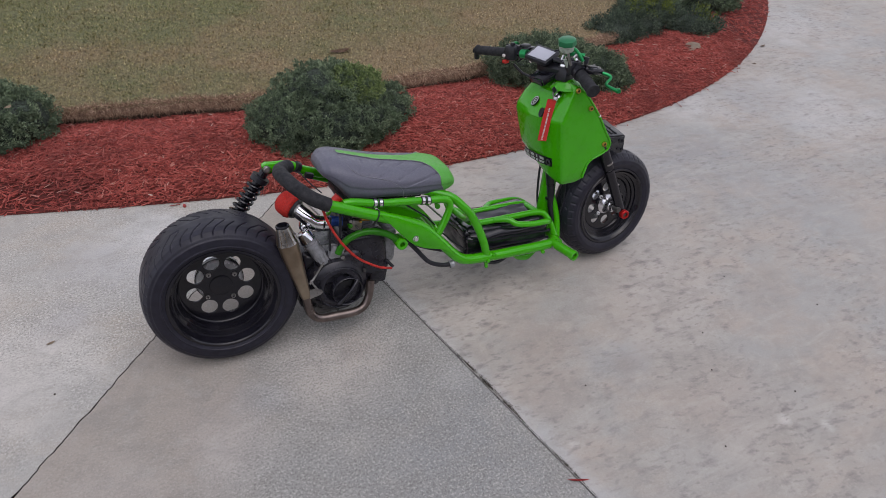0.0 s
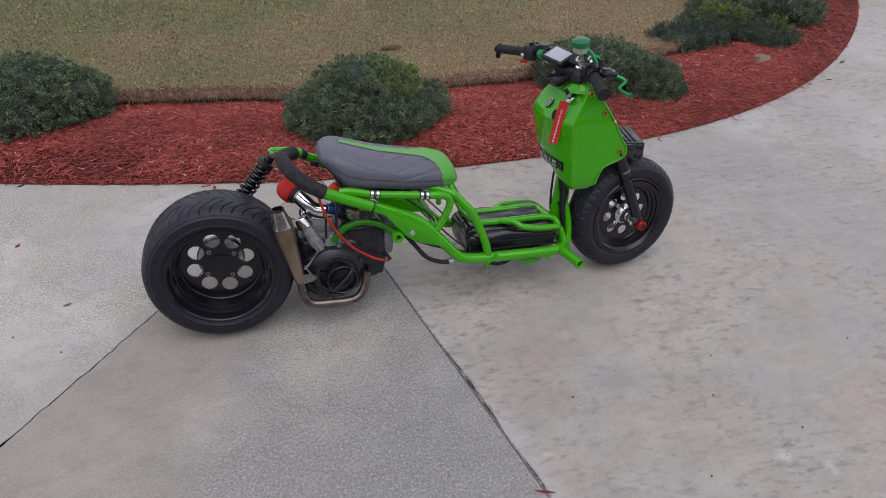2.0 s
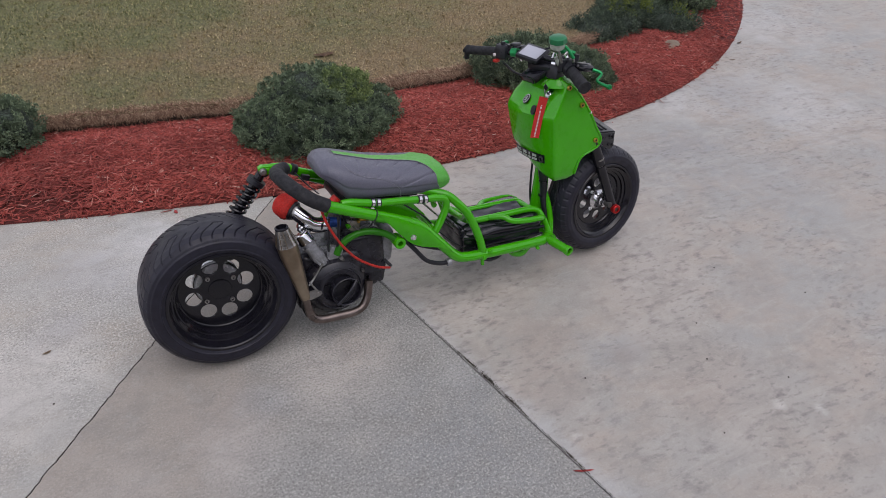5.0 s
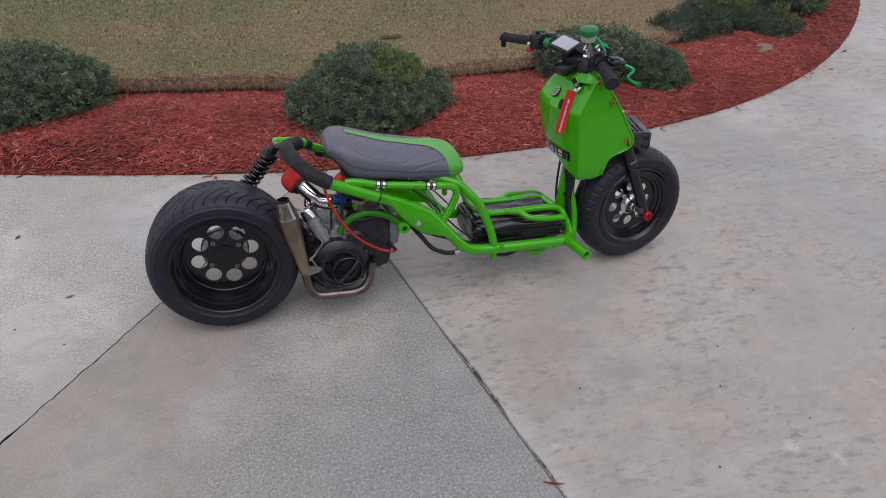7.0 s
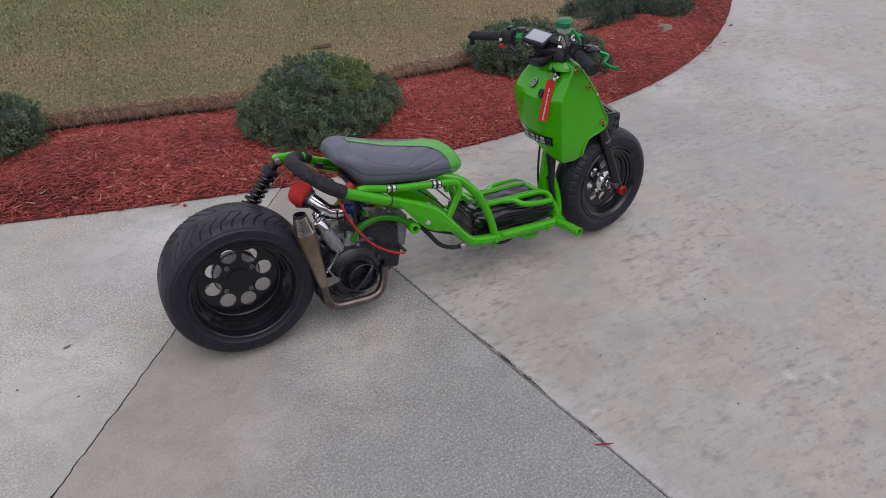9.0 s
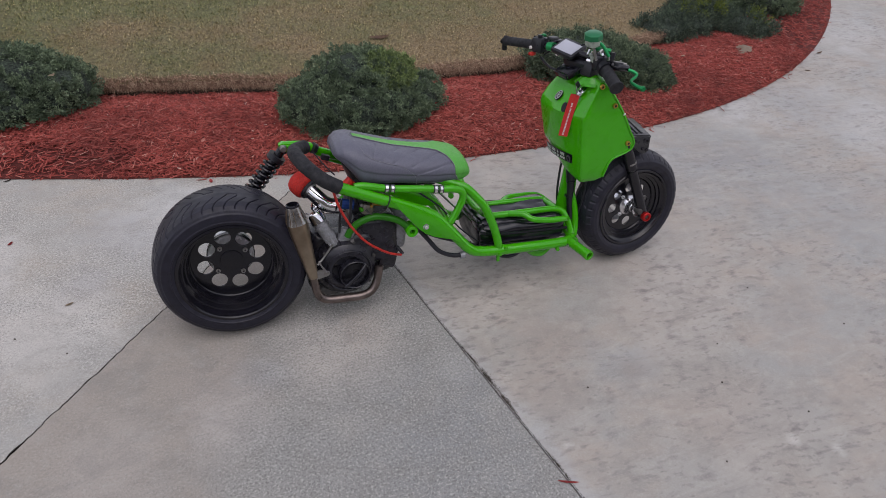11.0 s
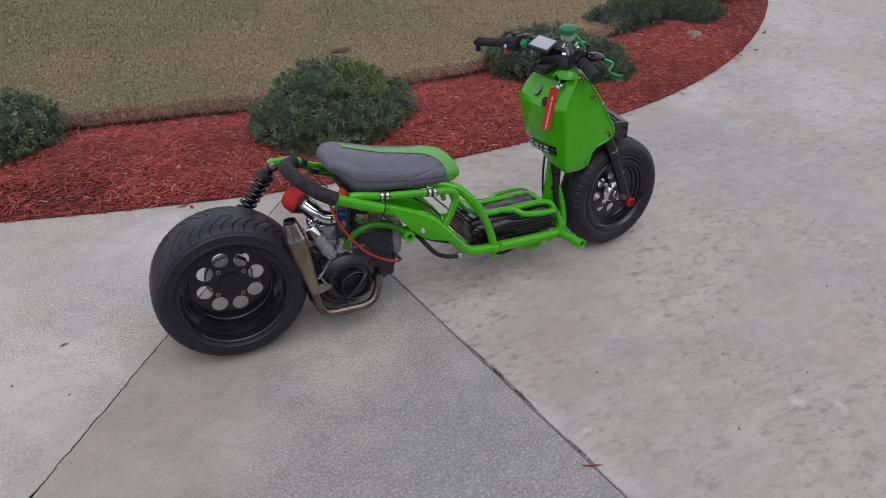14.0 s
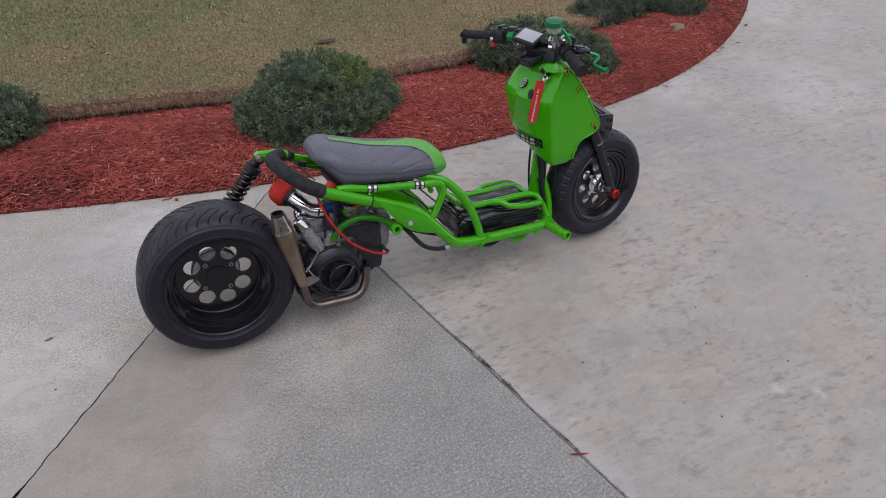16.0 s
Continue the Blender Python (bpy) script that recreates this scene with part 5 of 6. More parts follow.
# engine
engine = part("engine", block((0.30, 0.19, 0.17), (0.40, 0.01, 0.205), 0.03, (0, 6, 0), segments=4), ENGINE_BLACK, scooter, "dirty black air-cooled scooter engine")
shroud = part("fan_shroud", lathe([(0.116, -0.040), (0.118, -0.075), (0.116, -0.092), (0.110, -0.106), (0.100, -0.118), (0.087, -0.128), (0.073, -0.135), (0.063, -0.139), (0.057, -0.139), (0.054, -0.134), (0.052, -0.105), (0.0, -0.102)], 72, "y", (0.370, 0, 0.176)), ENGINE_BLACK, engine, "round black fan cover with an open intake", 70)
part("intake_ring", lathe([(0.0495, -0.149), (0.052, -0.151), (0.054, -0.149), (0.056, -0.120), (0.0495, -0.120), (0.0495, -0.149)], 48, "y", (0.394, 0, 0.160)), ENGINE_BLACK, shroud)
part("cover_step", lathe([(0.074, -0.1345), (0.0775, -0.1375), (0.080, -0.1360), (0.0815, -0.1290), (0.074, -0.1290), (0.074, -0.1345)], 64, "y", (0.374, 0, 0.172)), ENGINE_BLACK, shroud)
part("intake_bar", tube([(0.433, -0.146, 0.198), (0.403, -0.158, 0.166), (0.358, -0.146, 0.116)], 0.007, 10, 5), ENGINE_BLACK, shroud)
for a in (20, 75, 140, 200, 262, 318):
    part("cover_screw", lathe([(0, -0.126), (0.005, -0.126), (0.006, -0.124), (0.006, -0.116), (0, -0.116)], 10, "y", (0.372 + 0.1 * math.cos(radians(a)), 0, 0.18 + 0.1 * math.sin(radians(a)))), DARK_CAST, shroud)
part("cylinder_shroud", wrapped_box(0.395, 0.560, -0.110, 0.10, 0.165, 0.352, 4.0, 0.45, 16), ENGINE_BLACK, engine, "black plastic cylinder shroud", 60)
part("shroud_duct", block((0.066, 0.05, 0.09), (0.524, -0.085, 0.187), 0.014, (0, 12, 0)), ENGINE_BLACK, engine)
head = part("cylinder_head", block((0.050, 0.15, 0.13), (0.572, -0.02, 0.272), 0.018, (0, 8, 0), segments=3), CASTING, engine, "oil-stained grey aluminium cylinder head")
part("spark_cap", rod((0.556, -0.10, 0.222), (0.570, -0.128, 0.206), 0.0062), BLACK_PLASTIC, engine)
part("crankcase", block((0.20, 0.10, 0.10), (0.34, -0.02, 0.125), 0.02, (0, 0, 0), segments=3), ENGINE_BLACK, engine)
part("oil_pan", block((0.16, 0.10, 0.04), (0.33, -0.06, 0.085), 0.012), DARK_CAST, engine)
part("fan_volute", wrapped_box(0.300, 0.470, -0.122, -0.02, 0.175, 0.302, 9.0, 0.3, 12), ENGINE_BLACK, engine, "black plastic cooling duct", 60)
part("case_lug", block((0.05, 0.03, 0.07), (0.372, -0.105, 0.292), 0.010, (0, 25, 0)), CASTING, engine)
part("lug_bolt", lathe([(0, -0.128), (0.007, -0.128), (0.0075, -0.12), (0, -0.12)], 8, "y", (0.392, 0, 0.286)), STEEL, engine)
# starter: stepped cast cylinder with a chrome cap
sa, sb = Vector((0.274, -0.080, 0.388)), Vector((0.333, -0.116, 0.272))
st = lambda u: sa.lerp(sb, u)
starter = part("starter_motor", rod(st(0.28), st(0.72), 0.0235, sides=28), CASTING, engine, "cast aluminium starter housing")
part("end_cap", lathe([(0, 0.0), (0.021, 0.0), (0.0255, 0.003), (0.027, 0.008), (0.027, 0.038), (0.0235, 0.042), (0, 0.042)], 32, "z"), CHROME, starter, "polished chrome end cap").matrix_local = Matrix.Translation(st(0.0)) @ (sb - sa).to_track_quat("Z", "Y").to_matrix().to_4x4()
part("cap_strap", block((0.052, 0.005, 0.030), st(0.10) + Vector((-0.034, -0.012, 0.006)), 0.002, (0, 28, 0)), CHROME, starter, "polished chrome strap")
part("flange", rod(st(0.38), st(0.46), 0.028, sides=28), CASTING, starter)
part("nose", cone(st(0.70), st(1.0), 0.022, 0.012, 20), CASTING, starter)
for k in range(7):
    a = 2 * math.pi * k / 7
    s, u = (sb - sa).orthogonal().normalized(), None
    u = (sb - sa).normalized().cross(s)
    o = 0.021 * (math.cos(a) * s + math.sin(a) * u)
    part("fin", rod(st(0.66) + o, st(0.95) + 0.72 * o, 0.0045, sides=6), CASTING, starter)
part("chrome_box", block((0.05, 0.035, 0.04), (0.300, -0.035, 0.385), 0.010, (0, 30, 0)), CHROME, engine)
part("bracket_arm", tube([(0.330, -0.125, 0.288), (0.292, -0.128, 0.238), (0.268, -0.135, 0.215)], 0.0042, 8, 3), STEEL, engine)

# exhaust
EX_Y = -0.142
exhaust = part("exhaust_pipe", tube([(0.250, EX_Y, 0.175), (0.256, EX_Y - 0.002, 0.122), (0.268, EX_Y - 0.006, 0.093), (0.297, EX_Y - 0.008, 0.078), (0.35, EX_Y - 0.008, 0.074), (0.410, EX_Y - 0.006, 0.071), (0.447, EX_Y, 0.080), (0.471, EX_Y + 0.010, 0.111), (0.486, EX_Y + 0.024, 0.165)], 0.0150, 18, 6), EXHAUST_DARK, scooter, "heat-stained steel exhaust pipe", 60)
part("muffler", tube([(0.2125, EX_Y, 0.392), (0.220, EX_Y, 0.345), (0.236, EX_Y, 0.255), (0.250, EX_Y, 0.175)], [0.0345, 0.0325, 0.0245, 0.0172], 26, 6), EXHAUST, exhaust, "brushed tapered muffler", 60)
part("muffler_cone", tube([(0.2125, EX_Y, 0.392), (0.2085, EX_Y, 0.420), (0.204, EX_Y, 0.452)], [0.0352, 0.028, 0.0205], 26, 4, cap=False), STEEL, exhaust, "brushed steel end cone", 60)
part("outlet", lathe([(0.0205, 0.004), (0.0215, 0.0), (0.0215, 0.006), (0.0175, 0.008), (0.016, 0.0), (0.0155, -0.05), (0.0, -0.052)], 26, "z"), BLACK_PAINT, exhaust).matrix_local = look((0.204, EX_Y, 0.450), (0.2085, EX_Y, 0.392))
for k in range(11):
    a = 2 * math.pi * k / 11
    part("cone_seam", tube([(0.2125 + 0.0356 * math.cos(a), EX_Y + 0.0356 * math.sin(a), 0.393 + 0.005 * math.cos(a)), (0.2045 + 0.0212 * math.cos(a), EX_Y + 0.0212 * math.sin(a), 0.449 + 0.003 * math.cos(a))], 0.0009, 5, 1), EXHAUST, exhaust)
part("muffler_bracket", slab([(0.255, -0.150, 0.205), (0.285, -0.150, 0.204), (0.304, -0.150, 0.193), (0.306, -0.150, 0.183), (0.292, -0.150, 0.175), (0.258, -0.150, 0.168)], 0.004, 0.001), STEEL, exhaust)
part("bracket_stay", tube([(0.270, -0.146, 0.235), (0.282, -0.150, 0.212), (0.295, -0.152, 0.190)], 0.0035, 7, 3), STEEL, exhaust)
part("bracket_bolt", lathe([(0, -0.159), (0.007, -0.159), (0.0085, -0.156), (0.0085, -0.150), (0, -0.150)], 10, "y", (0.294, 0, 0.187)), STEEL, exhaust)

# intake: red filter, chrome elbow and carburettor
fa, fb = Vector((0.228, 0.020, 0.478)), Vector((0.281, -0.030, 0.441))
ft = lambda u: fa.lerp(fb, u)
intake = part("intake_elbow", tube([ft(0.92), (0.302, -0.046, 0.420), (0.320, -0.052, 0.402), (0.345, -0.056, 0.392), (0.385, -0.058, 0.390)], 0.0255, 24, 7), CHROME, scooter, "polished chrome intake elbow", 60)
bm = turn_to(lathe([(0, 0.0), (0.018, 0.0015), (0.030, 0.007), (0.038, 0.016), (0.0415, 0.028), (0.043, 0.044), (0.042, 0.058), (0.037, 0.064), (0.0, 0.064)], 40, "z"), fb - fa, fa)
part("air_filter", bm, RED_FOAM, intake, "red foam dome air filter", 60)
part("filter_collar", rod(ft(0.66), ft(0.90), 0.034, sides=32), BLACK_PLASTIC, intake)
part("hose_clamp", rod(ft(0.90), ft(0.99), 0.0275, sides=32), STEEL, intake)
carb = part("carburettor", block((0.055, 0.06, 0.06), (0.415, -0.05, 0.405), 0.010, (0, 15, 0)), DARK_CAST, scooter, "carburettor with blue fittings")
part("blue_fitting", rod((0.372, -0.075, 0.405), (0.412, -0.08, 0.398), 0.018, sides=20), BLUE_METAL, carb)
part("black_coil", rod((0.435, -0.085, 0.43), (0.445, -0.09, 0.385), 0.017), BLACK_PLASTIC, carb)
part("brass_jet", rod((0.470, -0.10, 0.405), (0.515, -0.10, 0.398), 0.009), GOLD, carb)
part("float_bowl", lathe([(0, -0.02), (0.020, -0.02), (0.024, -0.014), (0.024, 0.010), (0.028, 0.012), (0.028, 0.018), (0, 0.018)], 24, "z", (0.455, -0.088, 0.388)), CARB, carb)
part("carb_top", lathe([(0, 0.02), (0.017, 0.02), (0.020, 0.014), (0.020, -0.01), (0, -0.01)], 24, "z", (0.458, -0.09, 0.425)), CARB, carb, "grey cast carburettor top")
part("coupler", rod((0.405, -0.06, 0.380), (0.440, -0.07, 0.392), 0.024, sides=24), BLACK_PLASTIC, carb)
part("idle_screw", rod((0.432, -0.10, 0.41), (0.432, -0.118, 0.41), 0.005), STEEL, carb)
part("clip", block((0.02, 0.012, 0.018), (0.50, -0.105, 0.418), 0.003, (0, 20, 0)), CARB, carb)
part("linkage", tube([(0.44, -0.112, 0.43), (0.475, -0.115, 0.425), (0.51, -0.112, 0.41)], 0.0028, 6, 4), STEEL, carb)
part("throttle_body", block((0.05, 0.05, 0.045), (0.475, -0.06, 0.41), 0.010), CARB, carb)
part("fuel_line", tube([(0.455, -0.112, 0.440), (0.490, -0.122, 0.452), (0.520, -0.118, 0.430), (0.535, -0.105, 0.395)], 0.0034, 8, 5), CARB, carb, "clear yellowed fuel line")
part("fuel_line", tube([(0.445, -0.118, 0.392), (0.470, -0.128, 0.372), (0.505, -0.124, 0.380), (0.525, -0.112, 0.402)], 0.0030, 8, 5), DARK_CAST, carb, "dark vacuum line")
for dx, dz, tone in ((0.0, 0.0, STEEL), (0.022, -0.006, GOLD), (0.046, 0.004, STEEL), (0.068, -0.010, STEEL)):
    part("carb_screw", lathe([(0, -0.006), (0.0042, -0.006), (0.0052, -0.004), (0.0052, 0.004), (0, 0.004)], 8, "y", (0.442 + dx, -0.122, 0.412 + dz)), tone, carb)
part("choke_lever", slab([(0.484, -0.118, 0.442), (0.512, -0.118, 0.436), (0.516, -0.118, 0.428), (0.488, -0.118, 0.431)], 0.003, 0.0008), STEEL, carb)
part("red_cap", rod((0.378, -0.10, 0.475), (0.405, -0.10, 0.50), 0.016), RED_PLASTIC, carb)

# cables and hoses
def cable(points, r, mat, label="", name="cable"):
    return part(name, tube(points, r, 8, 7), mat, scooter, label, 60)


cable([(0.337, -0.135, 0.492), (0.345, -0.150, 0.45), (0.366, -0.158, 0.395), (0.40, -0.158, 0.335), (0.445, -0.150, 0.278), (0.51, -0.142, 0.228), (0.562, -0.135, 0.206)], 0.0045, RED_PLASTIC, "red ignition lead", "ignition_lead")
cable([(0.622, -0.14, 0.305), (0.655, -0.145, 0.262), (0.697, -0.150, 0.208), (0.745, -0.150, 0.182), (0.784, -0.150, 0.176)], 0.0085, BLACK_PLASTIC, "black rubber hose", "hose")
cable([(0.62, -0.12, 0.298), (0.687, -0.12, 0.258), (0.761, -0.12, 0.226), (0.856, -0.10, 0.176)], 0.0085, BLACK_PLASTIC, "black rubber hose", "hose")
part("hose_band", rod((0.780, -0.150, 0.175), (0.797, -0.150, 0.177), 0.014), CASTING, scooter)
cable([(0.935, -0.130, 0.140), (0.98, -0.130, 0.125), (1.03, -0.12, 0.130), (1.07, -0.10, 0.16)], 0.007, BLACK_PLASTIC, "", "hose")
cable([(0.745, -0.12, 0.318), (0.80, -0.125, 0.258), (0.86, -0.12, 0.205)], 0.003, BLACK_PLASTIC)
cable([(0.62, -0.115, 0.44), (0.70, -0.118, 0.375), (0.735, -0.12, 0.335)], 0.003, BLACK_PLASTIC)
cable([(0.70, -0.10, 0.425), (0.76, -0.10, 0.36), (0.79, -0.11, 0.33)], 0.0035, STEEL)
cable([(0.40, -0.115, 0.47), (0.392, -0.13, 0.40), (0.385, -0.12, 0.33)], 0.005, BLACK_PLASTIC)
cable([(0.365, -0.12, 0.44), (0.355, -0.13, 0.385), (0.352, -0.12, 0.32)], 0.004, BLACK_PLASTIC)
cable([(0.235, 0.02, 0.41), (0.30, -0.02, 0.405), (0.35, -0.06, 0.40)], 0.004, BLACK_PLASTIC)
cable([(0.30, 0.0, 0.57), (0.33, -0.02, 0.53), (0.36, -0.05, 0.50)], 0.0022, BLACK_PLASTIC)
for z in (0.30, 0.36, 0.43):
    part("loom_band", rod((1.267, -0.036, z - 0.003), (1.267, -0.036, z + 0.003), 0.0165), BLACK_PAINT, scooter)
part("loom", tube([(1.272, -0.020, 0.50), (1.262, -0.032, 0.42), (1.270, -0.036, 0.34), (1.268, -0.046, 0.27), (1.276, -0.056, 0.205)], [0.019, 0.019, 0.015, 0.011, 0.009], 12, 6), BLACK_PLASTIC, scooter, "black wiring loom", 60)
cable([(1.285, -0.04, 0.47), (1.32, -0.06, 0.35), (1.305, -0.06, 0.23)], 0.004, BLACK_PLASTIC)
cable([(1.262, 0.03, 0.47), (1.250, 0.025, 0.37), (1.246, 0.018, 0.28), (1.256, 0.012, 0.205)], 0.0045, BLACK_PLASTIC)


# front fork and bracket
def fork(side):
    x, y = (0.0, -0.100) if side < 0 else (-0.012, 0.070)
    leg = part("fork_leg", rod((1.578 + x, y, 0.204), (1.492 + x, y, 0.405), 0.0205, sides=24), BLACK_PAINT, scooter, "black fork leg")
    part("stanchion", rod((1.494 + x, y, 0.40), (1.43 + x, y, 0.54), 0.0150, sides=20), STEEL, leg)
    part("fork_cover", rod((1.489 + x, y, 0.412), (1.438 + x, y, 0.525), 0.0225, sides=24), BLACK_PAINT, leg)
    part("seal_ring", rod((1.480 + x, y, 0.434), (1.477 + x, y, 0.441), 0.0230, sides=24), STEEL, leg)
    bm = lathe([(0.0105, -0.012), (0.0165, -0.012), (0.019, -0.009), (0.019, 0.006), (0.0105, 0.006), (0.0105, -0.012)], 32, "y", (1.578 + x, y + side * 0.022, 0.204))
    part("axle_ring", bm, RED_METAL, leg, "red anodised axle ring")
    part("axle_bolt", lathe([(0, -0.006), (0.010, -0.006), (0.010, 0.006), (0, 0.006)], 6, "y", (1.578 + x, y + side * 0.022, 0.204)), DARK_CAST, leg)


fork(-1)
fork(1)
part("axle", rod((1.574, -0.12, 0.206), (1.545, 0.08, 0.214), 0.009), DARK_CAST, scooter)
bracket = part("bracket", slab([(1.430, -0.085, 0.556), (1.553, -0.086, 0.547), (1.600, 0.10, 0.547), (1.47, 0.10, 0.556)], 0.006, 0.002), BRACKET, scooter, "black slotted metal bracket over the front wheel")
bracket.location.z = -0.011
part("side_flange", slab([(1.44, -0.088, 0.550), (1.553, -0.086, 0.542), (1.555, -0.086, 0.522), (1.548, -0.086, 0.505), (1.552, -0.086, 0.482), (1.538, -0.087, 0.474), (1.515, -0.087, 0.484), (1.48, -0.088, 0.515)], 0.006, 0.001), BRACKET, bracket)
part("flange", slab([(1.556, -0.085, 0.543), (1.602, 0.10, 0.543), (1.602, 0.10, 0.49), (1.556, -0.085, 0.490)], 0.004, 0.001), BRACKET, bracket)
for k in range(5):
    part("slot_rib", block((0.0085, 0.165, 0.007), (1.470 + 0.0195 * k, 0.010, 0.5565 - 0.0014 * k), 0.002, (0, 4, -14)), BRACKET, bracket)
for x, z in ((1.530, 0.532), (1.545, 0.527), (1.545, 0.492), (1.525, 0.498), (1.49, 0.530)):
    part("bracket_bolt", lathe([(0, -0.006), (0.005, -0.006), (0.006, -0.004), (0.006, 0.003), (0, 0.003)], 10, "y", (x, -0.092, z)), BLACK_PAINT, bracket)


# front fairing: a folded shell, open to the front
def fairing_bm():
    rows = [(0.386, 1.264, 1.264, -0.108, 0.075, 1.326), (0.400, 1.256, 1.250, -0.116, 0.095, 1.350), (0.43, 1.252, 1.236, -0.120, 0.117, 1.357), (0.455, 1.249, 1.227, -0.121, 0.123, 1.364), (0.47, 1.248, 1.222, -0.122, 0.125, 1.377),
            (0.480, 1.247, 1.219, -0.122, 0.126, 1.402), (0.492, 1.246, 1.215, -0.122, 0.127, 1.432), (0.508, 1.244, 1.210, -0.122, 0.128, 1.456),
            (0.535, 1.242, 1.204, -0.122, 0.130, 1.462), (0.58, 1.238, 1.195, -0.122, 0.133, 1.434), (0.637, 1.234, 1.184, -0.122, 0.135, 1.402), (0.660, 1.244, 1.186, -0.121, 0.132, 1.386), (0.70, 1.262, 1.206, -0.121, 0.121, 1.358),
            (0.74, 1.279, 1.232, -0.120, 0.102, 1.325), (0.762, 1.285, 1.252, -0.118, 0.094, 1.300)]
    keys = np.array(rows)
    bm = bmesh.new()
    grid = []
    zs = np.concatenate([np.linspace(a, b, 5)[:-1] for a, b in zip(keys[:-1, 0], keys[1:, 0])] + [[keys[-1, 0]]])
    for z in zs:
        xr, xl, yr, yl, xf = (np.interp(z, keys[:, 0], keys[:, c]) for c in range(1, 6))
        chamfer = 0.014 - 0.005 * max(0.0, min(1.0, (z - 0.64) / 0.08))
        pts = [Vector((xf + (xr + chamfer - xf) * k / 8, yr, z)) for k in range(8)]
        a, b = Vector((xr + chamfer, yr, z)), Vector((xr, yr + chamfer, z))
        for k in range(7):
            u = k / 6
            c = Vector((xr, yr, z))
            pts.append((1 - u) ** 2 * a + 2 * u * (1 - u) * c + u * u * b)
        c, d = Vector((xl, yl - 0.03, z)), Vector((xl + 0.03, yl, z))
        for k in range(1, 14):
            u = k / 14
            q = b.lerp(c, u)
            q.x -= 0.016 * 4 * u * (1 - u) * max(0.0, min(1.0, 1 - (z - 0.637) * 11))
            pts.append(q)
        for k in range(7):
            u = k / 6
            pts.append((1 - u) ** 2 * c + 2 * u * (1 - u) * Vector((xl, yl, z)) + u * u * d)
        pts += [d.lerp(Vector((xf - 0.02, yl, z)), k / 6) for k in range(1, 7)]
        # the lower rim climbs towards the left
        for p in pts:
            if p.z < 0.50:
                p.z += (0.50 - p.z) / 0.114 * 0.30 * max(0.0, p.y + 0.10)
        grid.append([bm.verts.new(p) for p in pts])
    for r0, r1 in zip(grid, grid[1:]):
        for k in range(len(r0) - 1):
            bm.faces.new((r0[k], r0[k + 1], r1[k + 1], r1[k]))
    # crown: close the top towards the neck
    top = grid[-1]
    mid = sum((v.co for v in top), Vector()) / len(top)
    inner = [bm.verts.new(v.co.lerp(mid, 0.45) + Vector((0, 0, 0.010))) for v in top]
    for k in range(len(top) - 1):
        bm.faces.new((top[k], top[k + 1], inner[k + 1], inner[k]))
    bm.faces.new((top[-1], top[0], inner[0], inner[-1]))
    bm.faces.new(inner)
    bmesh.ops.recalc_face_normals(bm, faces=bm.faces)
    bmesh.ops.solidify(bm, geom=bm.faces[:], thickness=0.004)
    return bm


fairing = part("fairing", fairing_bm(), GREEN, scooter, "glossy green folded front fairing", 28)
for x, y, z in ((1.292, -0.1265, 0.749), (1.355, -0.1265, 0.677), (1.434, -0.1265, 0.529)):
    s = part("fairing_screw", lathe([(0.0045, -0.004), (0.008, -0.004), (0.0095, -0.001), (0.0095, 0.003), (0.0045, 0.003), (0.0045, -0.004)], 24, "y", (x, y, z)), GOLD, fairing, "brass washer with a dark socket screw")
    part("socket", lathe([(0, -0.003), (0.005, -0.003), (0.005, 0.002), (0, 0.002)], 12, "y", (x, y, z)), BLACK_PAINT, s)
part("reflector", lathe([(0, -0.004), (0.004, -0.003), (0.0055, 0.0), (0, 0.0)], 16, "y", (1.400, -0.123, 0.642)), WHITE, fairing)
part("neck_ring", lathe([(0.062, -0.016), (0.058, -0.006), (0.055, -0.008), (0.050, 0.000), (0.047, -0.002), (0.042, 0.006), (0.038, 0.004), (0.033, 0.011), (0.026, 0.016), (0.0, 0.017)], 48, "z", (1.296, -0.048, 0.759)), GREEN, fairing, "rippled green rubber neck seal")


part("edge_bead", tube([(1.350, -0.1215, 0.405), (1.357, -0.1225, 0.43), (1.377, -0.1225, 0.47), (1.432, -0.1225, 0.492), (1.456, -0.1225, 0.508), (1.461, -0.1225, 0.535), (1.434, -0.1225, 0.58), (1.402, -0.1225, 0.637), (1.358, -0.1215, 0.70), (1.325, -0.1205, 0.74), (1.299, -0.1185, 0.762)], 0.0042, 8, 5), GREEN, fairing)


def on_fairing(u, z, lift=0.004):
    """A place on the rear face: u runs from the right edge (0) to the left (1)."""
    x = np.interp(z, [0.43, 0.51, 0.637, 0.66, 0.70, 0.74], [1.252, 1.244, 1.234, 1.244, 1.262, 1.279])
    xl = np.interp(z, [0.43, 0.51, 0.637, 0.66, 0.70, 0.74], [1.236, 1.210, 1.184, 1.186, 1.206, 1.232])
    bow = 0.016 * 4 * u * (1 - u) * max(0.0, min(1.0, 1 - (z - 0.637) * 11))
    return Vector((x + (xl - x) * u - bow - lift, -0.10 + 0.195 * u, z))


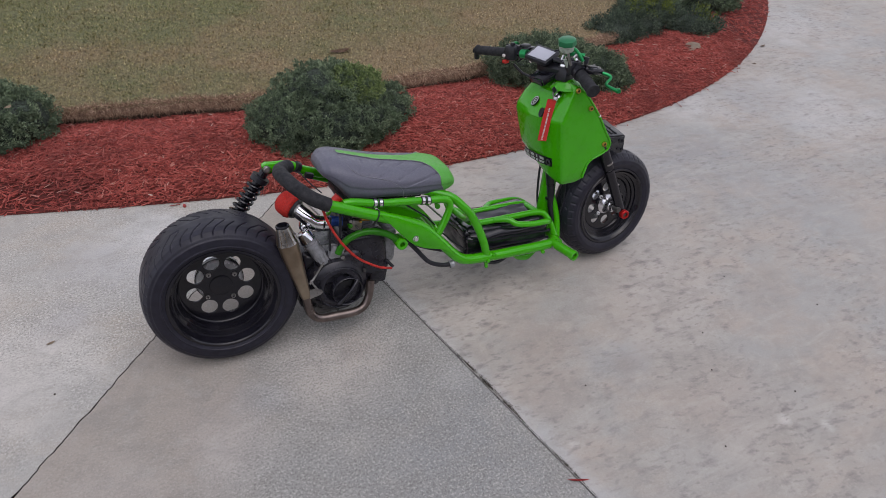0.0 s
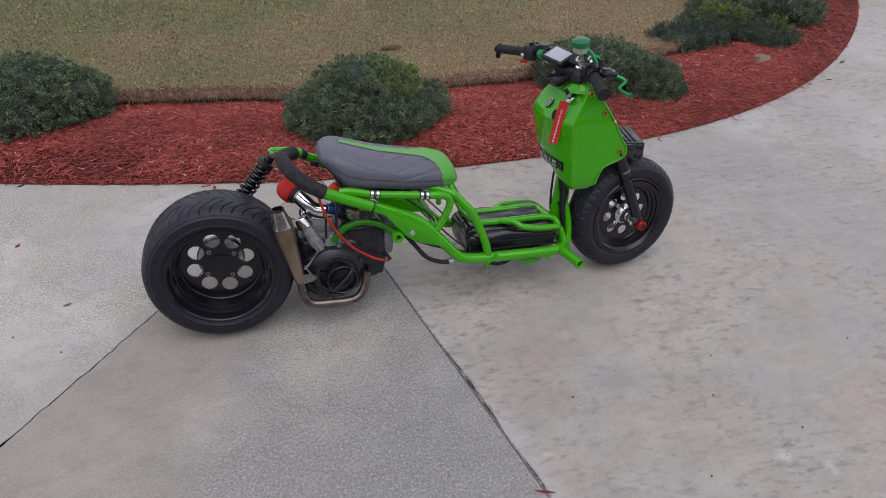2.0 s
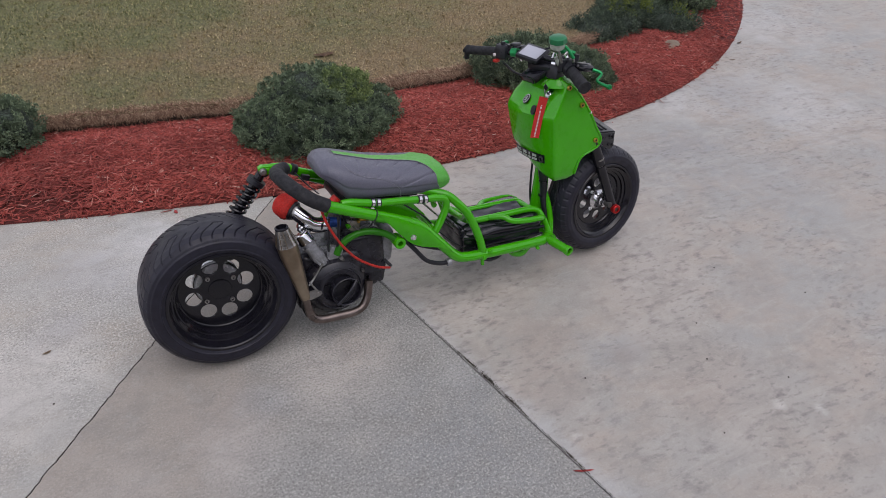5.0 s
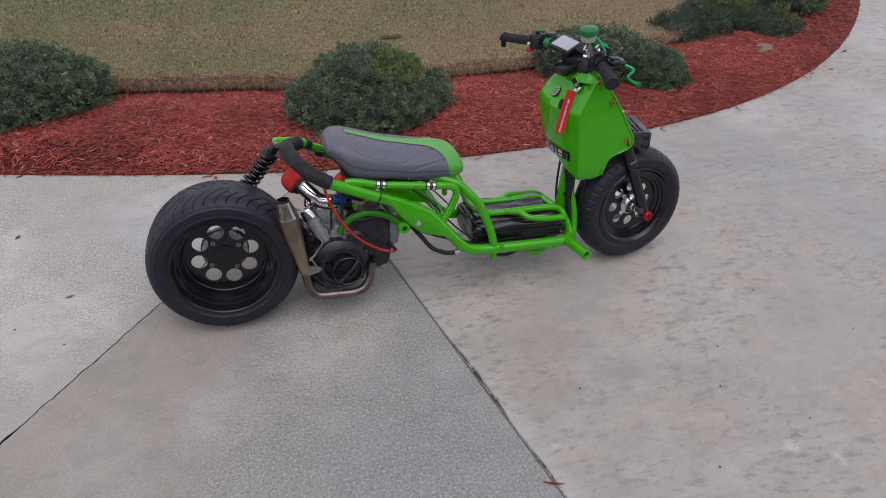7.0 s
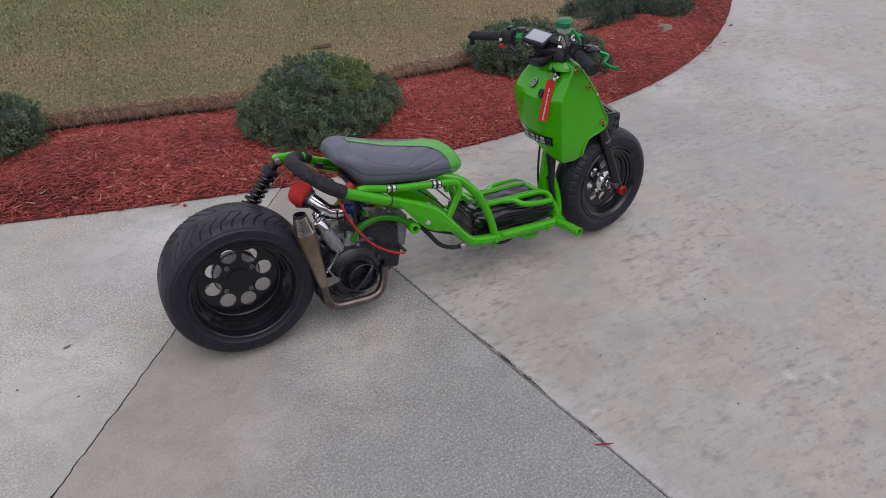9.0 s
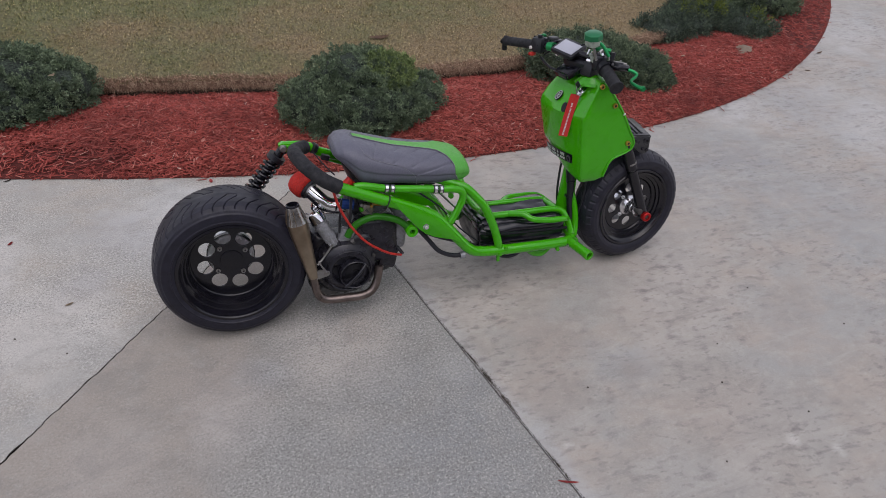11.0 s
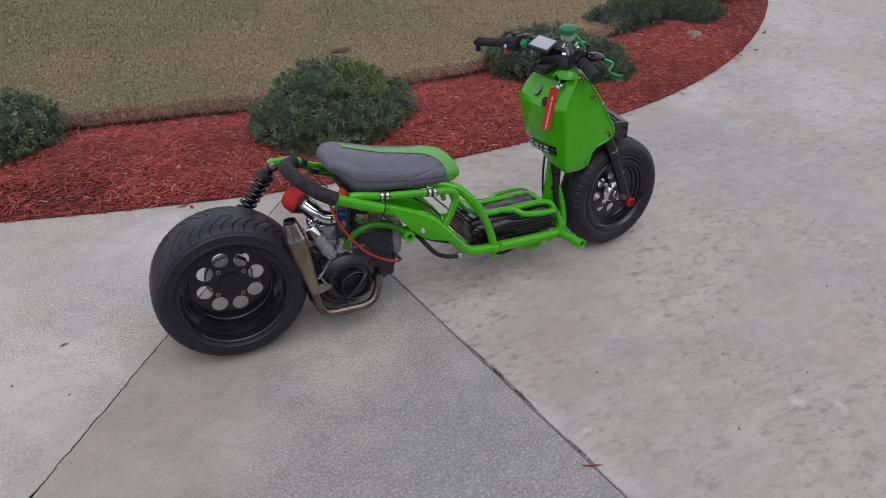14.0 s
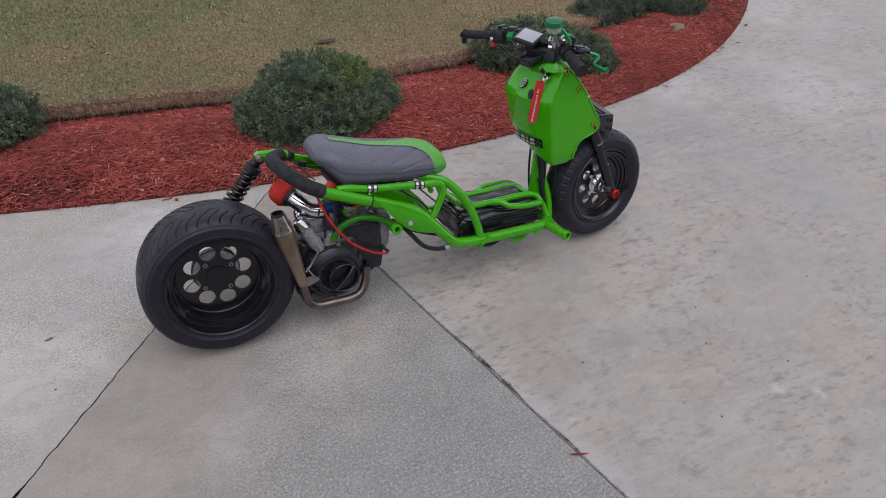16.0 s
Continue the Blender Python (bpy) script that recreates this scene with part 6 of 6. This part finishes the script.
def face_patch(us, zs, lift, thick, bm=None):
    bm = bm or bmesh.new()
    grid = [[[bm.verts.new(on_fairing(u, z, lift + k * thick)) for u in us] for z in zs] for k in (0, 1)]
    for i in range(len(zs) - 1):
        for j in range(len(us) - 1):
            bm.faces.new((grid[1][i][j], grid[1][i][j + 1], grid[1][i + 1][j + 1], grid[1][i + 1][j]))
    for i, edge in ((0, True), (len(zs) - 1, True)):
        for j in range(len(us) - 1):
            bm.faces.new((grid[0][i][j], grid[0][i][j + 1], grid[1][i][j + 1], grid[1][i][j]))
    for j in (0, len(us) - 1):
        for i in range(len(zs) - 1):
            bm.faces.new((grid[0][i][j], grid[0][i + 1][j], grid[1][i + 1][j], grid[1][i][j]))
    return bm


def badge_at(u, z, size, material, name, label, tilt):
    o = on_fairing(u, z, 0.003)
    b = part(name, lathe([(0, 0.004), (size * 0.9, 0.004), (size, 0.0025), (size, -0.002), (0, -0.002)], 32, "z"), material, fairing, label)
    b.matrix_local = Matrix.Translation(o) @ Vector((-0.75, 0.0, tilt)).to_track_quat("Z", "Y").to_matrix().to_4x4() @ Matrix.Diagonal((1.0, 1.35, 1.0, 1.0))
    return b


badge = badge_at(0.62, 0.684, 0.0150, BLACK_PAINT, "round_badge", "round black and silver sticker badge", 0.66)
part("badge_ring", lathe([(0.0115, 0.005), (0.0140, 0.005), (0.0140, 0.0035), (0.0115, 0.0035), (0.0115, 0.005)], 32, "z"), SILVER_PRINT, badge)
for k in range(3):
    part("badge_print", block((0.014 - 0.004 * abs(k - 1), 0.0035, 0.001), (0, 0.0055 * (k - 1), 0.0048), 0.0), SILVER_PRINT, badge)
socket = badge_at(0.36, 0.655, 0.0135, BLACK_PLASTIC, "fuel_plug", "black rubber plug", 0.25)
strip = part("name_strip", face_patch(np.linspace(0.10, 0.93, 16), np.linspace(0.454, 0.488, 4), 0.004, 0.002), BLACK_PAINT, fairing, "black sticker strip with silver shapes")
for k, (a, b) in enumerate(((0.27, 0.40), (0.44, 0.50), (0.54, 0.68), (0.72, 0.88))):
    part("strip_print", face_patch(np.linspace(a, b, 4), (0.458, 0.467), 0.0065, 0.001), SILVER_PRINT, strip)
    part("strip_print", face_patch(np.linspace(a + 0.01, b - 0.02, 4), (0.472, 0.483), 0.0065, 0.001), SILVER_PRINT, strip)
ring = part("strip_ring", lathe([(0.008, 0.003), (0.0135, 0.003), (0.0135, -0.001), (0.008, -0.001), (0.008, 0.003)], 24, "z"), BLACK_PLASTIC, strip)
ring.matrix_local = Matrix.Translation(on_fairing(0.165, 0.469, 0.007)) @ Vector((-1, 0, -0.15)).to_track_quat("Z", "Y").to_matrix().to_4x4()

# ignition lock, key and its red ribbon
lock = part("ignition_lock", lathe([(0, 0.004), (0.013, 0.004), (0.015, 0.003), (0.022, 0.003), (0.024, 0.001), (0.024, -0.004), (0, -0.004)], 32, "z"), CHROME, scooter, "polished steel ignition lock plate")
lock.matrix_local = Matrix.Translation((1.246, -0.068, 0.722)) @ Vector((-0.62, -0.1, 0.75)).to_track_quat("Z", "Y").to_matrix().to_4x4() @ Matrix.Diagonal((0.56, 0.88, 1, 1))
part("key_barrel", lathe([(0, 0.008), (0.009, 0.008), (0.011, 0.006), (0.011, 0.0), (0, 0.0)], 24, "z"), BLACK_PLASTIC, lock)
part("key_blade", block((0.005, 0.009, 0.022), (0.002, 0, 0.018), 0.001), CHROME, lock)
part("key_head", block((0.007, 0.017, 0.024), (0.004, 0, 0.034), 0.003), BLACK_PLASTIC, lock)
tag = part("key_ribbon", tube([(1.2245, -0.070, 0.746), (1.2225, -0.073, 0.729), (1.2265, -0.073, 0.710)], 0.0022, 8, 5), STEEL, scooter, "red woven key ribbon with white print")
T0, T1 = Vector((1.2240, -0.0665, 0.712)), Vector((1.1900, -0.0705, 0.562))
side_v = Vector((0.030, -0.012, -0.004))
ribbon = part("ribbon", slab([T0 - 0.5 * side_v, T0 + 0.5 * side_v, T0.lerp(T1, 0.5) + 0.5 * side_v + Vector((-0.003, 0, 0)), T1 + 0.5 * side_v, T1 - 0.5 * side_v, T0.lerp(T1, 0.5) - 0.5 * side_v + Vector((-0.003, 0, 0))], 0.0025), TAG_RED, tag, "red ribbon")
n_v = side_v.cross(T1 - T0).normalized()
if n_v.x > 0:
    n_v = -n_v
for k in range(22):
    a = 0.20 + 0.034 * k + (0.03 if k > 2 else 0)
    if a > 0.95:
        break
    mid0, mid1 = T0.lerp(T1, a), T0.lerp(T1, a + 0.022)
    s = side_v.normalized() * 0.0027
    part("ribbon_print", slab([p + n_v * 0.0030 + Vector((-0.0022, 0, 0)) for p in (mid0 - s, mid0 + s, mid1 + s, mid1 - s)], 0.0006), WHITE, tag)

# handlebar
BAR_L, BAR_R = Vector((1.113, 0.316, 0.820)), Vector((1.351, -0.213, 0.866))
bar_at = lambda u: BAR_L.lerp(BAR_R, u)
bar = part("handlebar", tube([bar_at(0.02), bar_at(0.2), bar_at(0.38), (1.240, 0.05, 0.838), (1.275, -0.02, 0.832), (1.300, -0.07, 0.818), (1.307, -0.10, 0.808), (1.293, -0.20, 0.774)], 0.011, 16, 6), BLACK_PAINT, scooter, "black handlebar")
GR_A, GR_B = Vector((1.307, -0.098, 0.808)), Vector((1.290, -0.215, 0.770))


def grip(a, b, name, r=0.0165):
    a, b = Vector(a), Vector(b)
    bm = tube([a.lerp(b, k / 24) for k in range(25)], r, 22, 1, wave=lambda i: 1.0 + 0.035 * (i % 2) + (0.14 if i > 22 else 0.0))
    return part(name, bm, FOAM, bar, "ribbed black rubber grip", 60)


grip(bar_at(0.245), bar_at(0.0), "grip")
grip(GR_A, GR_B, "grip", 0.0205)
part("bar_end", rod(bar_at(0.0) + Vector((-0.004, 0.008, -0.002)), bar_at(-0.02), 0.013, sides=20), BLACK_PLASTIC, bar)
part("clutch_stub", block((0.018, 0.018, 0.03), bar_at(-0.005) + Vector((0.0, 0.0, -0.022)), 0.005), BLACK_PLASTIC, bar)
left_switch = part("switch_housing", block((0.050, 0.052, 0.056), bar_at(0.295) + Vector((0, 0, 0.002)), 0.012, (0, 0, 24)), BLACK_PLASTIC, bar, "black switch housing")
part("red_button", block((0.022, 0.020, 0.012), bar_at(0.285) + Vector((-0.024, 0.0, -0.030)), 0.003, (0, 0, 19)), RED_PLASTIC, left_switch, "red starter button")
part("white_button", rod(bar_at(0.275) + Vector((-0.022, 0, -0.008)), bar_at(0.275) + Vector((-0.031, 0, -0.008)), 0.006), WHITE, left_switch)
part("switch_knob", block((0.016, 0.014, 0.014), bar_at(0.31) + Vector((-0.01, 0, 0.032)), 0.003), BLACK_PLASTIC, left_switch)
part("perch", block((0.05, 0.03, 0.022), bar_at(0.36) + Vector((0.032, 0.0, 0.012)), 0.006, (0, 0, 19)), BLACK_PAINT, bar)
part("green_clamp", rod(bar_at(0.365), bar_at(0.41), 0.0165, sides=24), GREEN_METAL, bar, "green anodised bar clamp")
part("switch_housing", block((0.05, 0.040, 0.046), (1.296, -0.072, 0.818), 0.010, (0, 0, 9)), BLACK_PLASTIC, bar)
part("throttle_collar", rod(GR_A.lerp(GR_B, -0.05), GR_A.lerp(GR_B, 0.14), 0.0275, sides=28), BLACK_PLASTIC, bar)
clamp_block = part("bar_clamp", block((0.060, 0.10, 0.030), (1.268, 0.01, 0.806), 0.008, (0, -20, 19)), BLACK_PLASTIC, scooter, "black top clamp and risers")
part("riser", block((0.055, 0.05, 0.05), (1.285, -0.045, 0.790), 0.008, (0, 10, 19)), BLACK_PLASTIC, clamp_block)
shelf = part("shelf", slab([(1.200, 0.058, 0.770), (1.214, -0.008, 0.768), (1.275, -0.035, 0.812), (1.29, 0.06, 0.820)], 0.005, 0.002), BLACK_PAINT, clamp_block)
part("shelf_face", slab([(1.200, 0.058, 0.768), (1.214, -0.008, 0.766), (1.224, -0.004, 0.746), (1.212, 0.052, 0.748)], 0.006, 0.002), BLACK_PAINT, shelf)
part("shelf_side", slab([(1.214, -0.008, 0.766), (1.275, -0.035, 0.810), (1.272, -0.030, 0.788), (1.224, -0.004, 0.746)], 0.006, 0.002), BLACK_PAINT, shelf)
part("stem_nut", lathe([(0, 0.016), (0.013, 0.016), (0.016, 0.012), (0.016, 0.0), (0, 0.0)], 6, "z", (1.285, -0.035, 0.812)), CHROME, clamp_block)

# display
meter = part("speedometer", block((0.082, 0.101, 0.016), (0, 0, 0), 0.005), BLACK_PLASTIC, scooter, "black digital speedometer with a pale screen")
meter.matrix_local = pose(1.240, 0.046, 0.843, 8, -22, 17)
part("screen", block((0.060, 0.082, 0.002), (-0.002, -0.001, 0.0090), 0.0008), SCREEN, meter, "pale grey display")
part("meter_back", block((0.05, 0.062, 0.022), (0.008, 0, -0.018), 0.007), BLACK_PLASTIC, meter)
part("meter_stay", block((0.02, 0.045, 0.05), (0.0, 0, -0.05), 0.005), BLACK_PLASTIC, meter)
for y in (-0.025, 0.025):
    part("meter_button", rod((-0.024, y, -0.012), (-0.038, y, -0.014), 0.005), CHROME if y > 0 else BLACK_PLASTIC, meter)

# brake reservoir, master cylinder and lever
reservoir = part("brake_reservoir", lathe([(0, -0.036), (0.020, -0.036), (0.0245, -0.032), (0.0255, -0.025), (0.0255, -0.012), (0, -0.012)], 32, "z"), CLEAR, scooter, "cloudy plastic brake fluid reservoir")
reservoir.matrix_local = pose(1.250, -0.092, 0.918, 10, -8, 0)
part("cap", lathe([(0, 0.010), (0.025, 0.010), (0.0315, 0.006), (0.0325, 0.002), (0.0325, -0.011), (0.028, -0.013), (0, -0.013)], 8, "z"), CAP_GREEN, reservoir, "green faceted cap")
part("reservoir_stem", rod((1.252, -0.092, 0.888), (1.270, -0.098, 0.835), 0.0050), STEEL, scooter)
part("reservoir_hose", tube([(1.262, -0.070, 0.850), (1.272, -0.071, 0.830), (1.276, -0.072, 0.822)], 0.0062, 10, 4), CLEAR, scooter)
master = part("master_cylinder", rod((1.300, -0.050, 0.836), (1.335, -0.135, 0.816), 0.014, sides=20), BLACK_PAINT, scooter, "black brake master cylinder")
part("green_arm", tube([(1.262, -0.075, 0.868), (1.288, -0.095, 0.872), (1.312, -0.115, 0.868)], 0.0068, 8, 4), GREEN_METAL, master)
part("green_arm", tube([(1.268, -0.10, 0.895), (1.285, -0.104, 0.883), (1.305, -0.118, 0.85)], 0.0062, 8, 4), GREEN_METAL, master)
part("banjo_bolt", rod((1.29, -0.09, 0.862), (1.300, -0.09, 0.878), 0.008, sides=10), STEEL, master)
part("banjo_bolt", rod((1.262, -0.055, 0.842), (1.272, -0.05, 0.858), 0.008, sides=10), CHROME, master)
part("banjo_bolt", rod((1.282, -0.098, 0.862), (1.288, -0.104, 0.874), 0.007, sides=10), CHROME, master)
part("banjo_bolt", rod((1.300, -0.085, 0.846), (1.296, -0.080, 0.858), 0.006, sides=8), CHROME, master)
part("clamp_screw", rod((1.306, -0.118, 0.838), (1.303, -0.118, 0.850), 0.0045, sides=8), STEEL, master)
part("clamp_screw", rod((1.322, -0.090, 0.838), (1.320, -0.090, 0.850), 0.0045, sides=8), STEEL, master)
part("brake_hose", tube([(1.292, -0.092, 0.866), (1.318, -0.060, 0.862), (1.335, -0.045, 0.82), (1.345, -0.05, 0.76)], 0.0045, 8, 6), BLACK_PLASTIC, master)
part("green_lever_stub", tube([bar_at(0.30) + Vector((0.022, 0.01, 0.030)), bar_at(0.26) + Vector((0.032, 0, 0.033)), bar_at(0.22) + Vector((0.040, 0, 0.028))], 0.0058, 8, 5), GREEN_METAL, bar, "green anodised clutch lever stub")
part("perch_cap", block((0.034, 0.030, 0.012), bar_at(0.345) + Vector((0.026, 0, 0.026)), 0.004, (0, 0, 24)), BRACKET, bar)
part("switch_rib", block((0.006, 0.054, 0.058), bar_at(0.295) + Vector((-0.004, 0, 0.002)), 0.003, (0, 0, 24)), BLACK_PAINT, bar)
part("mirror_mount", rod((1.318, -0.112, 0.840), (1.322, -0.112, 0.862), 0.011, sides=12), BLACK_PLASTIC, master)
part("lever_perch", block((0.056, 0.052, 0.022), (1.340, -0.136, 0.818), 0.009, (0, 8, 12), segments=3), BLACK_PAINT, master)
part("perch_lid", block((0.040, 0.032, 0.006), (1.338, -0.130, 0.831), 0.0025, (0, 8, 12)), BRACKET, master)
for dx, dy in ((-0.014, -0.010), (0.014, 0.010)):
    part("lid_screw", lathe([(0, 0.003), (0.003, 0.003), (0.0036, 0.001), (0.0036, -0.003), (0, -0.003)], 10, "z", (1.338 + dx, -0.130 + dy, 0.834 - 0.14 * dx)), STEEL, master)
part("perch_bolt", lathe([(0, 0.014), (0.006, 0.014), (0.007, 0.010), (0.007, 0.0), (0, 0.0)], 12, "z", (1.352, -0.148, 0.818)), STEEL, master)
part("perch_clamp", block((0.030, 0.028, 0.034), (1.312, -0.100, 0.826), 0.008, (10, 0, 8)), BLACK_PLASTIC, master)
lever = part("brake_lever", tube([(1.362, -0.158, 0.812), (1.378, -0.172, 0.806), (1.381, -0.183, 0.798), (1.352, -0.199, 0.785), (1.351, -0.226, 0.779), (1.362, -0.252, 0.774)], [0.0060, 0.0062, 0.0055, 0.0052, 0.0056, 0.0065], 12, 6), GREEN_METAL, scooter, "short green anodised brake lever", 60)
part("lever_tip", lathe([(0, -0.009), (0.007, -0.007), (0.0095, 0.0), (0.007, 0.007), (0, 0.009)], 16, "y", (1.363, -0.254, 0.774)), GREEN_METAL, lever)
cable([(1.19, 0.16, 0.79), (1.205, 0.11, 0.765), (1.235, 0.07, 0.755)], 0.0045, BLACK_PLASTIC)
cable([(1.31, -0.14, 0.83), (1.33, -0.11, 0.80), (1.345, -0.09, 0.72)], 0.0045, BLACK_PLASTIC)
cable([(1.262, 0.0, 0.865), (1.28, -0.04, 0.88), (1.265, -0.09, 0.885)], 0.003, BLACK_PLASTIC)
cable([(1.20, 0.15, 0.80), (1.23, 0.12, 0.83), (1.25, 0.08, 0.84)], 0.0035, BLACK_PLASTIC)


# ---- small things on the ground ----
def pebble(name, label, at, size, material, seed, category):
    bm = bmesh.new()
    bmesh.ops.create_icosphere(bm, subdivisions=3, radius=1.0)
    for v in bm.verts:
        k = 1 + 0.25 * noise.noise(v.co * 1.7 + Vector((seed, 0, 0))) + 0.07 * noise.noise(v.co * 6 + Vector((seed, 0, 0)))
        v.co = Vector((v.co.x * size[0], v.co.y * size[1], v.co.z * size[2])) * k
    ob = part(name, bm, material, None, "", 60)
    ob.matrix_world = pose(*at, 0, 0, seed * 37)
    return tagged(ob, label, category)


def leaf_litter(name, label, at, long, wide, yaw, material, curl=0.25, category="fallen leaf"):
    bm = bmesh.new()
    grid = []
    for i in range(9):
        u = i / 8 * 2 - 1
        w = wide * max(0.06, (1 - u * u) ** 0.7)
        grid.append([bm.verts.new((u * long, w * v, curl * long * (u * u + 0.6 * v * v * (wide / long)) + 0.002)) for v in (-1, -0.4, 0.4, 1)])
    for a, b in zip(grid, grid[1:]):
        for k in range(3):
            bm.faces.new((a[k], a[k + 1], b[k + 1], b[k]))
    bmesh.ops.solidify(bm, geom=bm.faces[:], thickness=0.0012)
    ob = part(name, bm, material, None, "", 60)
    ob.matrix_world = pose(*at, 0, 0, yaw)
    return tagged(ob, label, category)


pebble("stone", "flat buff stone half buried in the red mulch", (3.50, 1.71, 0.046), (0.120, 0.062, 0.034), ROCK, 1.0, "stone")
pebble("stone", "small pale stone in the mulch beside the shrub", (0.96, 1.04, 0.045), (0.022, 0.016, 0.014), ROCK, 2.0, "stone")
leaf_litter("dry_leaf", "curled dry brown leaf lying on the lawn", (1.004, 2.143, 0.094), 0.070, 0.026, 5, DEAD_LEAF, 0.12)
leaf_litter("bark_shred", "thin red bark shred lying across the concrete joint", (0.834, -0.953, 0.001), 0.034, 0.0035, -20, PETAL, 0.1, "bark shred")
pebble("red_petal", "small red petal scrap on the concrete", (-0.085, 0.843, 0.006), (0.010, 0.007, 0.007), PETAL, 3.0, "petal")
leaf_litter("dark_leaf", "small dry tan leaf on the concrete", (-0.598, 0.153, 0.0005), 0.015, 0.005, 20, TAN_LEAF, 0.15)
leaf_litter("dark_leaf", "small dark dry leaf on the concrete", (-0.921, 1.014, 0.0005), 0.018, 0.005, 30, DEBRIS, 0.15)
leaf_litter("dark_leaf", "small dark dry leaf on the concrete", (3.857, 1.447, 0.0005), 0.022, 0.007, -15, DEAD_LEAF, 0.15)
leaf_litter("dark_leaf", "small dark dry leaf on the concrete", (4.183, 1.698, 0.0005), 0.028, 0.009, 10, DEAD_LEAF, 0.25)
leaf_litter("red_leaf", "small reddish dry leaf on the concrete", (-0.842, 0.553, 0.0005), 0.013, 0.006, 60, PETAL, 0.2)
leaf_litter("bark_shred", "stray red bark shred on the concrete by the bed", (-0.33, 0.915, 0.001), 0.03, 0.003, 25, PETAL, 0.1, "bark shred")

for x, y in ((1.63, -0.586), (1.058, -0.649), (-0.582, -0.086), (1.533, -0.747), (1.95, -0.35), (0.93, 0.18), (2.2, -0.62), (1.35, -1.02), (-0.75, 0.02), (1.75, -0.93)):
    pebble("soil_crumb", "tiny black crumb of soil on the concrete", (x, y, 0.0012), (0.0034, 0.0028, 0.0018), DEBRIS, x, "debris")
leaf_litter("dry_leaf", "small tan dry leaf caught on the shrub", (-0.715, 1.41, 0.292), 0.016, 0.011, 40, TAN_LEAF, 0.3)
leaf_litter("dry_leaf", "greyish tan dry leaf on the red mulch", (-0.62, 1.401, 0.058), 0.026, 0.010, -5, TAN_LEAF, 0.25)
for k, (x, y) in enumerate(((2.747, 1.525), (2.956, 1.655), (2.481, 1.215))):
    pebble("pale_chip", "small pale wood chip on the red mulch", (x, y, mulch_height(x, y) + 0.016), (0.016, 0.009, 0.005), TAN_LEAF, 4.0 + k, "wood chip")
leaf_litter("paper_scrap", "crumpled white paper scrap on the concrete", (-0.075, 0.755, 0.001), 0.020, 0.014, 55, WHITE, 0.5, "paper scrap")
